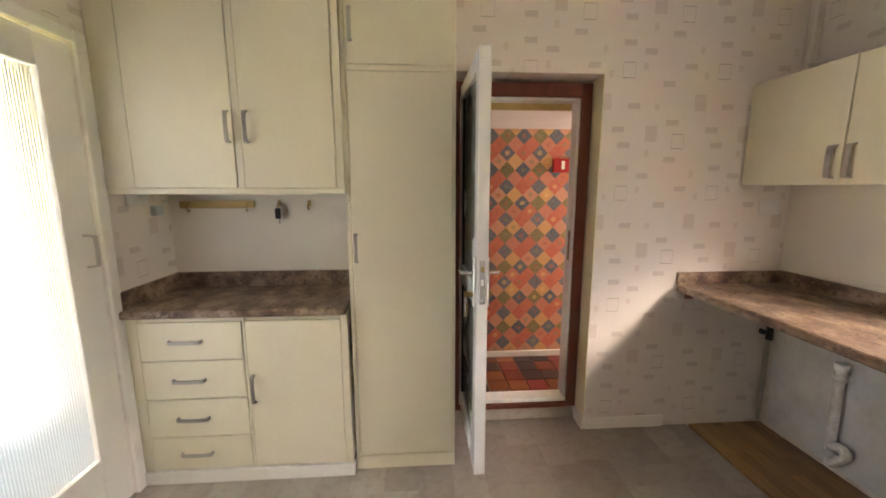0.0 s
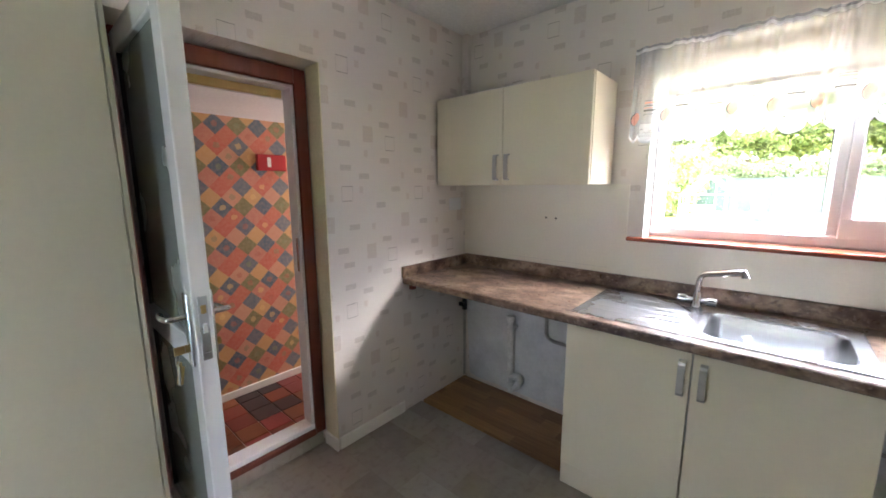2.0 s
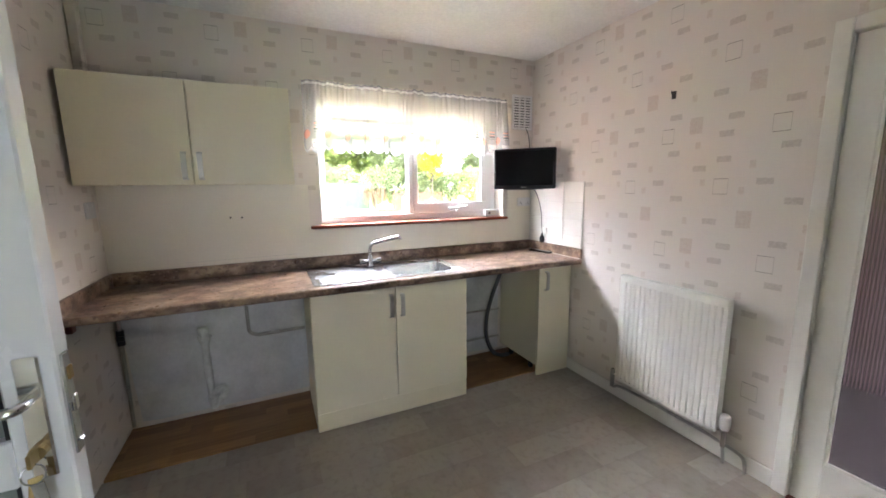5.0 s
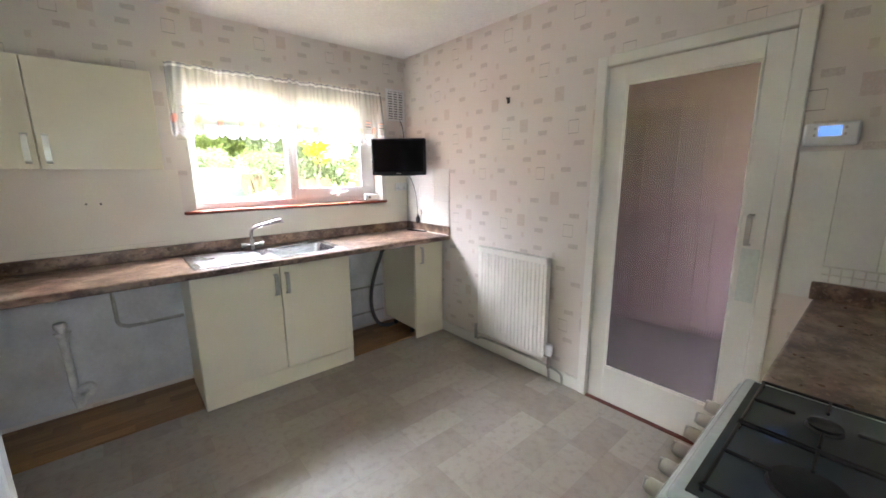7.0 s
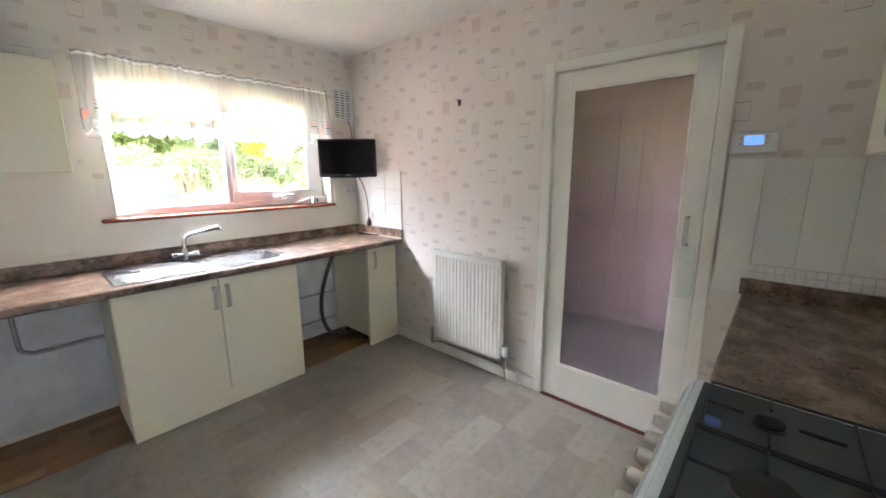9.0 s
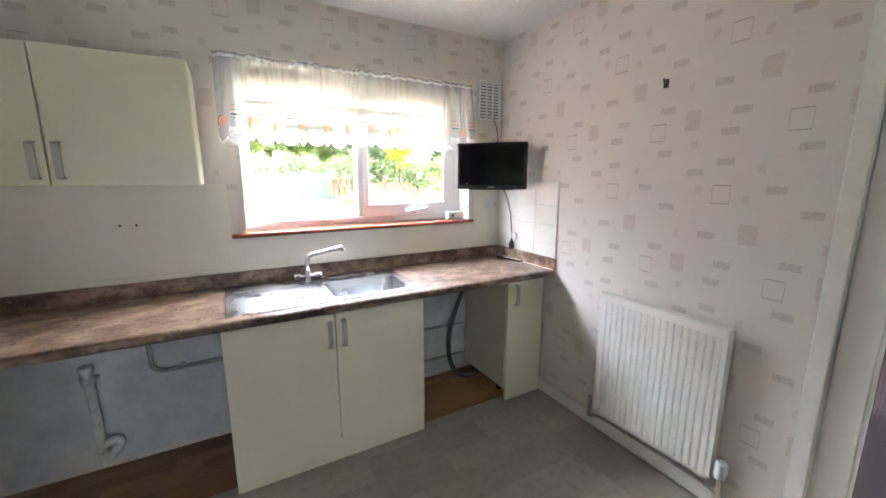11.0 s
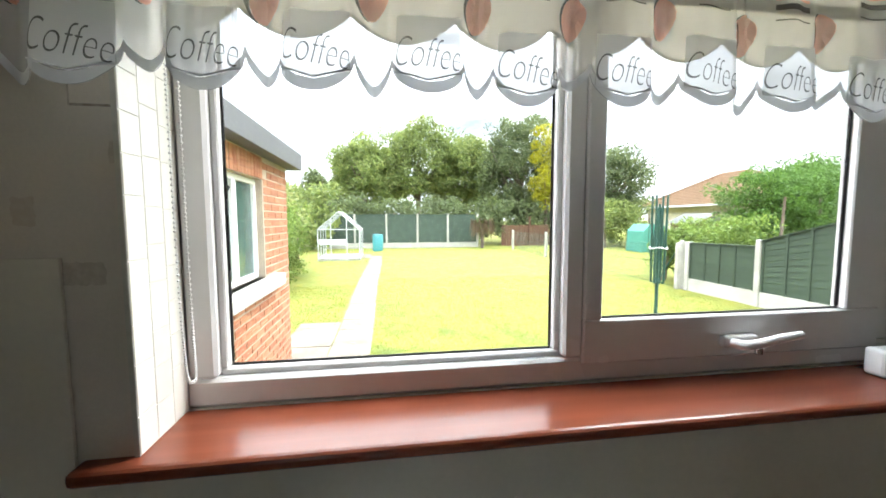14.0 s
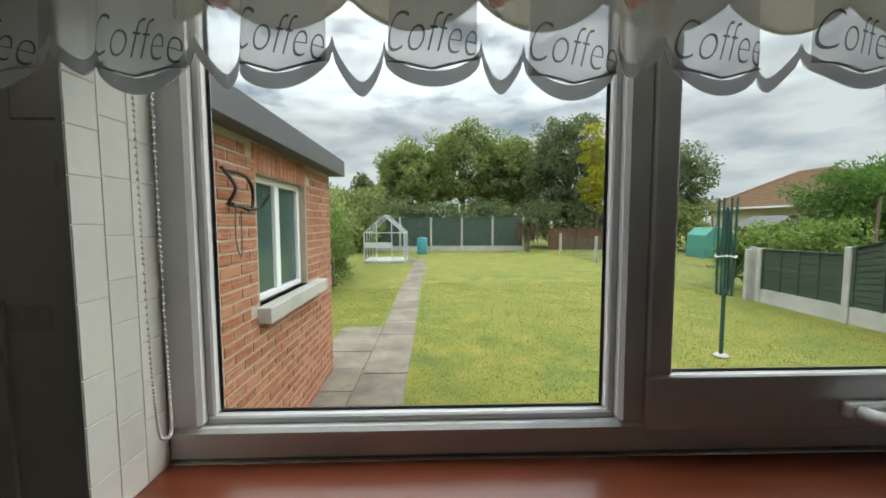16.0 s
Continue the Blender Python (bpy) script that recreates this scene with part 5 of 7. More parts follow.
def hall_door():
    x0, x1, zt = -0.602, 0.172, 1.994
    d = thing("door_hall", "closed white door with a tall reeded glass pane", "door", (x1, SY, 0), kind="structure")
    a, b = SY - 0.038, SY - 0.004
    sl, sr, tr, br = 0.096, 0.093, 0.094, 0.235
    part("stile", box(x1 - sl, x1, a, b, 0.008, zt, 0.003), WHITE_GLOSS, d)
    part("stile", box(x0, x0 + sr, a, b, 0.008, zt, 0.003), WHITE_GLOSS, d)
    part("top_rail", box(x0 + sr, x1 - sl, a, b, zt - tr, zt, 0.003), WHITE_GLOSS, d)
    part("bottom_rail", box(x0 + sr, x1 - sl, a, b, 0.008, br, 0.003), WHITE_GLOSS, d)
    gx0, gx1, gz0, gz1 = x0 + sr, x1 - sl, br, zt - tr
    bm = box(gx0, gx1, b - 0.012, b - 0.002, gz0, gz0 + 0.012, 0.003)
    box(gx0, gx1, b - 0.012, b - 0.002, gz1 - 0.012, gz1, 0.003, bm=bm)
    box(gx0, gx0 + 0.012, b - 0.012, b - 0.002, gz0 + 0.012, gz1 - 0.012, 0.003, bm=bm)
    box(gx1 - 0.012, gx1, b - 0.012, b - 0.002, gz0 + 0.012, gz1 - 0.012, 0.003, bm=bm)
    part("glazing_bead", bm, WHITE_GLOSS, d)
    part("pane", prism(reeds(gx0 + 0.003, gx1 - 0.003, SY - 0.026, SY - 0.018), gz0 + 0.003, gz1 - 0.003), REED_X, d, "reeded glass pane")
    h = pull(d, pose(-0.545, b, 1.165, 0, 0, FACE_N), 0.145, 0.020, 0.05)
    part("finger_plate", box(-0.592, -0.524, b, b + 0.004, 0.825, 1.078, 0.002), material("clear_plastic_plate", (0.70, 0.74, 0.68), 0.15), d, "pale plastic finger plate")
    for z in (1.80, 0.34):
        part("hinge", tube([(x1 + 0.004, SY + 0.004, z - 0.045), (x1 + 0.004, SY + 0.004, z + 0.045)], 0.006, 8), WHITE_GLOSS, d)
    arch = box(x1 + 0.004, x1 + 0.062, SY + 0.001, SY + 0.020, 0.0, zt + 0.062, 0.006, seg=2)
    box(x0 - 0.062, x0 - 0.004, SY + 0.001, SY + 0.020, 0.0, zt + 0.062, 0.006, bm=arch, seg=2)
    box(x0 - 0.004, x1 + 0.004, SY + 0.001, SY + 0.020, zt + 0.005, zt + 0.062, 0.006, bm=arch, seg=2)
    structure("architrave_hall", arch, WHITE_GLOSS, "white gloss architrave round the hall door", "trim")
    bm = box(x0 - 0.008, x0 - 0.002, SY - 0.12, SY, 0.0, zt + 0.004)
    box(x1 + 0.002, x1 + 0.008, SY - 0.12, SY, 0.0, zt + 0.004, bm=bm)
    structure("door_lining_hall", bm, WHITE_GLOSS, "white door lining", "trim")
    structure("threshold_strip", box(x0 - 0.004, x1 + 0.004, SY - 0.10, SY + 0.022, 0.0, 0.007, 0.002), MAHOGANY, "dark red threshold strip under the hall door", "trim")


def west_door():
    """The glazed door beside the cream drawers."""
    y0, y1, zt = 0.962, 1.728, 2.02
    d = thing("door_west", "closed white door with a tall reeded pane", "door", (WX, y1, 0), kind="structure")
    a, b = WX - 0.040, WX - 0.004
    s, br, tr = 0.150, 0.300, 0.125
    part("stile", box(a, b, y1 - s, y1, 0.008, zt, 0.003), WHITE_GLOSS, d)
    part("stile", box(a, b, y0, y0 + 0.11, 0.008, zt, 0.003), WHITE_GLOSS, d)
    part("top_rail", box(a, b, y0 + 0.11, y1 - s, zt - tr, zt, 0.003), WHITE_GLOSS, d)
    part("bottom_rail", box(a, b, y0 + 0.11, y1 - s, 0.008, br, 0.003), WHITE_GLOSS, d)
    # dark tint keeps the lamp-lit pane down; its shadow is off
    pane = part("pane", prism([(b2, a2) for a2, b2 in reeds(y0 + 0.113, y1 - s - 0.003, WX - 0.026, WX - 0.020)], br + 0.003, zt - tr - 0.003), REED_Y_DIM, d, "reeded glass pane")
    pane.visible_shadow = False
    pull(d, pose(b, 1.665, 1.197, 0, 0, FACE_E), 0.14, 0.018, 0.045)
    arch = box(WX + 0.001, WX + 0.016, y1 + 0.004, y1 + 0.062, 0.0, zt + 0.058, 0.005, seg=2)
    box(WX + 0.001, WX + 0.016, y0 - 0.062, y0 - 0.004, 0.0, zt + 0.058, 0.005, bm=arch, seg=2)
    box(WX + 0.001, WX + 0.016, y0 - 0.004, y1 + 0.004, zt + 0.006, zt + 0.058, 0.005, bm=arch, seg=2)
    structure("architrave_west", arch, WHITE_GLOSS, "white gloss architrave round the glazed door", "trim")


def porch_door():
    """Open white door in a mahogany frame."""
    x0, x1, zt = 0.205, 0.997, 2.028
    f = thing("door_frame_porch", "dark mahogany door frame with a white threshold", "door frame", (0.6, NB, 0), kind="structure")
    a, b = NB - 0.035, NB + 0.05
    part("jamb", box(x0, x0 + 0.045, a, b, 0.078, zt, 0.004), MAHOGANY, f)
    part("jamb", box(x1 - 0.062, x1 - 0.001, a, b, 0.078, zt, 0.004), MAHOGANY, f)
    part("head", box(x0 + 0.045, x1 - 0.062, a, b, zt - 0.075, zt, 0.004), MAHOGANY, f)
    part("sill", box(x0 + 0.045, x1 - 0.062, a - 0.01, b, 0.078, 0.112, 0.006), MAHOGANY, f)
    part("inner_jamb", box(x1 - 0.080, x1 - 0.0622, a + 0.012, b + 0.01, 0.1425, zt - 0.076, 0.003), UPVC, f, "white inner frame")
    part("threshold", box(x0 + 0.046, x1 - 0.064, a + 0.006, b + 0.012, 0.1125, 0.142, 0.003), UPVC, f, "white threshold bar")
    part("inner_head", box(x0 + 0.046, x1 - 0.064, a + 0.012, b + 0.01, zt - 0.092, zt - 0.0762, 0.003), UPVC, f, "white inner head")
    part("pine_head", box(x0 + 0.046, x1 - 0.08, b + 0.012, b + 0.03, zt - 0.128, zt - 0.076, 0.003), PINE, f, "yellow pine head beyond")
    part("keep", box(x1 - 0.0835, x1 - 0.0800, a + 0.025, a + 0.05, 1.02, 1.20, 0.001), STEEL, f, "steel lock keep")
    structure("door_step", box(x0 + 0.002, x1 - 0.016, a + 0.004, b - 0.002, 0.0, 0.0775, 0.004), VINYL, "low step under the porch door, covered in greige vinyl", "step")
    bm = box(0.9985, 1.0045, NY - 0.001, a, 0.0, 2.044)
    structure("door_reveal", bm, material("cream_reveal_paint", (0.72, 0.66, 0.46), 0.5), "cream painted door reveal", "reveal")
    d = thing("door_porch", "open white door with two obscure glass panes and keys in its lock", "door", (0.26, NB, 0.11), kind="structure")
    xa, xb, ya, yb, za, zb = 0.253, 0.303, 1.56, 2.205, 0.148, 1.998
    s = 0.075
    part("stile", box(xa, xb, ya, ya + s, za, zb, 0.004), UPVC, d)
    part("stile", box(xa, xb, yb - s, yb, za, zb, 0.004), UPVC, d)
    for z0, z1 in ((zb - s, zb), (za, za + 0.09), (0.93, 1.02)):
        part("rail", box(xa, xb, ya + s, yb - s, z0, z1, 0.004), UPVC, d)
    frost = material("obscure_glass", (0.42, 0.48, 0.44), 0.25, bump=0.6, bump_scale=70)
    frost.node_tree.nodes["Principled BSDF"].inputs["Transmission Weight"].default_value = 0.45
    for z0, z1 in ((1.022, zb - s - 0.002), (za + 0.092, 0.928)):
        part("pane", box(0.270, 0.290, ya + s + 0.002, yb - s - 0.002, z0, z1), frost, d, "obscure glass pane")
        bm = box(xa + 0.004, xb - 0.004, ya + s, ya + s + 0.006, z0, z1)
        box(xa + 0.004, xb - 0.004, yb - s - 0.006, yb - s, z0, z1, bm=bm)
        part("gasket", bm, BLACK, d, "black rubber gasket")
    lock = part("lock_plate", box(0.266, 0.290, ya - 0.004, ya + 0.002, 0.965, 1.155, 0.001), STEEL, d, "steel lock faceplate")
    for z0, z1 in ((1.105, 1.13), (1.045, 1.075), (0.985, 0.99)):
        part("latch", box(0.271, 0.285, ya - 0.009, ya - 0.003, z0, z1, 0.002), CHROME if z0 < 1.1 else BRASS, lock)
    for side, xs in ((-1, xa), (1, xb)):
        plate = part("handle_plate", box(xs, xs + side * 0.010, ya + 0.018, ya + 0.052, 0.945, 1.165, 0.003), CHROME, d, "chrome handle plate")
        part("lever", tube(smooth_path([(xs + side * 0.008, ya + 0.035, 1.095), (xs + side * 0.045, ya + 0.035, 1.095), (xs + side * 0.055, ya + 0.05, 1.094), (xs + side * 0.056, ya + 0.10, 1.088), (xs + side * 0.05, ya + 0.145, 1.084)], 4), 0.009, 10), CHROME, plate, smooth=True)
        part("cylinder", tube([(xs + side * 0.008, ya + 0.035, 1.00), (xs + side * 0.022, ya + 0.035, 1.00)], 0.012, 12), BRASS, plate)
    k = thing("key_bunch", "bunch of keys hanging in the door lock", "keys", (0.22, 1.6, 0.95))
    part("key_in_lock", box(0.205, 0.232, 1.592, 1.598, 0.988, 1.012, 0.001), BRASS, k)
    part("ring", tube([(0.212 + 0.004 * math.sin(a), 1.595 + 0.016 * math.cos(a), 0.975 + 0.016 * math.sin(a)) for a in (i / 14 * 2 * math.pi for i in range(15))], 0.0015, 6), STEEL, k)
    for i, dz in enumerate((0.0, 0.01, -0.006)):
        part("key", moved(box(-0.0012, 0.0012, -0.009, 0.009, -0.055, 0.0, 0.0005), pose(0.212 + 0.004 * i, 1.592 + 0.003 * i, 0.958 + dz, 8 * i - 8, 5, 20 * i)), BRASS if i else STEEL, k)
    r = thing("fire_notice", "red notice box with a white label on the porch wall", "notice", (1.15, 3.05, 1.6))
    part("case", box(1.10, 1.30, 3.052, 3.089, 1.575, 1.685, 0.004), material("red_notice_paint", (0.42, 0.012, 0.015), 0.4), r)
    part("label", box(1.165, 1.190, 3.0495, 3.0525, 1.60, 1.665), WHITE_GLOSS, r, "white label")


def porch_tiles():
    """Red and black quarry tiles, three courses set diagonally in the porch."""
    base = bpy.data.objects["porch_base"]
    me = mesh_from("porch_tile", box(-0.072, 0.072, -0.072, 0.072, -0.006, 0.006, 0.0025))
    dark = material("dark_clay_tile", (0.045, 0.030, 0.028), 0.35, stain=0.2, random_value=0.3)
    me.materials.append(TILE_FLOOR_RED)
    me2 = me.copy()
    me2.materials.clear()
    me2.materials.append(dark)
    rng = random.Random(7)
    for i in range(24):
        for j in range(5):
            x, y = -0.3 + 0.149 * i, NB + 0.24 + 0.149 * j
            if y > 3.07 or x > 2.95:
                continue
            ob = new("tile", me2 if rng.random() < 0.22 else me)
            ob.parent = base
            ob.matrix_basis = pose(x, y, -0.006 + rng.uniform(-0.0008, 0.0008), 0, 0, rng.uniform(-0.4, 0.4))


def cream_cupboards():
    """Built-in painted cupboards in the north-west corner."""
    f = 1.795
    x0, x1 = WX + 0.004, -0.335
    c = thing("drawer_unit", "cream painted base cupboard with four drawers and a door", "cabinet", (-0.85, 2.0, 0))
    bm = box(x0, x1, f - 0.003, NB - 0.003, 0.07, 0.860)
    part("carcass", bm, CREAM, c)
    part("plinth", box(x0, x1 + 0.010, f - 0.022, f + 0.020, 0.001, 0.068, 0.003), WHITE_GLOSS, c)
    for xa, xb in ((x0, -1.296), (-0.824, -0.812), (-0.366, x1)):
        part("frame_stile", box(xa, xb, f - 0.0125, f - 0.0035, 0.070, 0.858, 0.002), CREAM, c)
    for z0, z1 in ((0.652, 0.838), (0.457, 0.646), (0.257, 0.450), (0.084, 0.250)):
        d = part("drawer", box(-1.294, -0.826, f - 0.016, f - 0.0035, z0, z1, 0.003), CREAM, c)
        pull(d, Matrix.Translation((-1.083, f - 0.016, (z0 + z1) / 2)) @ Euler((0, 0, radians(-90))).to_matrix().to_4x4() @ Euler((radians(90), 0, 0)).to_matrix().to_4x4(), 0.15, 0.016, 0.026)
    d = part("door", box(-0.810, -0.368, f - 0.016, f - 0.0035, 0.074, 0.838, 0.003), CREAM, c)
    pull(d, pose(-0.790, f - 0.016, 0.497, 0, 0, FACE_S), 0.145, 0.016, 0.026)
    for z in (0.17, 0.75):
        part("hinge", tube([(-0.367, f - 0.014, z - 0.022), (-0.367, f - 0.014, z + 0.022)], 0.004, 8), CREAM, d)

    w = thing("worktop_north", "short mottled brown worktop with an upstand in the alcove", "worktop", (-0.85, 2.0, 0.86))
    part("top", box(WX + 0.002, x1 - 0.004, 1.755, NB - 0.002, 0.862, 0.9, 0.010, seg=3), LAMINATE, w)
    part("upstand", box(WX + 0.022, x1 - 0.004, NB - 0.022, NB - 0.002, 0.9, 0.985, 0.003), LAMINATE, w)
    part("side_upstand", box(WX + 0.002, WX + 0.021, 1.78, NB - 0.002, 0.9, 0.985, 0.003), LAMINATE, w)

    u = thing("upper_cupboard", "tall cream painted double wall cupboard above the alcove", "cabinet", (-0.8, 2.0, 1.43))
    g = 1.815
    part("carcass", box(WX + 0.004, x1 + 0.012, g - 0.003, NB - 0.003, 1.43, CZ - 0.002), CREAM, u)
    part("frame_rail", box(WX + 0.004, x1 + 0.012, g - 0.0125, g - 0.0035, 1.428, 1.4535, 0.002), CREAM, u)
    for xa, xb in ((WX + 0.004, -1.236), (-0.793, -0.763), (-0.356, x1 + 0.012)):
        part("frame_stile", box(xa, xb, g - 0.0125, g - 0.0035, 1.4538, CZ - 0.003, 0.002), CREAM, u)
    for xa, xb, hx in ((-1.232, -0.795, -0.814), (-0.761, -0.360, -0.735)):
        d = part("door", box(xa, xb, g - 0.016, g - 0.0035, 1.456, CZ - 0.02, 0.003), CREAM, u)
        pull(d, pose(hx, g - 0.016, 1.72, 0, 0, FACE_S), 0.14, 0.016, 0.026)
    for z in (1.62, 2.3):
        part("hinge", tube([(-0.358, g - 0.014, z - 0.025), (-0.358, g - 0.014, z + 0.025)], 0.004, 8), CREAM, u)

    t = thing("tall_cupboard", "tall cream painted larder cupboard with a small door above", "cabinet", (-0.07, 2.0, 0))
    h = 1.83
    xa, xb = -0.322, 0.190
    part("carcass", box(xa, xb - 0.001, h - 0.003, NB - 0.003, 0.075, CZ - 0.002), CREAM, t)
    part("frame_rail", box(xa + 0.0205, xb - 0.0145, h - 0.0115, h - 0.0035, 1.969, 1.991, 0.002), CREAM, t)
    part("plinth", box(xa, xb, h - 0.014, h + 0.020, 0.001, 0.074, 0.003), CREAM, t)
    for a, b in ((xa, xa + 0.020), (xb - 0.014, xb)):
        part("frame_stile", box(a, b, h - 0.0115, h - 0.0035, 0.076, CZ - 0.003, 0.002), CREAM, t)
    lo = part("door", box(xa + 0.022, xb - 0.016, h - 0.014, h - 0.0035, 0.090, 1.966, 0.003), CREAM, t)
    up = part("upper_door", box(xa + 0.022, xb - 0.016, h - 0.014, h - 0.0035, 1.994, CZ - 0.02, 0.003), CREAM, t)
    pull(lo, pose(-0.283, h - 0.014, 1.172, 0, 0, FACE_S), 0.14, 0.016, 0.026)
    pull(up, pose(-0.276, h - 0.014, 2.155, 0, 0, FACE_S), 0.14, 0.016, 0.026)
    for z, dd in ((0.35, lo), (1.72, lo), (2.12, up)):
        part("hinge", tube([(xb - 0.013, h - 0.010, z - 0.03), (xb - 0.013, h - 0.010, z + 0.03)], 0.004, 8), CREAM, dd)

    k = thing("hook_rail", "yellowed pine rail with brass cup hooks in the alcove", "hook rail", (-1.08, NB, 1.36))
    part("rail", box(-1.30, -0.90, NB - 0.014, NB - 0.001, 1.345, 1.385, 0.003), PINE, k)
    for x in (-1.24, -0.93):
        part("hook", tube(smooth_path([(x, NB - 0.014, 1.372), (x, NB - 0.036, 1.366), (x, NB - 0.048, 1.345), (x, NB - 0.036, 1.328), (x, NB - 0.022, 1.338)], 4), 0.0035, 8), BRASS, k, smooth=True)
    for x, hang in ((-0.765, True), (-0.60, False)):
        q = thing("wall_hook", "small brass hook screwed to the alcove wall", "hook", (x, NB, 1.37), group="alcove hooks")
        part("plate", box(x - 0.008, x + 0.008, NB - 0.005, NB - 0.001, 1.352, 1.388, 0.001), BRASS, q)
        part("hook", tube(smooth_path([(x, NB - 0.004, 1.376), (x, NB - 0.028, 1.370), (x, NB - 0.04, 1.352), (x, NB - 0.028, 1.338), (x, NB - 0.018, 1.346)], 4), 0.0035, 8), BRASS, q, smooth=True)
        if hang:
            fob = thing("car_key_fob", "black key fob hanging from a hook", "key fob", (x, NB, 1.3))
            part("fob", box(x - 0.016, x + 0.016, NB - 0.044, NB - 0.030, 1.285, 1.345, 0.007, seg=2), BLACK, fob)
            part("key_blade", box(x + 0.004, x + 0.010, NB - 0.039, NB - 0.036, 1.258, 1.288), STEEL, fob)
    s = thing("light_switch", "white double light switch on the side wall", "switch", (WX, 1.96, 1.41))
    part("plate", box(WX + 0.001, WX + 0.010, 1.905, 2.045, 1.372, 1.450, 0.003, seg=2), UPVC, s)
    for yy in (1.945, 2.005):
        part("rocker", box(WX + 0.010, WX + 0.014, yy - 0.008, yy + 0.008, 1.398, 1.424, 0.002), UPVC, s)
    e = thing("extension_plug", "grey plug adapter on the side wall", "plug", (WX, 2.1, 1.34))
    part("case", box(WX + 0.001, WX + 0.035, 2.06, 2.115, 1.315, 1.365, 0.006, seg=2), material("pale_blue_plastic", (0.45, 0.52, 0.55), 0.4), e)


BURNER = material("dull_aluminium", (0.09, 0.09, 0.09), 0.45, 0.8)


def cooker():
    t = thing("gas_cooker", "white freestanding gas cooker with a dark glass hob", "cooker", (-1.05, 0.36, 0))
    x0, x1, y0, y1 = WX + 0.02, -0.755, 0.118, 0.655
    part("body", box(x0, x1 - 0.02, y0, y1, 0.05, 0.885, 0.006), ENAMEL, t)
    part("oven_door", box(x1 - 0.018, x1 + 0.006, y0 + 0.01, y1 - 0.01, 0.12, 0.745, 0.006), ENAMEL, t)
    part("door_glass", box(x1 + 0.005, x1 + 0.008, y0 + 0.08, y1 - 0.08, 0.25, 0.62), SCREEN, t)
    part("door_bar", tube([(x1 + 0.045, y0 + 0.05, 0.715), (x1 + 0.045, y1 - 0.05, 0.715)], 0.009, 10), NICKEL, t)
    part("plinth", box(x0, x1 - 0.05, y0 + 0.01, y1 - 0.01, 0.001, 0.05), BLACK, t)
    pan = prism([(x1 - 0.035, 0.765), (x1 + 0.022, 0.768), (x1 + 0.024, 0.84), (x1 + 0.006, 0.888), (x1 - 0.035, 0.900)], y0 - 0.002, y1 + 0.002, axis=1, bevel=0.004)
    part("control_panel", pan, ENAMEL, t, "white control panel")
    part("top_frame", box(x0, x1 - 0.004, y0 - 0.002, y1 + 0.002, 0.884, 0.906, 0.008, seg=3), ENAMEL, t, smooth=True)
    part("hob_tray", box(x0 + 0.02, x1 - 0.025, y0 + 0.018, y1 - 0.018, 0.9055, 0.910, 0.002), HOB_GLASS, t, "dark glossy hob tray")
    for i in range(6):
        y = y0 + 0.055 + i * 0.078
        kn = part("knob", moved(lathe([(0.019, 0.0), (0.020, 0.006), (0.017, 0.010), (0.016, 0.030), (0.013, 0.034)], (0, 0, 0), 16), pose(x1 + 0.022, y, 0.815, 0, 90 - 6, 0)), NICKEL, t, "silver control knob", smooth=True)
        part("knob_grip", moved(box(-0.015, 0.015, -0.004, 0.004, 0.028, 0.040, 0.002), pose(x1 + 0.022, y, 0.815, 0, 90 - 6, 0)), NICKEL, kn)
    for bx, by, r in ((-0.915, 0.258, 0.026), (-0.915, 0.497, 0.050), (-1.20, 0.258, 0.038), (-1.20, 0.497, 0.038)):
        b = part("burner", lathe([(r + 0.004, 0), (r + 0.004, 0.003), (r + 0.001, 0.005), (r - 0.002, 0.0055)], (bx, by, 0.9095), 24), BURNER, t, "aluminium burner ring", smooth=True)
        part("burner_cap", lathe([(r, 0), (r + 0.001, 0.006), (r - 0.004, 0.009)], (bx, by, 0.9150), 24), IRON, b, smooth=True)
    # pan supports: an outer frame, cross bars, and fingers towards each burner
    z0, z1 = 0.9185, 0.9255
    for ya, yb in ((y0 + 0.03, 0.375), (0.379, y1 - 0.03)):
        xa, xb = x0 + 0.035, x1 - 0.04
        bm = box(xa, xb, ya, ya + 0.006, z0, z1, 0.002)
        box(xa, xb, yb - 0.006, yb, z0, z1, 0.002, bm=bm)
        for x in (xa, (xa + xb) / 2 - 0.004, xb - 0.008):
            box(x, x + 0.006, ya + 0.006, yb - 0.006, z0, z1, 0.002, bm=bm)
        yc = (ya + yb) / 2
        for cx in (-0.915, -1.20):
            for dx, dy in ((1, 0), (-1, 0), (0, 1), (0, -1)):
                a, b2 = 0.045, (0.115 if dx else (yb - ya) / 2 - 0.006)
                if dx:
                    box(cx + dx * a, cx + dx * min(b2, 0.13), yc - 0.0028, yc + 0.0028, z0 + 0.002, z1 + 0.003, 0.002, bm=bm)
                else:
                    box(cx - 0.0028, cx + 0.0028, yc + dy * a, yc + dy * b2, z0 + 0.002, z1 + 0.003, 0.002, bm=bm)
        for x in (xa + 0.002, xb - 0.008):
            for y in (ya + 0.002, yb - 0.008):
                box(x, x + 0.006, y, y + 0.006, 0.909, z0, bm=bm)
        part("pan_support", bm, IRON, t, "black cast iron pan support")


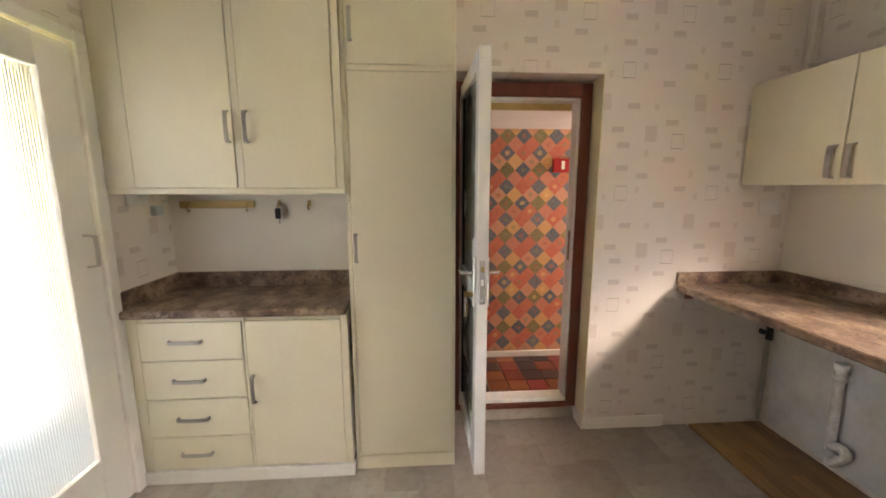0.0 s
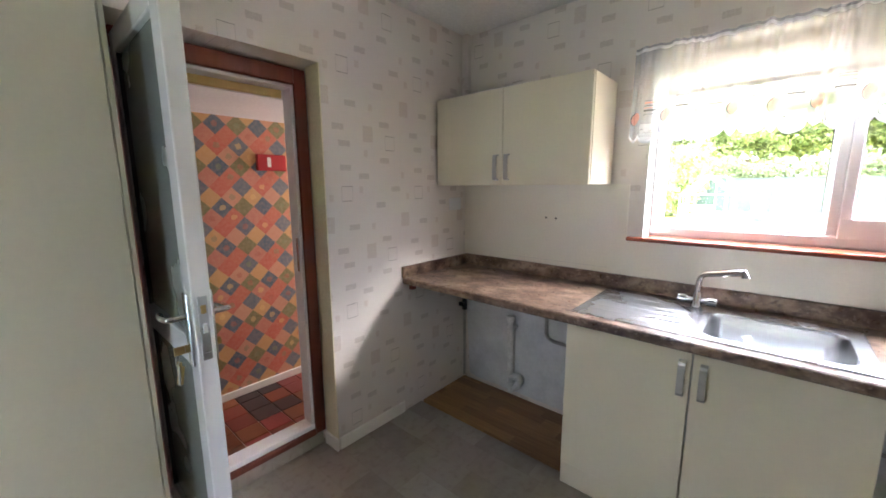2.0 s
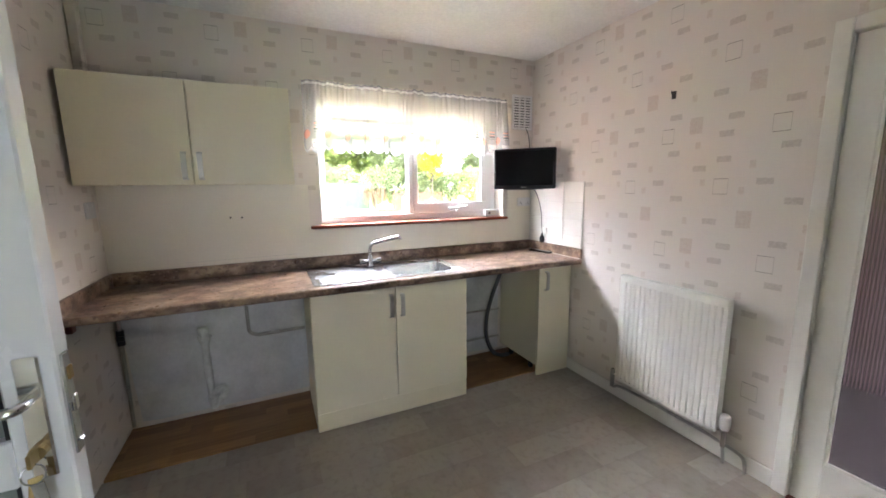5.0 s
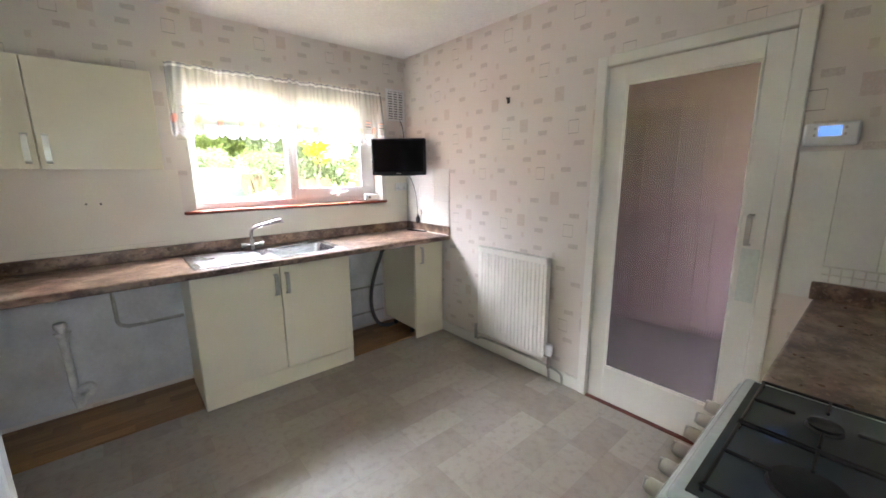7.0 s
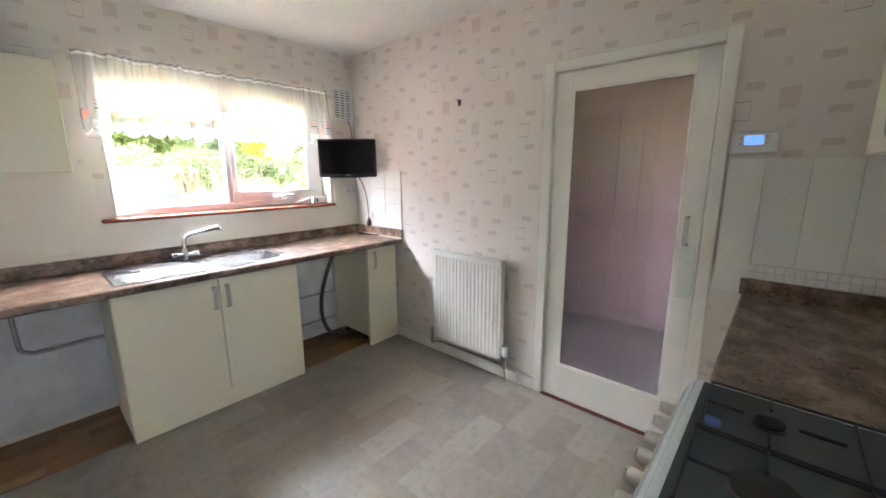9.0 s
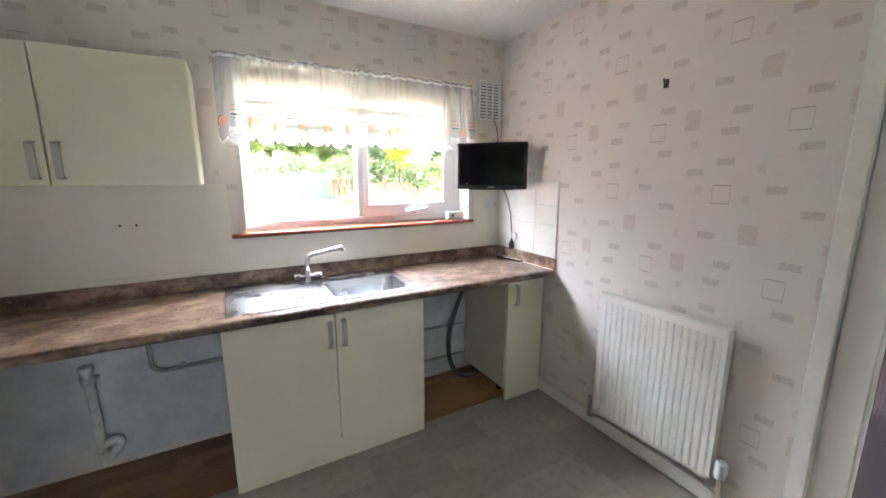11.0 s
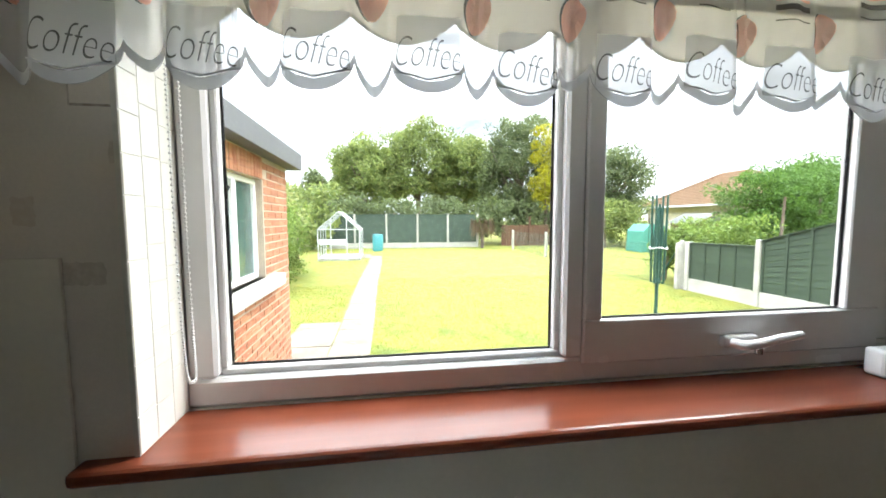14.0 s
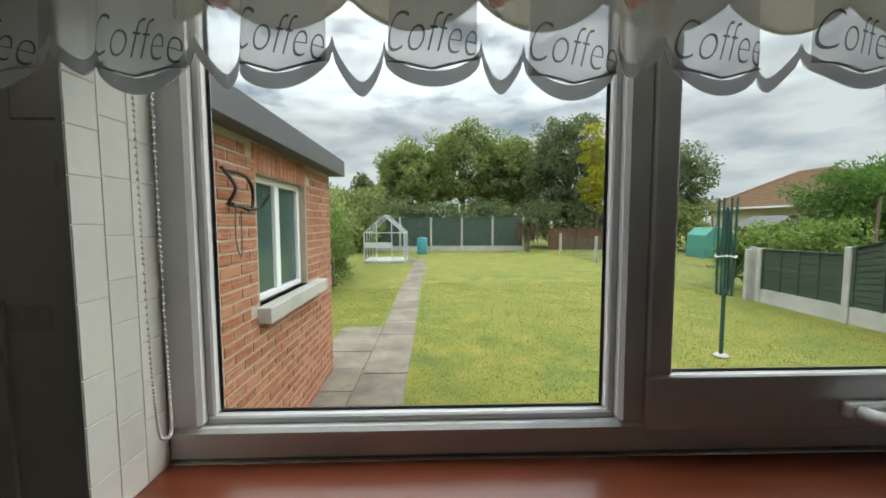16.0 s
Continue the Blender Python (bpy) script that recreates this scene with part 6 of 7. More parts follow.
def west_side():
    w = thing("worktop_west", "mottled brown worktop beside the cooker", "worktop", (-1.07, -0.38, 0.86))
    part("top", box(WX + 0.002, -0.785, SY + 0.002, 0.112, 0.862, 0.9, 0.010, seg=3), LAMINATE, w)
    part("upstand", box(WX + 0.022, -0.775, SY + 0.002, SY + 0.021, 0.9, 0.975, 0.003), LAMINATE, w)
    part("back_upstand", box(WX + 0.002, WX + 0.021, SY + 0.002, 0.112, 0.9, 0.975, 0.003), LAMINATE, w)
    c = thing("base_unit_west", "cream base unit under the short worktop", "cabinet", (-1.08, -0.38, 0))
    part("carcass", box(WX + 0.01, -0.835, SY + 0.03, 0.110, 0.12, 0.860), CREAM_DOOR, c)
    part("plinth", box(WX + 0.05, -0.87, SY + 0.03, 0.110, 0.001, 0.119), CREAM_DOOR, c)
    for y0, y1, hy in ((SY + 0.032, -0.388, -0.43), (-0.384, 0.108, -0.34)):
        d = unit_door(c, -0.834, -0.816, y0, y1, 0.125, 0.854, CREAM_DOOR)
        pull(d, pose(-0.816, hy, 0.74, 0, 0, FACE_E), 0.145, 0.024)
    k = thing("wall_cupboard_west", "cream wall cupboard with a nickel handle", "cabinet", (-1.2, -0.2, 1.5))
    y0, y1, z0, z1 = -0.66, 0.30, 1.500, 2.08
    part("carcass", box(WX + 0.002, -1.080, y0, y1, z0, z1), CREAM_DOOR, k)
    d = unit_door(k, -1.079, -1.061, y0 + 0.001, -0.184, z0 + 0.001, z1 - 0.001, CREAM_DOOR)
    d = unit_door(k, -1.079, -1.061, -0.180, y1 - 0.001, z0 + 0.001, z1 - 0.001, CREAM_DOOR)
    pull(d, pose(-1.061, -0.12, 1.590, 0, 0, FACE_E), 0.125, 0.018, 0.030)


def wall_tiles():
    """Painted tiles above the worktops; every tile a piece of its own."""
    e = structure("splashback_east", box(EX - 0.006, EX - 0.001, SY + 0.002, NY - 0.002, 0.976, 1.167), PAINT_WALL, "smooth painted splashback above the sink", "splashback")
    part("upper_panel", box(EX - 0.006, EX - 0.001, WIN[1] + 0.074, NY - 0.002, 1.167, 1.468), PAINT_WALL, e)
    part("upper_panel", box(EX - 0.006, EX - 0.001, SY + 0.002, WIN[0] - 0.034, 1.167, 1.468), PAINT_WALL, e)
    line = tube([(EX - 0.006, 1.05, 1.006), (EX - 0.006, 1.7, 1.004)], 0.0015, 5)
    part("seam", line, GROUT, e)
    s = structure("tile_panel_south", box(1.512, EX - 0.007, SY + 0.001, SY + 0.004, 0.976, 1.470), GROUT, "white painted tile panel behind the television", "tiles")
    zs = [0.978, 1.066, 1.190, 1.316, 1.470]
    for za, zb in zip(zs, zs[1:]):
        for i in range(3):
            a = 1.514 + i * 0.2085
            part("tile", box(a, a + 0.2065, SY + 0.004, SY + 0.008, za + 0.001, zb - 0.001, 0.001), TILE_WHITE, s)
    w = structure("tile_panel_corner", box(WX + 0.001, -0.668, SY + 0.001, SY + 0.004, 0.976, 1.505), GROUT, "tall cream tiles and a mosaic strip beside the hall door", "tiles")
    edges = [-0.670, -0.800, -0.945, -1.090, -1.235, WX + 0.003]
    for a, b in zip(edges, edges[1:]):
        z0 = 1.046 if a < -0.78 else 0.90
        part("tile", box(b + 0.001, a - 0.001, SY + 0.004, SY + 0.009, z0, 1.503, 0.0012), TILE_WHITE, w)
    me = mesh_from("mosaic_tile", box(-0.0148, 0.0148, -0.002, 0.003, -0.0148, 0.0148, 0.0015))
    me.materials.append(TILE_WHITE)
    for i in range(17):
        for j in range(2):
            ob = new("mosaic_tile", me)
            ob.parent = w
            ob.matrix_basis = pose(-0.806 - 0.0325 * i, SY + 0.006, 0.994 + 0.0325 * j)


worktop_east()
sink_and_tap()
sink_unit()
corner_unit()
wall_cupboard_east()
under_worktop()
garden_window()
blind_and_curtain()
television()
small_fittings()
radiator()
hall_door()
west_door()
porch_door()
cream_cupboards()
cooker()
west_side()

# ---------------- garden materials ----------------
def grass_material():
    m, k = blank("lawn", 0.9)
    out, pos = k.position()
    wide, mid, fine = k.noise(pos, 0.35, 4), k.noise(pos, 2.4, 6), k.noise(pos, 45.0, 4)
    col = k.ramp(mid, [(0.28, (0.077, 0.112, 0.011)), (0.45, (0.138, 0.160, 0.016)), (0.58, (0.212, 0.197, 0.023)), (0.72, (0.271, 0.227, 0.043))])
    col = k.mix(k.range(wide, 0.35, 0.65, 0.0, 0.6), col, (0.184, 0.179, 0.021))
    col = k.mix(k.range(fine, 0.35, 0.62, 0.0, 0.4), col, (0.065, 0.084, 0.006))
    spots = k.node("ShaderNodeTexVoronoi")
    spots.inputs["Scale"].default_value = 5.5
    k.put(pos, spots.inputs["Vector"])
    dots = k.math("MULTIPLY", k.math("LESS_THAN", spots.outputs["Distance"], 0.10), k.range(k.noise(pos, 0.5, 3), 0.45, 0.6, 0.0, 1.0))
    col = k.mix(dots, col, (0.304, 0.267, 0.078))
    k.put(col, k.bsdf.inputs["Base Color"])
    k.bump(k.noise(pos, 70.0, 4), 0.8, 0.03)
    return m


def leaf_material(name, dark, light, glow=0.5):
    """Leaves that differ one by one and let some light through."""
    m, k = blank(name, 0.55)
    geo = k.node("ShaderNodeNewGeometry")
    out, pos = k.position()
    col = k.mix(geo.outputs["Random Per Island"], dark, light)
    col = k.mix(k.range(k.noise(pos, 0.6, 3), 0.35, 0.65, 0.0, 0.35), col, tuple(c * 0.75 for c in dark))
    k.put(col, k.bsdf.inputs["Base Color"])
    nt = m.node_tree
    o = [x for x in nt.nodes if x.type == "OUTPUT_MATERIAL"][0]
    tra, mixed = nt.nodes.new("ShaderNodeBsdfTranslucent"), nt.nodes.new("ShaderNodeMixShader")
    mixed.inputs[0].default_value = glow
    nt.links.new(col, tra.inputs["Color"])
    nt.links.new(k.bsdf.outputs[0], mixed.inputs[1])
    nt.links.new(tra.outputs[0], mixed.inputs[2])
    nt.links.new(mixed.outputs[0], o.inputs["Surface"])
    return m


def brick_material(name, base, other):
    m, k = blank(name, 0.85)
    out, pos = k.position()
    info = k.node("ShaderNodeObjectInfo")
    geo = k.node("ShaderNodeNewGeometry")
    pick = k.math("FRACT", k.math("ADD", info.outputs["Random"], geo.outputs["Random Per Island"]))
    col = k.mix(k.range(pick, 0.0, 1.0, 0.0, 1.0), base, other)
    mp = k.node("ShaderNodeMapping")
    mp.inputs["Scale"].default_value = (3.0, 3.0, 90.0)
    k.put(pos, mp.inputs["Vector"])
    lines = k.noise(mp.outputs["Vector"], 1.0, 3)
    col = k.mix(k.range(lines, 0.47, 0.57, 0.0, 0.6), col, tuple(c * 0.55 for c in base))
    col = k.mix(k.range(k.noise(pos, 22.0, 5), 0.5, 0.75, 0.0, 0.4), col, (0.42, 0.30, 0.22))
    k.put(col, k.bsdf.inputs["Base Color"])
    k.bump(lines, 0.5, 0.006)
    return m


GRASS = grass_material()
BRICK = brick_material("rustic_red_brick", (0.288, 0.097, 0.045), (0.403, 0.180, 0.097))
MORTAR = material("weathered_mortar", (0.375, 0.315, 0.247), 0.95, grain=0.12, stain=0.15, bump=0.3)
SLAB = material("grey_paving_slab", (0.152, 0.127, 0.096), 0.9, grain=0.2, stain=0.34, stain_scale=3.2, bump=0.4, random_value=0.16)
CONCRETE = material("pale_concrete", (0.375, 0.360, 0.323), 0.9, grain=0.1, stain=0.15, bump=0.3)
FASCIA = material("dark_grey_fascia", (0.085, 0.085, 0.09), 0.6, stain=0.15)
FELT = material("roof_felt", (0.10, 0.10, 0.10), 0.9)
FENCE_GREEN = material("dark_green_fence_stain", (0.036, 0.054, 0.034), 0.85, grain=0.25, stain=0.25, stretch=(1, 1, 8), random_value=0.12)
FENCE_FAR = material("green_panel_fence", (0.045, 0.066, 0.050), 0.85, stain=0.2)
BARREL = material("blue_water_butt", (0.06, 0.24, 0.27), 0.45)
AIRER = material("dark_green_metal", (0.018, 0.060, 0.045), 0.45)
ALU = material("white_greenhouse_frame", (0.496, 0.512, 0.512), 0.4)
GARAGE_GLASS = material("dim_garage_glass", (0.05, 0.09, 0.08), 0.08, bump=0.0)
BARK = material("grey_bark", (0.13, 0.10, 0.075), 0.95, grain=0.3, bump=0.5)
ROOF_TILE = wood("brown_roof_tiles", (0.235, 0.145, 0.085), 1, 0.9, 0.6, 0.7)
RENDER_WALL = material("cream_render", (0.450, 0.413, 0.338), 0.9)
SHED_WOOD = wood("brown_shed_boards", (0.11, 0.050, 0.028), 0, 0.7)
LEAF_MID = leaf_material("mid_green_leaves", (0.095, 0.142, 0.034), (0.34, 0.385, 0.115))
LEAF_DARK = leaf_material("grey_green_leaves", (0.076, 0.106, 0.041), (0.205, 0.241, 0.101))
LEAF_YELLOW = leaf_material("golden_leaves", (0.277, 0.277, 0.010), (0.475, 0.436, 0.023), 0.45)
LEAF_HEDGE = leaf_material("conifer_leaves", (0.049, 0.109, 0.019), (0.152, 0.264, 0.045))
LEAF_PALE = leaf_material("pale_shrub_leaves", (0.11, 0.15, 0.04), (0.40, 0.41, 0.16))
LEAF_BUSH = leaf_material("bush_leaves", (0.083, 0.142, 0.026), (0.264, 0.343, 0.073))
DEAD_LEAF = leaf_material("dead_straw_leaves", (0.110, 0.066, 0.033), (0.231, 0.165, 0.099))


# ---------------- plants ----------------
def leaf_cloud(name, clumps, per, size, mat, parent, seed, spread=1.0, label="", flat=0.0):
    """Many small leaves in clumps (x, y, z, radius): two triangles each, turned every way."""
    rng = np.random.default_rng(seed)
    cl = np.array(clumps, float)
    n = len(cl) * per
    centre = np.repeat(cl[:, :3], per, 0)
    radius = np.repeat(cl[:, 3], per)
    d = rng.normal(size=(n, 3))
    d /= np.linalg.norm(d, axis=1, keepdims=True)
    r = radius * rng.uniform(0.25, 1.0, n) ** 0.5 * spread
    c = centre + d * r[:, None] * np.array([1, 1, 0.8])
    u = rng.normal(size=(n, 3))
    u[:, 2] *= 1.0 - flat
    u /= np.linalg.norm(u, axis=1, keepdims=True)
    v = np.cross(u, rng.normal(size=(n, 3)))
    v /= np.linalg.norm(v, axis=1, keepdims=True)
    s = size * rng.uniform(0.6, 1.3, n)[:, None]
    quad = np.stack([c - u * s, c - v * s * 0.45, c + u * s, c + v * s * 0.45], 1).reshape(-1, 3)
    me = bpy.data.meshes.new(name)
    me.from_pydata(quad.tolist(), [], np.arange(n * 4).reshape(-1, 4).tolist())
    me.materials.append(mat)
    ob = new(name, me)
    ob.parent = parent
    ob.matrix_parent_inverse = resting(parent).inverted()
    if label:
        tagged(ob, label)
    return ob


def clump_shape(centre, radii, count, size, seed, low=-0.6):
    """Clump middles spread through an uneven ellipsoid, most of them near its skin."""
    rng = random.Random(seed)
    out = []
    while len(out) < count:
        v = Vector((rng.gauss(0, 1), rng.gauss(0, 1), rng.gauss(0, 1))).normalized()
        if v.z < low:
            continue
        bulge = 0.80 + 0.35 * noise.noise(v * 1.9 + Vector((seed, 0, 0)))
        k = bulge * rng.uniform(0.45, 1.0) ** 0.6
        p = Vector((centre[0] + v.x * radii[0] * k, centre[1] + v.y * radii[1] * k, centre[2] + v.z * radii[2] * k))
        out.append((*p, size * rng.uniform(0.6, 1.25)))
    return out


def tree(name, label, place, height, radii, leaf, count, per, leaf_size, clump, seed, trunk=0.22, low=-0.6, category="tree", lean=0.0):
    x, y = place
    z0 = GROUND
    t = thing(name, label, category, (x, y, z0))
    rng = random.Random(seed)
    cz = height - radii[2]
    bm = tube(smooth_path([(x, y, z0 - 0.05), (x + 0.1, y + lean * 0.3, z0 + cz * 0.4), (x, y + lean, z0 + cz)], 5), trunk, 9, taper=0.5)
    for i in range(9):
        a = rng.uniform(0, 2 * math.pi)
        h = rng.uniform(0.35, 0.9) * cz
        reach = rng.uniform(0.5, 0.85)
        tube(smooth_path([(x, y + lean * h / cz, z0 + h), (x + math.cos(a) * radii[0] * reach * 0.5, y + lean + math.sin(a) * radii[1] * reach * 0.5, z0 + h + radii[2] * 0.35), (x + math.cos(a) * radii[0] * reach, y + lean + math.sin(a) * radii[1] * reach, z0 + cz + radii[2] * rng.uniform(-0.3, 0.6))], 4), trunk * 0.4, 6, taper=0.3, bm=bm)
    part("trunk", bm, BARK, t, smooth=True)
    leaf_cloud("crown", clump_shape((x, y + lean, z0 + cz), radii, count, clump, seed, low), per, leaf_size, leaf, t, seed)
    return t


def hedge_block(name, label, boxes, leaf, count, per, size, clump, seed):
    """A clipped or loose mass of foliage over a frame of stems."""
    rng = random.Random(seed)
    x0, x1, y0, y1, z0, z1 = boxes
    t = thing(name, label, "hedge", ((x0 + x1) / 2, (y0 + y1) / 2, GROUND))
    bm = bmesh.new()
    for i in range(6):
        x, y = rng.uniform(x0, x1), rng.uniform(y0, y1)
        tube([(x, y, GROUND - 0.05), (x + rng.uniform(-0.2, 0.2), y, z0 + (z1 - z0) * 0.7)], 0.07, 6, bm=bm, taper=0.5)
    part("stems", bm, BARK, t)
    cl = []
    for i in range(count):
        x, y, z = rng.uniform(x0, x1), rng.uniform(y0, y1), z0 + (z1 - z0) * rng.uniform(0, 1) ** 0.8
        z += 0.35 * noise.noise((x * 0.5, y * 0.5, 1.7)) * (z - z0) / (z1 - z0)
        cl.append((x, y, z, clump * rng.uniform(0.6, 1.3)))
    leaf_cloud("foliage", cl, per, size, leaf, t, seed)
    return t


def plants():
    tree("broadleaf_tree", "broad mid-green tree behind the garden fence", (31.0, 2.2), 8.4, (3.0, 3.0, 3.4), LEAF_MID, 170, 105, 0.13, 0.75, 11, 0.26, -0.75)
    tree("broadleaf_tree", "tall rounded green tree behind the garden fence", (32.5, -2.0), 10.0, (3.2, 3.9, 4.0), LEAF_MID, 220, 105, 0.13, 0.8, 12, 0.3, -0.8)
    tree("broadleaf_tree", "wide green tree with open limbs behind the fence", (33.0, -6.0), 9.6, (3.2, 3.4, 4.2), LEAF_MID, 190, 105, 0.13, 0.8, 13, 0.28, -0.85)
    tree("silver_tree", "dense grey-green tree overhanging the lawn corner", (28.5, -9.2), 10.2, (3.0, 3.2, 4.7), LEAF_DARK, 230, 130, 0.095, 0.7, 14, 0.28, -0.9)
    tree("golden_tree", "slender golden-yellow tree in the lawn corner", (25.5, -9.9), 8.2, (1.0, 1.3, 3.4), LEAF_YELLOW, 60, 110, 0.09, 0.5, 15, 0.14, -0.95)
    tree("poplar", "narrow dark poplar far behind the fence", (58.0, 10.6), 9.6, (1.5, 1.5, 4.4), LEAF_DARK, 80, 40, 0.30, 0.8, 16, 0.25)
    tree("far_tree", "distant green tree over the hedge", (52.0, 14.0), 6.5, (3.0, 4.0, 2.8), LEAF_MID, 70, 40, 0.30, 0.9, 17, 0.25)
    tree("ash_tree", "pale green tree beyond the wire fence", (26.0, -15.0), 7.4, (2.6, 2.6, 3.4), LEAF_DARK, 130, 110, 0.11, 0.7, 18, 0.2, -0.9)
    tree("garden_tree", "leafy tree rising behind the conifer hedge", (20.0, -23.0), 5.6, (2.4, 2.6, 2.6), LEAF_HEDGE, 110, 110, 0.10, 0.7, 19, 0.2)
    hedge_block("fence_hedge", "loose dark undergrowth behind the fence", (25.2, 27.5, -13.0, 6.0, 0.2, 2.7), LEAF_DARK, 260, 80, 0.11, 0.62, 21)
    hedge_block("fence_shrubs", "green shrubs along the fence beside the greenhouse", (22.0, 25.0, 3.4, 9.0, 0.0, 3.4), LEAF_MID, 120, 50, 0.13, 0.55, 22)
    hedge_block("side_shrub", "pale variegated shrub beside the brick garage", (10.2, 13.5, 3.0, 4.4, 0.0, 1.75), LEAF_BUSH, 150, 110, 0.05, 0.32, 23)
    hedge_block("pale_shrub", "pale flowering shrub behind the brick garage", (13.0, 16.5, 3.6, 5.2, 0.4, 2.7), LEAF_PALE, 90, 60, 0.085, 0.42, 24)
    hedge_block("conifer_hedge", "tall clipped bright-green conifer hedge", (12.6, 15.4, -20.0, -12.4, 0.3, 3.1), LEAF_HEDGE, 360, 150, 0.06, 0.42, 25)
    hedge_block("round_bush", "rounded green bush behind the side fence", (9.6, 11.4, -8.6, -7.0, 0.2, 1.45), LEAF_BUSH, 90, 140, 0.05, 0.34, 26)
    hedge_block("corner_shrub", "leafy shrub beyond the wire fence", (22.0, 24.5, -15.5, -11.5, 0.0, 2.6), LEAF_MID, 90, 90, 0.09, 0.5, 27)
    hedge_block("far_woodland", "distant line of trees on the skyline", (70.0, 78.0, -75.0, 30.0, 0.0, 5.0), LEAF_DARK, 260, 30, 0.6, 1.7, 28)
    # cordyline with a skirt of dead leaves
    c = thing("cordyline", "cordyline palm with hanging dead leaves by the fence", "palm", (23.3, -5.0, GROUND))
    part("stem", tube([(23.3, -5.0, GROUND - 0.05), (23.3, -5.0, 1.3)], 0.10, 8), BARK, c)
    for nm, mat, n, up in (("dead_skirt", DEAD_LEAF, 150, -1), ("spikes", LEAF_DARK, 90, 1)):
        rng = random.Random(31 + up)
        bm = bmesh.new()
        for i in range(n):
            a, k = rng.uniform(0, 2 * math.pi), rng.uniform(0.4, 1.0)
            p0 = Vector((23.3, -5.0 + rng.choice((-0.35, 0.35)), 1.15 + rng.uniform(-0.2, 0.35)))
            d = Vector((math.cos(a), math.sin(a), 0))
            p1 = p0 + d * 0.35 * k + Vector((0, 0, 0.1 if up < 0 else 0.4 * k))
            p2 = p0 + d * (0.55 if up < 0 else 0.8) * k + Vector((0, 0, -0.95 * k if up < 0 else 0.45 * k))
            s = d.cross(Vector((0, 0, 1))) * 0.028
            v = [bm.verts.new(q) for q in (p0 - s, p0 + s, p1 + s, p1 - s, p2)]
            bm.faces.new((v[0], v[1], v[2], v[3]))
            bm.faces.new((v[3], v[2], v[4]))
        part(nm, bm, mat, c)


def lawn_blades():
    """Short grass that stands near the house."""
    rng = np.random.default_rng(5)
    n = 70000
    x = 3.4 + 9.0 * rng.random(n) ** 1.6
    y = rng.uniform(-6.2, 0.76, n)
    side = rng.random(n) < 0.12
    y[side] = rng.uniform(1.36, 2.9, side.sum())
    x[side] = rng.uniform(7.4, 11.5, side.sum())
    keep = ~((x < 5.95) & (y < -2.9))
    x, y = x[keep], y[keep]
    n = len(x)
    a = rng.uniform(0, 2 * math.pi, n)
    h = rng.uniform(0.012, 0.034, n)
    w = 0.003 + 0.003 * rng.random(n)
    z = np.full(n, GROUND)
    base = np.stack([x, y, z - 0.004], 1)
    s = np.stack([np.cos(a) * w, np.sin(a) * w, 0 * a], 1)
    tip = base + np.stack([rng.normal(0, 0.014, n), rng.normal(0, 0.014, n), h], 1)
    tri = np.stack([base - s, base + s, tip], 1).reshape(-1, 3)
    me = bpy.data.meshes.new("grass_blades")
    me.from_pydata(tri.tolist(), [], np.arange(n * 3).reshape(-1, 3).tolist())
    me.materials.append(leaf_material("grass_blade", (0.128, 0.175, 0.014), (0.268, 0.273, 0.031)))
    tagged(new("grass", me), "short yellow-green lawn grass", "grass", kind="stuff")


def ground():
    bm = bmesh.new()
    bmesh.ops.create_grid(bm, x_segments=40, y_segments=40, size=450)
    for v in bm.verts:
        v.co.z = GROUND
    structure("ground", bm, GRASS, "mown lawn and ground reaching the horizon", "ground")


# ---------------- garden buildings ----------------
GY = 1.665


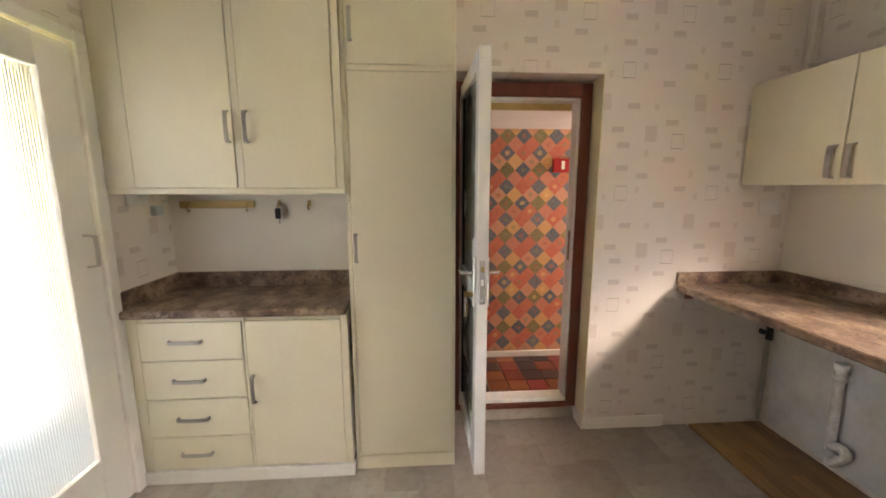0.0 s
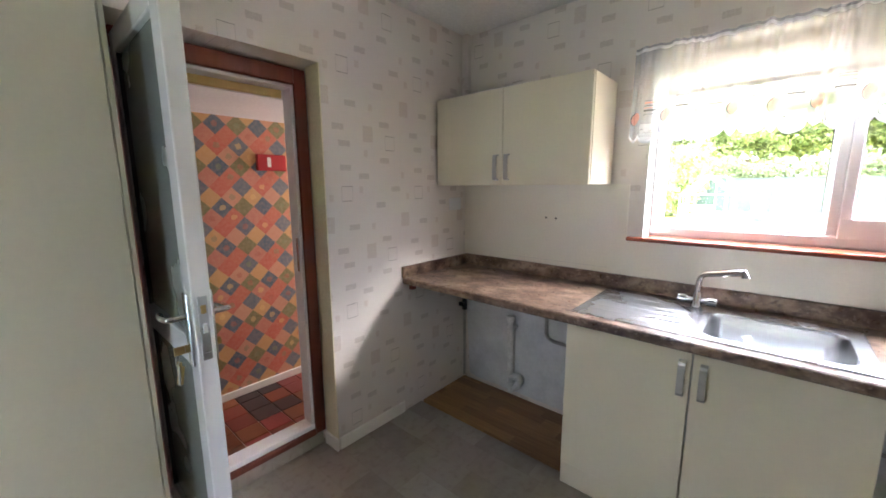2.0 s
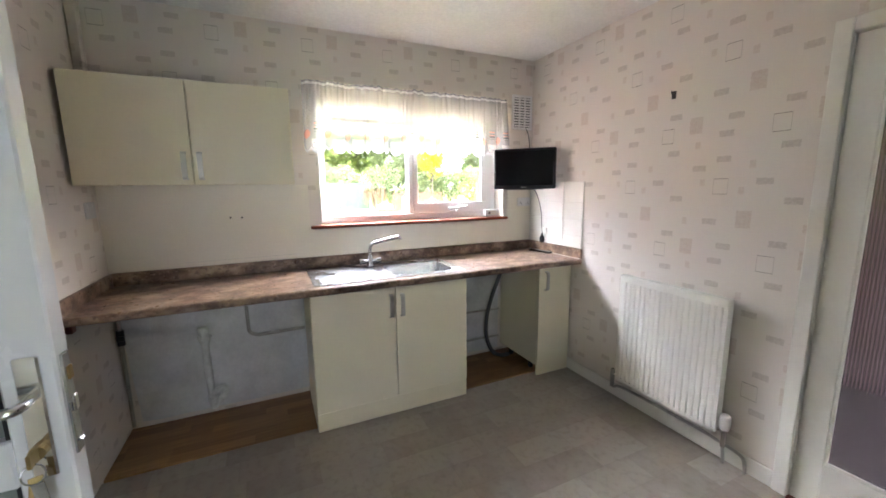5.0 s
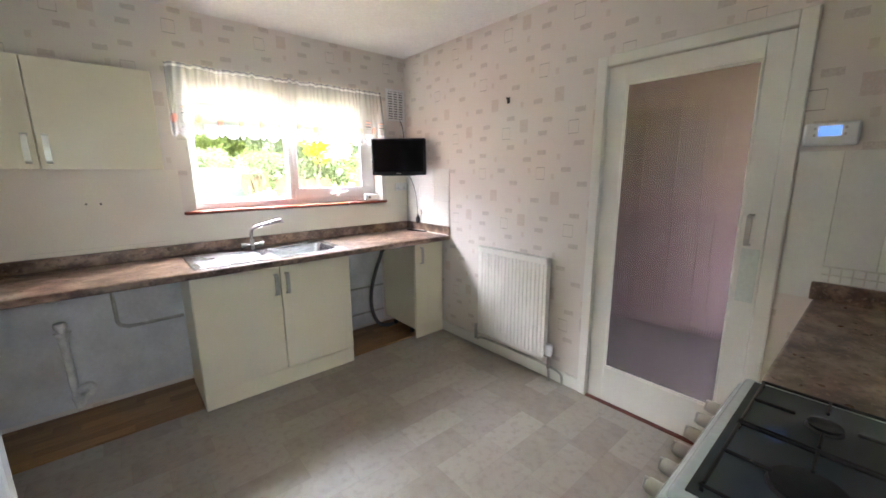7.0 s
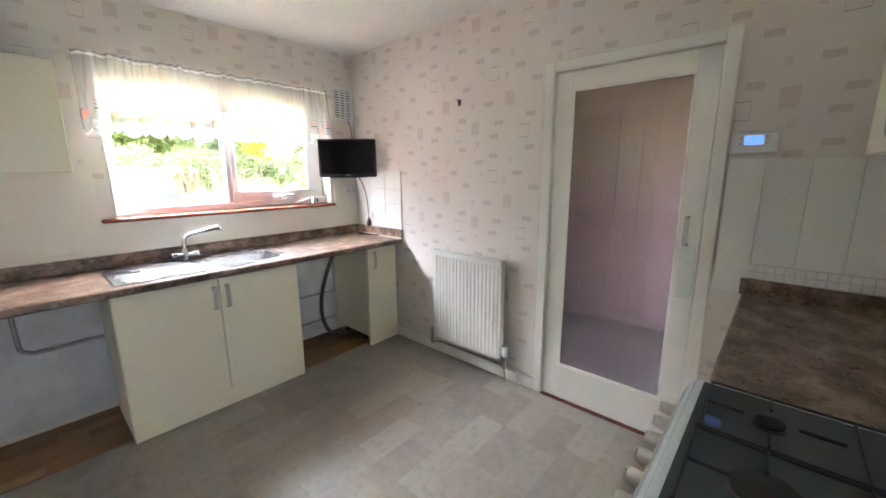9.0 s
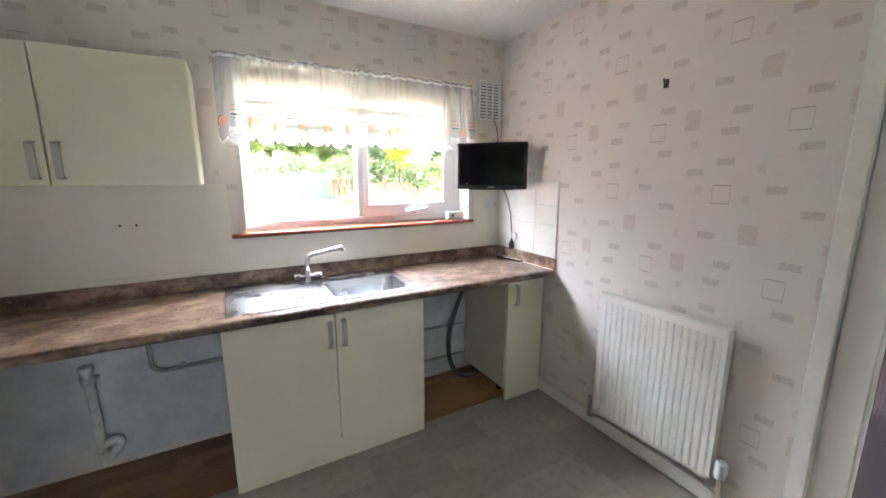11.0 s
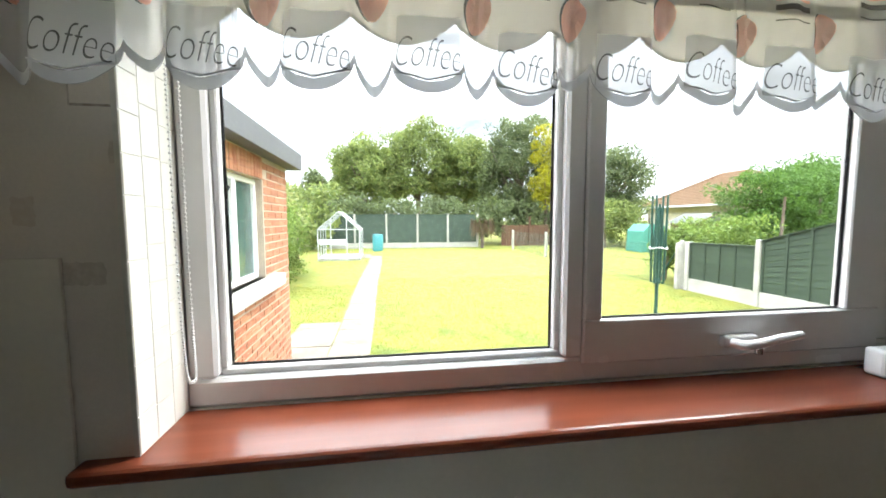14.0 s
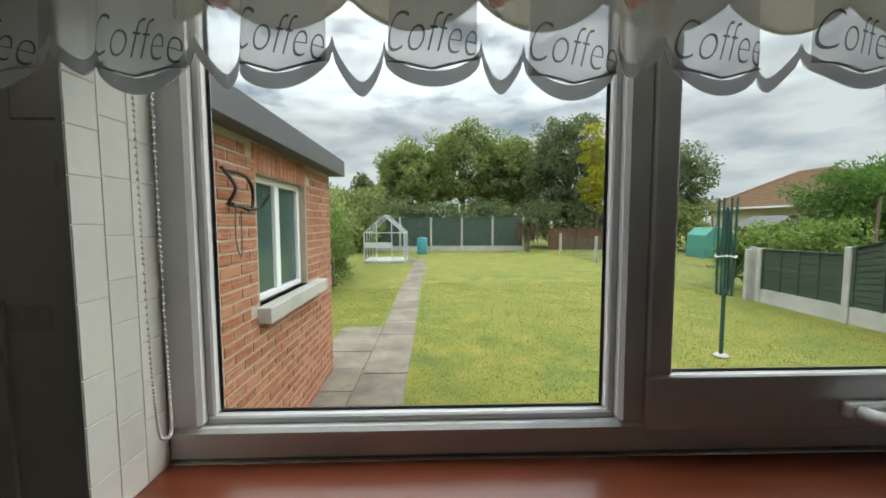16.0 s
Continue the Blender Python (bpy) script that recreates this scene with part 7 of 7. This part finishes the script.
def garage():
    g = thing("garage", "red brick flat-roofed garage beside the path", "garage", (4.3, GY, GROUND))
    wall = box(2.44, 4.285, GY - 0.006, GY + 0.22, GROUND - 0.1, 2.10)
    box(5.255, 6.085, GY - 0.006, GY + 0.22, GROUND - 0.1, 2.10, bm=wall)
    box(4.285, 5.255, GY - 0.006, GY + 0.22, GROUND - 0.1, 0.985, bm=wall)
    box(4.285, 5.255, GY - 0.006, GY + 0.22, 1.882, 2.10, bm=wall)
    box(5.875, 6.073, GY + 0.22, GY + 3.0, GROUND - 0.1, 2.10, bm=wall)
    part("wall", wall, MORTAR, g)
    part("roof", box(2.44, 6.20, GY - 0.13, GY + 3.1, 2.17, 2.245), FELT, g)
    part("fascia", box(2.44, 6.22, GY - 0.155, GY - 0.131, 2.085, 2.262, 0.004), FASCIA, g, "dark grey fascia board")
    part("fascia", box(6.201, 6.222, GY - 0.13, GY + 3.1, 2.085, 2.262, 0.004), FASCIA, g, "dark grey fascia board")
    part("soffit", box(2.44, 6.20, GY - 0.131, GY + 0.0, 2.088, 2.10), FASCIA, g)
    w = part("window", box(4.287, 5.253, GY + 0.05, GY + 0.11, 0.995, 1.04, 0.004), UPVC, g, "white garage window")
    for a in ((4.287, 5.253, 1.835, 1.88), (4.287, 4.335, 1.04, 1.835), (5.205, 5.253, 1.04, 1.835), (4.72, 4.80, 1.04, 1.835)):
        part("frame", box(a[0], a[1], GY + 0.05, GY + 0.11, a[2], a[3], 0.004), UPVC, w)
    for xa, xb in ((4.336, 4.719), (4.801, 5.204)):
        part("pane", box(xa, xb, GY + 0.078, GY + 0.084, 1.041, 1.834), GARAGE_GLASS, w, "dim dark green pane")
    part("sill", box(4.24, 5.60, GY - 0.10, GY + 0.06, 0.872, 0.985, 0.006), CONCRETE, g, "weathered concrete sill")
    h = thing("hose_hanger", "bent dark metal hose hanger on the bricks", "hanger", (3.98, GY, 1.72))
    part("frame", tube(smooth_path([(3.83, GY - 0.03, 1.86), (3.84, GY - 0.10, 1.75), (3.86, GY - 0.05, 1.66), (4.0, GY - 0.04, 1.65), (4.14, GY - 0.04, 1.64), (4.12, GY - 0.06, 1.76), (3.98, GY - 0.08, 1.83), (3.86, GY - 0.04, 1.84)], 4), 0.010, 6), IRON, h)
    part("hook", tube(smooth_path([(4.10, GY - 0.03, 1.64), (4.24, GY - 0.05, 1.65), (4.28, GY - 0.10, 1.74)], 4), 0.009, 6), IRON, h)
    part("bracket", tube([(3.90, GY + 0.01, 1.66), (3.90, GY - 0.06, 1.66)], 0.008, 6), IRON, h)
    part("cord", tube(smooth_path([(3.93, GY - 0.05, 1.65), (3.92, GY - 0.05, 1.45), (3.98, GY - 0.05, 1.36), (3.99, GY - 0.05, 1.62)], 4), 0.004, 5), RUBBER, h)


def garage_bricks():
    """Stretcher courses; the 300 bricks that stand nearest the window are parts, the rest one part of stuff."""
    g = bpy.data.objects["garage"]
    ln, ht = 0.212, 0.0615
    pitch, course = 0.2255, 0.0745
    rng = random.Random(3)
    shapes = []
    for i in range(4):
        bm = box(-ln / 2, ln / 2, -0.012, 0.030, -ht / 2, ht / 2, 0.004)
        for v in bm.verts:
            v.co += Vector((rng.uniform(-0.002, 0.002), rng.uniform(-0.0015, 0.0015), rng.uniform(-0.0015, 0.0015)))
        me = mesh_from("brick", bm)
        me.materials.append(BRICK)
        shapes.append(me)
    half = mesh_from("brick", box(-0.051, 0.051, -0.012, 0.030, -ht / 2, ht / 2, 0.004))
    half.materials.append(BRICK)
    soldier = mesh_from("brick", box(-ht / 2, ht / 2, -0.012, 0.030, -0.0975, 0.0975, 0.004))
    soldier.materials.append(BRICK)
    spots = []
    row = 0
    z = GROUND + 0.02
    while z < 2.07:
        x = 2.46 + (pitch / 2 if row % 2 else 0)
        while x < 6.07:
            a, b = x - ln / 2, x + ln / 2
            inwin = 0.86 < z < 2.085 and b > 4.285 - (0.0 if z < 1.88 else 0.05) and a < 5.255 + (0.0 if z < 1.88 else 0.05)
            if z < 0.99 and 0.86 < z and not (b > 4.24 and a < 5.60):
                inwin = False
            if z < 0.99 and 0.86 < z and b > 4.24 and a < 5.60:
                inwin = True
            if b > 6.085:
                spots.append((6.03, z, half))
            elif not inwin:
                spots.append((x, z, rng.choice(shapes)))
            else:
                lo, hi = (4.24, 5.60) if z < 0.99 else (4.285, 5.255) if z < 1.88 else (4.235, 5.29)
                if a < lo and lo - a > 0.075:
                    spots.append((a + 0.051, z, half))
                elif b > hi and b - hi > 0.075:
                    spots.append((b - 0.051, z, half))
            x += pitch
        z += course
        row += 1
    for i in range(14):
        spots.append((4.245 + 0.0745 * i + 0.02, 1.982, soldier))
    near = sorted(spots, key=lambda s: abs(s[0] - 4.0) + 0.3 * abs(s[1] - 1.2))
    for i, (x, z, me) in enumerate(near[:300]):
        ob = new("brick", me)
        ob.parent = g
        ob.matrix_parent_inverse = resting(g).inverted()
        ob.matrix_basis = pose(x, GY + rng.uniform(-0.002, 0.002), z, 0, 0, rng.uniform(-0.5, 0.5))
    rest = bmesh.new()
    for x, z, me in near[300:]:
        n = len(rest.verts)
        rest.from_mesh(me)
        rest.verts.ensure_lookup_table()
        for v in rest.verts[n:]:
            v.co += Vector((x, GY, z))
    ob = part("brickwork", rest, BRICK, g)
    tagged(ob, kind="stuff")


def paving():
    """Single slabs, each laid a little unevenly."""
    p = tagged(new("garden_path"), "weathered grey slab path across the lawn", "path", kind="structure")
    q = tagged(new("patio"), "weathered grey slab patio beside the house", "patio", kind="structure")
    rng = random.Random(9)

    def slab(parent, x0, x1, y0, y1):
        part("slab", box(x0 + 0.005, x1 - 0.005, y0 + 0.005, y1 - 0.005, GROUND - 0.04, GROUND + 0.012 + rng.uniform(-0.003, 0.004), 0.005), SLAB, parent)
    x = 2.47
    while x < 19.0:
        w = rng.choice((0.6, 0.6, 0.75))
        sway = 0.02 * math.sin(x * 0.7)
        slab(p, x, x + w, 0.785 + sway, 1.315 + sway)
        x += w
    x = 2.47
    while x < 7.3:
        slab(p, x, x + 0.6, 1.318 + 0.02 * math.sin(x * 0.7), 1.655 if x < 6.05 else 1.95)
        x += 0.6
    for i in range(3):
        slab(p, 18.4 + 0.6 * i, 19.0 + 0.6 * i, 1.32, 2.2)
    for i in range(5):
        for j in range(6):
            slab(q, 2.47 + 0.69 * i, 3.16 + 0.69 * i, -2.95 - 0.6 * (j + 1), -2.95 - 0.6 * j)


def far_fence():
    f = thing("panel_fence", "dark green panel fence with white concrete posts", "fence", (24.3, -0.2, GROUND))
    ys = [6.1 - 1.84 * i for i in range(7)]
    for y in ys:
        part("post", box(24.25, 24.35, y - 0.055, y + 0.055, GROUND - 0.1, 1.86, 0.01), CONCRETE, f, "pale concrete post")
    for a, b in zip(ys, ys[1:]):
        part("gravel_board", box(24.28, 24.32, b + 0.056, a - 0.056, GROUND - 0.05, 0.14), CONCRETE, f, "pale concrete gravel board")
        part("panel", box(24.285, 24.315, b + 0.056, a - 0.056, 0.142, 1.80), FENCE_FAR, f)
        part("capping", box(24.27, 24.33, b + 0.056, a - 0.056, 1.80, 1.83), FENCE_FAR, f)
    b = thing("timber_fence", "weathered brown timber fence in the far corner", "fence", (25.0, -7.5, GROUND))
    part("post", box(24.9, 25.0, -8.6, -8.5, GROUND - 0.05, 1.7), SHED_WOOD, b)
    for i in range(22):
        part("board", box(25.0, 25.02, -6.7 - 0.17 * i - 0.155, -6.7 - 0.17 * i, GROUND - 0.02, 1.15 + 0.03 * math.sin(i * 2.1), 0.003), SHED_WOOD, b)


def wire_fence():
    f = thing("wire_fence", "low chain-link fence on white concrete posts", "fence", (16, -6.4, GROUND))
    xs = [9.75, 13.6, 17.45, 21.9]
    for x in xs:
        part("post", box(x - 0.05, x + 0.05, -6.45, -6.35, GROUND - 0.1, 0.95, 0.01), CONCRETE, f, "pale concrete post")
    for z in (GROUND + 0.05, 0.4, 0.85):
        part("line_wire", tube([(xs[0], -6.40, z), (xs[-1], -6.40, z)], 0.004, 4), AIRER, f)
    bm = bmesh.new()
    for i in range(150):
        x = xs[0] + (xs[-1] - xs[0]) * i / 150
        for s in (1, -1):
            xe = x + s * 1.02
            if xs[0] <= xe <= xs[-1]:
                tube([(x, -6.40, GROUND + 0.03), (xe, -6.40, 0.85)], 0.0022, 3, bm=bm, closed_ends=False)
    part("mesh", bm, AIRER, f, "green chain-link mesh")
    t = thing("diagonal_stay", "green metal stay beside the corner post", "stay", (9.9, -6.4, GROUND))
    part("bar", tube([(10.5, -6.40, GROUND - 0.03), (9.80, -6.40, 0.75)], 0.02, 6), AIRER, t)


def side_fence():
    """Overlap panels between concrete posts; one panel's top slopes up."""
    f = thing("side_fence", "dark green overlap panel fence on concrete gravel boards", "fence", (7, -6.5, GROUND))
    y = -6.5
    posts = [(9.55, 0.98), (7.83, 1.12), (6.02, 1.62), (4.2, 1.62), (2.4, 1.62)]
    for x, h in posts:
        part("post", box(x - 0.055, x + 0.055, y - 0.055, y + 0.055, GROUND - 0.1, h, 0.012), CONCRETE, f, "pale concrete post")
    part("post", box(9.70, 9.80, y - 0.05, y + 0.05, GROUND - 0.1, 1.0, 0.012), CONCRETE, f, "pale concrete post")
    for (xa, ha), (xb, hb) in zip(posts, posts[1:]):
        a, b = xa - 0.056, xb + 0.056
        part("gravel_board", box(b, a, y - 0.025, y + 0.025, GROUND - 0.06, 0.12, 0.004), CONCRETE, f, "pale concrete gravel board")
        n = 8 if ha < 1.05 else 10
        t0, t1 = ha - 0.03, hb - 0.03
        if ha < 1.0:
            t1 = t0 + 0.03
        for i in range(n):
            k0, k1 = i / n, (i + 1.25) / n
            za, zb = 0.125 + (t0 - 0.125) * k0, 0.125 + (t1 - 0.125) * k0
            zc, zd = min(0.125 + (t0 - 0.125) * k1, t0), min(0.125 + (t1 - 0.125) * k1, t1)
            bm = bmesh.new()
            w = 0.012
            vs = [bm.verts.new(p) for p in ((a, y + 0.020, za), (b, y + 0.020, zb), (b, y + 0.006, zd), (a, y + 0.006, zc), (a, y + 0.020 - w, za), (b, y + 0.020 - w, zb), (b, y + 0.006 - w, zd), (a, y + 0.006 - w, zc))]
            for q in ((0, 1, 2, 3), (7, 6, 5, 4), (0, 4, 5, 1), (1, 5, 6, 2), (2, 6, 7, 3), (3, 7, 4, 0)):
                bm.faces.new([vs[j] for j in q])
            bmesh.ops.recalc_face_normals(bm, faces=bm.faces[:])
            part("slat", bm, FENCE_GREEN, f)
        for k in (0.02, 0.27, 0.5, 0.73, 0.98):
            x = a + (b - a) * k
            part("batten", box(x - 0.022, x + 0.022, y + 0.018, y + 0.036, 0.122, t0 + (t1 - t0) * k + 0.005, 0.003), FENCE_GREEN, f)
        bm = bmesh.new()
        vs = [bm.verts.new(p) for p in ((a, y - 0.03, t0), (b, y - 0.03, t1), (b, y + 0.042, t1), (a, y + 0.042, t0), (a, y - 0.03, t0 + 0.022), (b, y - 0.03, t1 + 0.022), (b, y + 0.042, t1 + 0.022), (a, y + 0.042, t0 + 0.022))]
        for q in ((3, 2, 1, 0), (4, 5, 6, 7), (0, 1, 5, 4), (1, 2, 6, 5), (2, 3, 7, 6), (3, 0, 4, 7)):
            bm.faces.new([vs[j] for j in q])
        part("capping", bm, FENCE_GREEN, f)


def greenhouse():
    g = thing("greenhouse", "small white aluminium greenhouse by the path", "greenhouse", (18.4, 2.5, GROUND))
    x0, x1, y0, y1, e, r = 17.6, 19.6, 1.68, 3.35, 1.12, 1.85
    ym = (y0 + y1) / 2
    part("base", box(x0, x1, y0, y1, GROUND - 0.02, GROUND + 0.10), CONCRETE, g)
    bars = []
    for x in (x0, x0 + 0.66, x0 + 1.33, x1):
        bars += [((x, y0, GROUND), (x, y0, e)), ((x, y1, GROUND), (x, y1, e)), ((x, y0, e), (x, ym, r)), ((x, y1, e), (x, ym, r))]
    for y in (y0, y1):
        bars += [((x0, y, e), (x1, y, e)), ((x0, y, GROUND + 0.1), (x1, y, GROUND + 0.1))]
    bars += [((x0, ym, r), (x1, ym, r)), ((x0, y0, e), (x0, y1, e)), ((x0, ym - 0.32, GROUND), (x0, ym - 0.32, 1.55)), ((x0, ym + 0.32, GROUND), (x0, ym + 0.32, 1.55)), ((x0, ym - 0.32, 0.5), (x0, ym + 0.32, 0.5)), ((x0, y0, GROUND + 0.1), (x0, y1, GROUND + 0.1))]
    for a, b in bars:
        part("bar", tube([a, b], 0.026, 4), ALU, g)
    sheet = glass("greenhouse_glass", 0.12, (0.86, 0.92, 0.92))
    for a, b in ((y0, ym), (ym, y1)):
        lo, hi = (e, r) if a == y0 else (r, e)
        bm = bmesh.new()
        v = [bm.verts.new(p) for p in ((x0, a, lo), (x1, a, lo), (x1, b, hi), (x0, b, hi), (x0, a, lo + 0.006), (x1, a, lo + 0.006), (x1, b, hi + 0.006), (x0, b, hi + 0.006))]
        for q in ((3, 2, 1, 0), (4, 5, 6, 7), (0, 1, 5, 4), (1, 2, 6, 5), (2, 3, 7, 6), (3, 0, 4, 7)):
            bm.faces.new([v[i] for i in q])
        part("roof_pane", bm, sheet, g)
    part("side_pane", box(x0, x1, y0 - 0.003, y0 + 0.003, GROUND + 0.12, e - 0.02), sheet, g)
    part("side_pane", box(x0, x1, y1 - 0.003, y1 + 0.003, GROUND + 0.12, e - 0.02), sheet, g)
    part("low_panel", box(x0 - 0.004, x0 + 0.004, ym - 0.30, y1 - 0.03, 0.5, 0.72), ALU, g)
    b = thing("water_butt", "blue plastic water butt by the fence", "water butt", (22.3, 1.05, GROUND))
    part("drum", lathe([(0.24, 0.0), (0.27, 0.08), (0.29, 0.45), (0.27, 0.80), (0.255, 0.84)], (22.3, 1.05, GROUND), 18), BARREL, b, smooth=True)
    part("lid", lathe([(0.27, 0.0), (0.28, 0.02), (0.25, 0.05), (0.05, 0.06)], (22.3, 1.05, GROUND + 0.841), 18), BARREL, b, smooth=True)


def rotary_airer():
    a = thing("rotary_airer", "folded dark green rotary clothes airer on the lawn", "clothes airer", (6.33, -3.18, GROUND))
    x, y = 6.33, -3.18
    part("pole", tube([(x, y, GROUND - 0.05), (x, y, 0.62)], 0.024, 10), AIRER, a, smooth=True)
    part("upper_pole", tube([(x, y, 0.62), (x, y, 1.72)], 0.018, 10), AIRER, a, smooth=True)
    part("socket", lathe([(0.07, 0), (0.09, 0.02), (0.06, 0.045)], (x, y, GROUND - 0.002), 10), CONCRETE, a, "pale ground socket")
    part("hub", lathe([(0.035, 0), (0.04, 0.03), (0.03, 0.07)], (x, y, 0.62), 10), AIRER, a)
    for i in range(4):
        c, s = math.cos(i * math.pi / 2 + 0.5), math.sin(i * math.pi / 2 + 0.5)
        part("arm", tube([(x + c * 0.085, y + s * 0.085, 0.63), (x + c * 0.10, y + s * 0.10, 1.84)], 0.015, 6), AIRER, a)
        part("strut", tube([(x + c * 0.022, y + s * 0.022, 1.68), (x + c * 0.092, y + s * 0.092, 0.92)], 0.011, 6), AIRER, a)
        part("brace", tube([(x, y, 0.645), (x + c * 0.085, y + s * 0.085, 0.635)], 0.012, 6), AIRER, a)
        part("line", tube(smooth_path([(x + c * 0.09, y + s * 0.09, 1.7), (x + c * 0.13 + 0.03, y + s * 0.10, 1.25), (x + c * 0.05, y + s * 0.06, 0.8)], 4), 0.004, 4), AIRER, a)
    part("tie", tube([(x + 0.11 * math.cos(t), y + 0.11 * math.sin(t), 1.12 + 0.01 * math.sin(3 * t)) for t in (i / 16 * 2 * math.pi for i in range(17))], 0.008, 5), UPVC, a, "white tie round the arms")


def bungalow():
    b = thing("bungalow", "bungalow with a brown hipped tile roof", "house", (26, -27, GROUND))
    x0, x1, y0, y1, e, r = 21.5, 33.0, -29.6, -22.0, 2.55, 5.0
    part("wall", box(x0 + 0.5, x1 - 0.5, y0 + 0.5, y1 - 0.5, GROUND - 0.1, e), RENDER_WALL, b)
    bm = bmesh.new()
    xm0, xm1, ym = x0 + 4.5, x1 - 4.5, (y0 + y1) / 2
    v = [bm.verts.new(p) for p in ((x0, y0, e), (x1, y0, e), (x1, y1, e), (x0, y1, e), (xm0, ym, r), (xm1, ym, r))]
    for q in ((0, 1, 5, 4), (2, 3, 4, 5), (3, 0, 4), (1, 2, 5), (3, 2, 1, 0)):
        bm.faces.new([v[i] for i in q])
    roof = part("roof", bm, ROOF_TILE, b, "brown tiled hip roof")
    # tile courses stand proud of the slopes that face the garden
    for i in range(18):
        k = (i + 0.5) / 18
        za = e + (r - e) * k
        part("tile_course", tube([(x0 + 4.5 * k, y1 + (ym - y1) * k, za + 0.03), (x1 - 4.5 * k, y1 + (ym - y1) * k, za + 0.03)], 0.045, 4), ROOF_TILE, roof)
        part("tile_course", tube([(x0 + 4.5 * k, y0 + (ym - y0) * k, za + 0.03), (x0 + 4.5 * k, y1 + (ym - y1) * k, za + 0.03)], 0.045, 4), ROOF_TILE, roof)
    part("ridge", tube([(xm0, ym, r + 0.04), (xm1, ym, r + 0.04)], 0.13, 6), ROOF_TILE, b)
    for c in ((x0, y1), (x0, y0), (x1, y1)):
        part("hip", tube([(c[0], c[1], e + 0.04), (xm0 if c[0] == x0 else xm1, ym, r + 0.04)], 0.11, 6), ROOF_TILE, b)
    part("gutter", box(x0 - 0.08, x0 + 0.02, y0, y1, e - 0.10, e + 0.02), UPVC, b, "white gutter")
    part("gutter", box(x0, x1, y1 - 0.02, y1 + 0.08, e - 0.10, e + 0.02), UPVC, b, "white gutter")
    for y in (-24.4, -27.4):
        w = part("window", box(x0 + 0.46, x0 + 0.52, y - 0.8, y + 0.8, 0.9, 2.1), UPVC, b, "white window")
        part("pane", box(x0 + 0.44, x0 + 0.465, y - 0.7, y + 0.7, 1.0, 2.0), GARAGE_GLASS, w)
    s = thing("garden_shed", "brown timber shed with a felt roof", "shed", (18.5, -15.0, GROUND))
    part("wall", box(18.0, 19.8, -16.2, -14.4, GROUND - 0.05, 1.35), SHED_WOOD, s)
    part("roof", prism([(-16.35, 1.30), (-14.25, 1.30), (-15.3, 1.80)], 17.85, 19.95, axis=0), FELT, s)
    part("bargeboard", tube([(17.84, -16.35, 1.30), (17.84, -15.3, 1.80), (17.84, -14.25, 1.30)], 0.04, 4), SHED_WOOD, s)
    g = thing("polytunnel", "small green mesh growing tent on the next lawn", "grow tent", (19.6, -12.9, GROUND))
    part("cover", prism([(-13.7, GROUND - 0.02), (-12.2, GROUND - 0.02), (-12.25, 0.9), (-12.6, 1.25), (-13.3, 1.25), (-13.65, 0.9)], 19.0, 20.3, axis=0), material("green_mesh_cover", (0.07, 0.24, 0.19), 0.6), g)
    l = thing("street_lamp", "thin grey street lamp far behind the garage", "street lamp", (60, 12.8, GROUND))
    part("column", tube([(60, 12.8, GROUND - 0.1), (60, 12.8, 7.6)], 0.09, 6), FASCIA, l)
    part("arm", tube(smooth_path([(60, 12.8, 7.4), (60, 12.6, 7.9), (60, 11.9, 8.1)], 4), 0.06, 6), FASCIA, l)
    part("head", box(59.85, 60.15, 11.2, 11.95, 8.02, 8.14, 0.02), FASCIA, l)


ground()
garage()
far_fence()
wire_fence()
side_fence()
greenhouse()
rotary_airer()
bungalow()
plants()
lawn_blades()

# ---------------- small repeated pieces ----------------
wall_tiles()
porch_tiles()
paving()
garage_bricks()
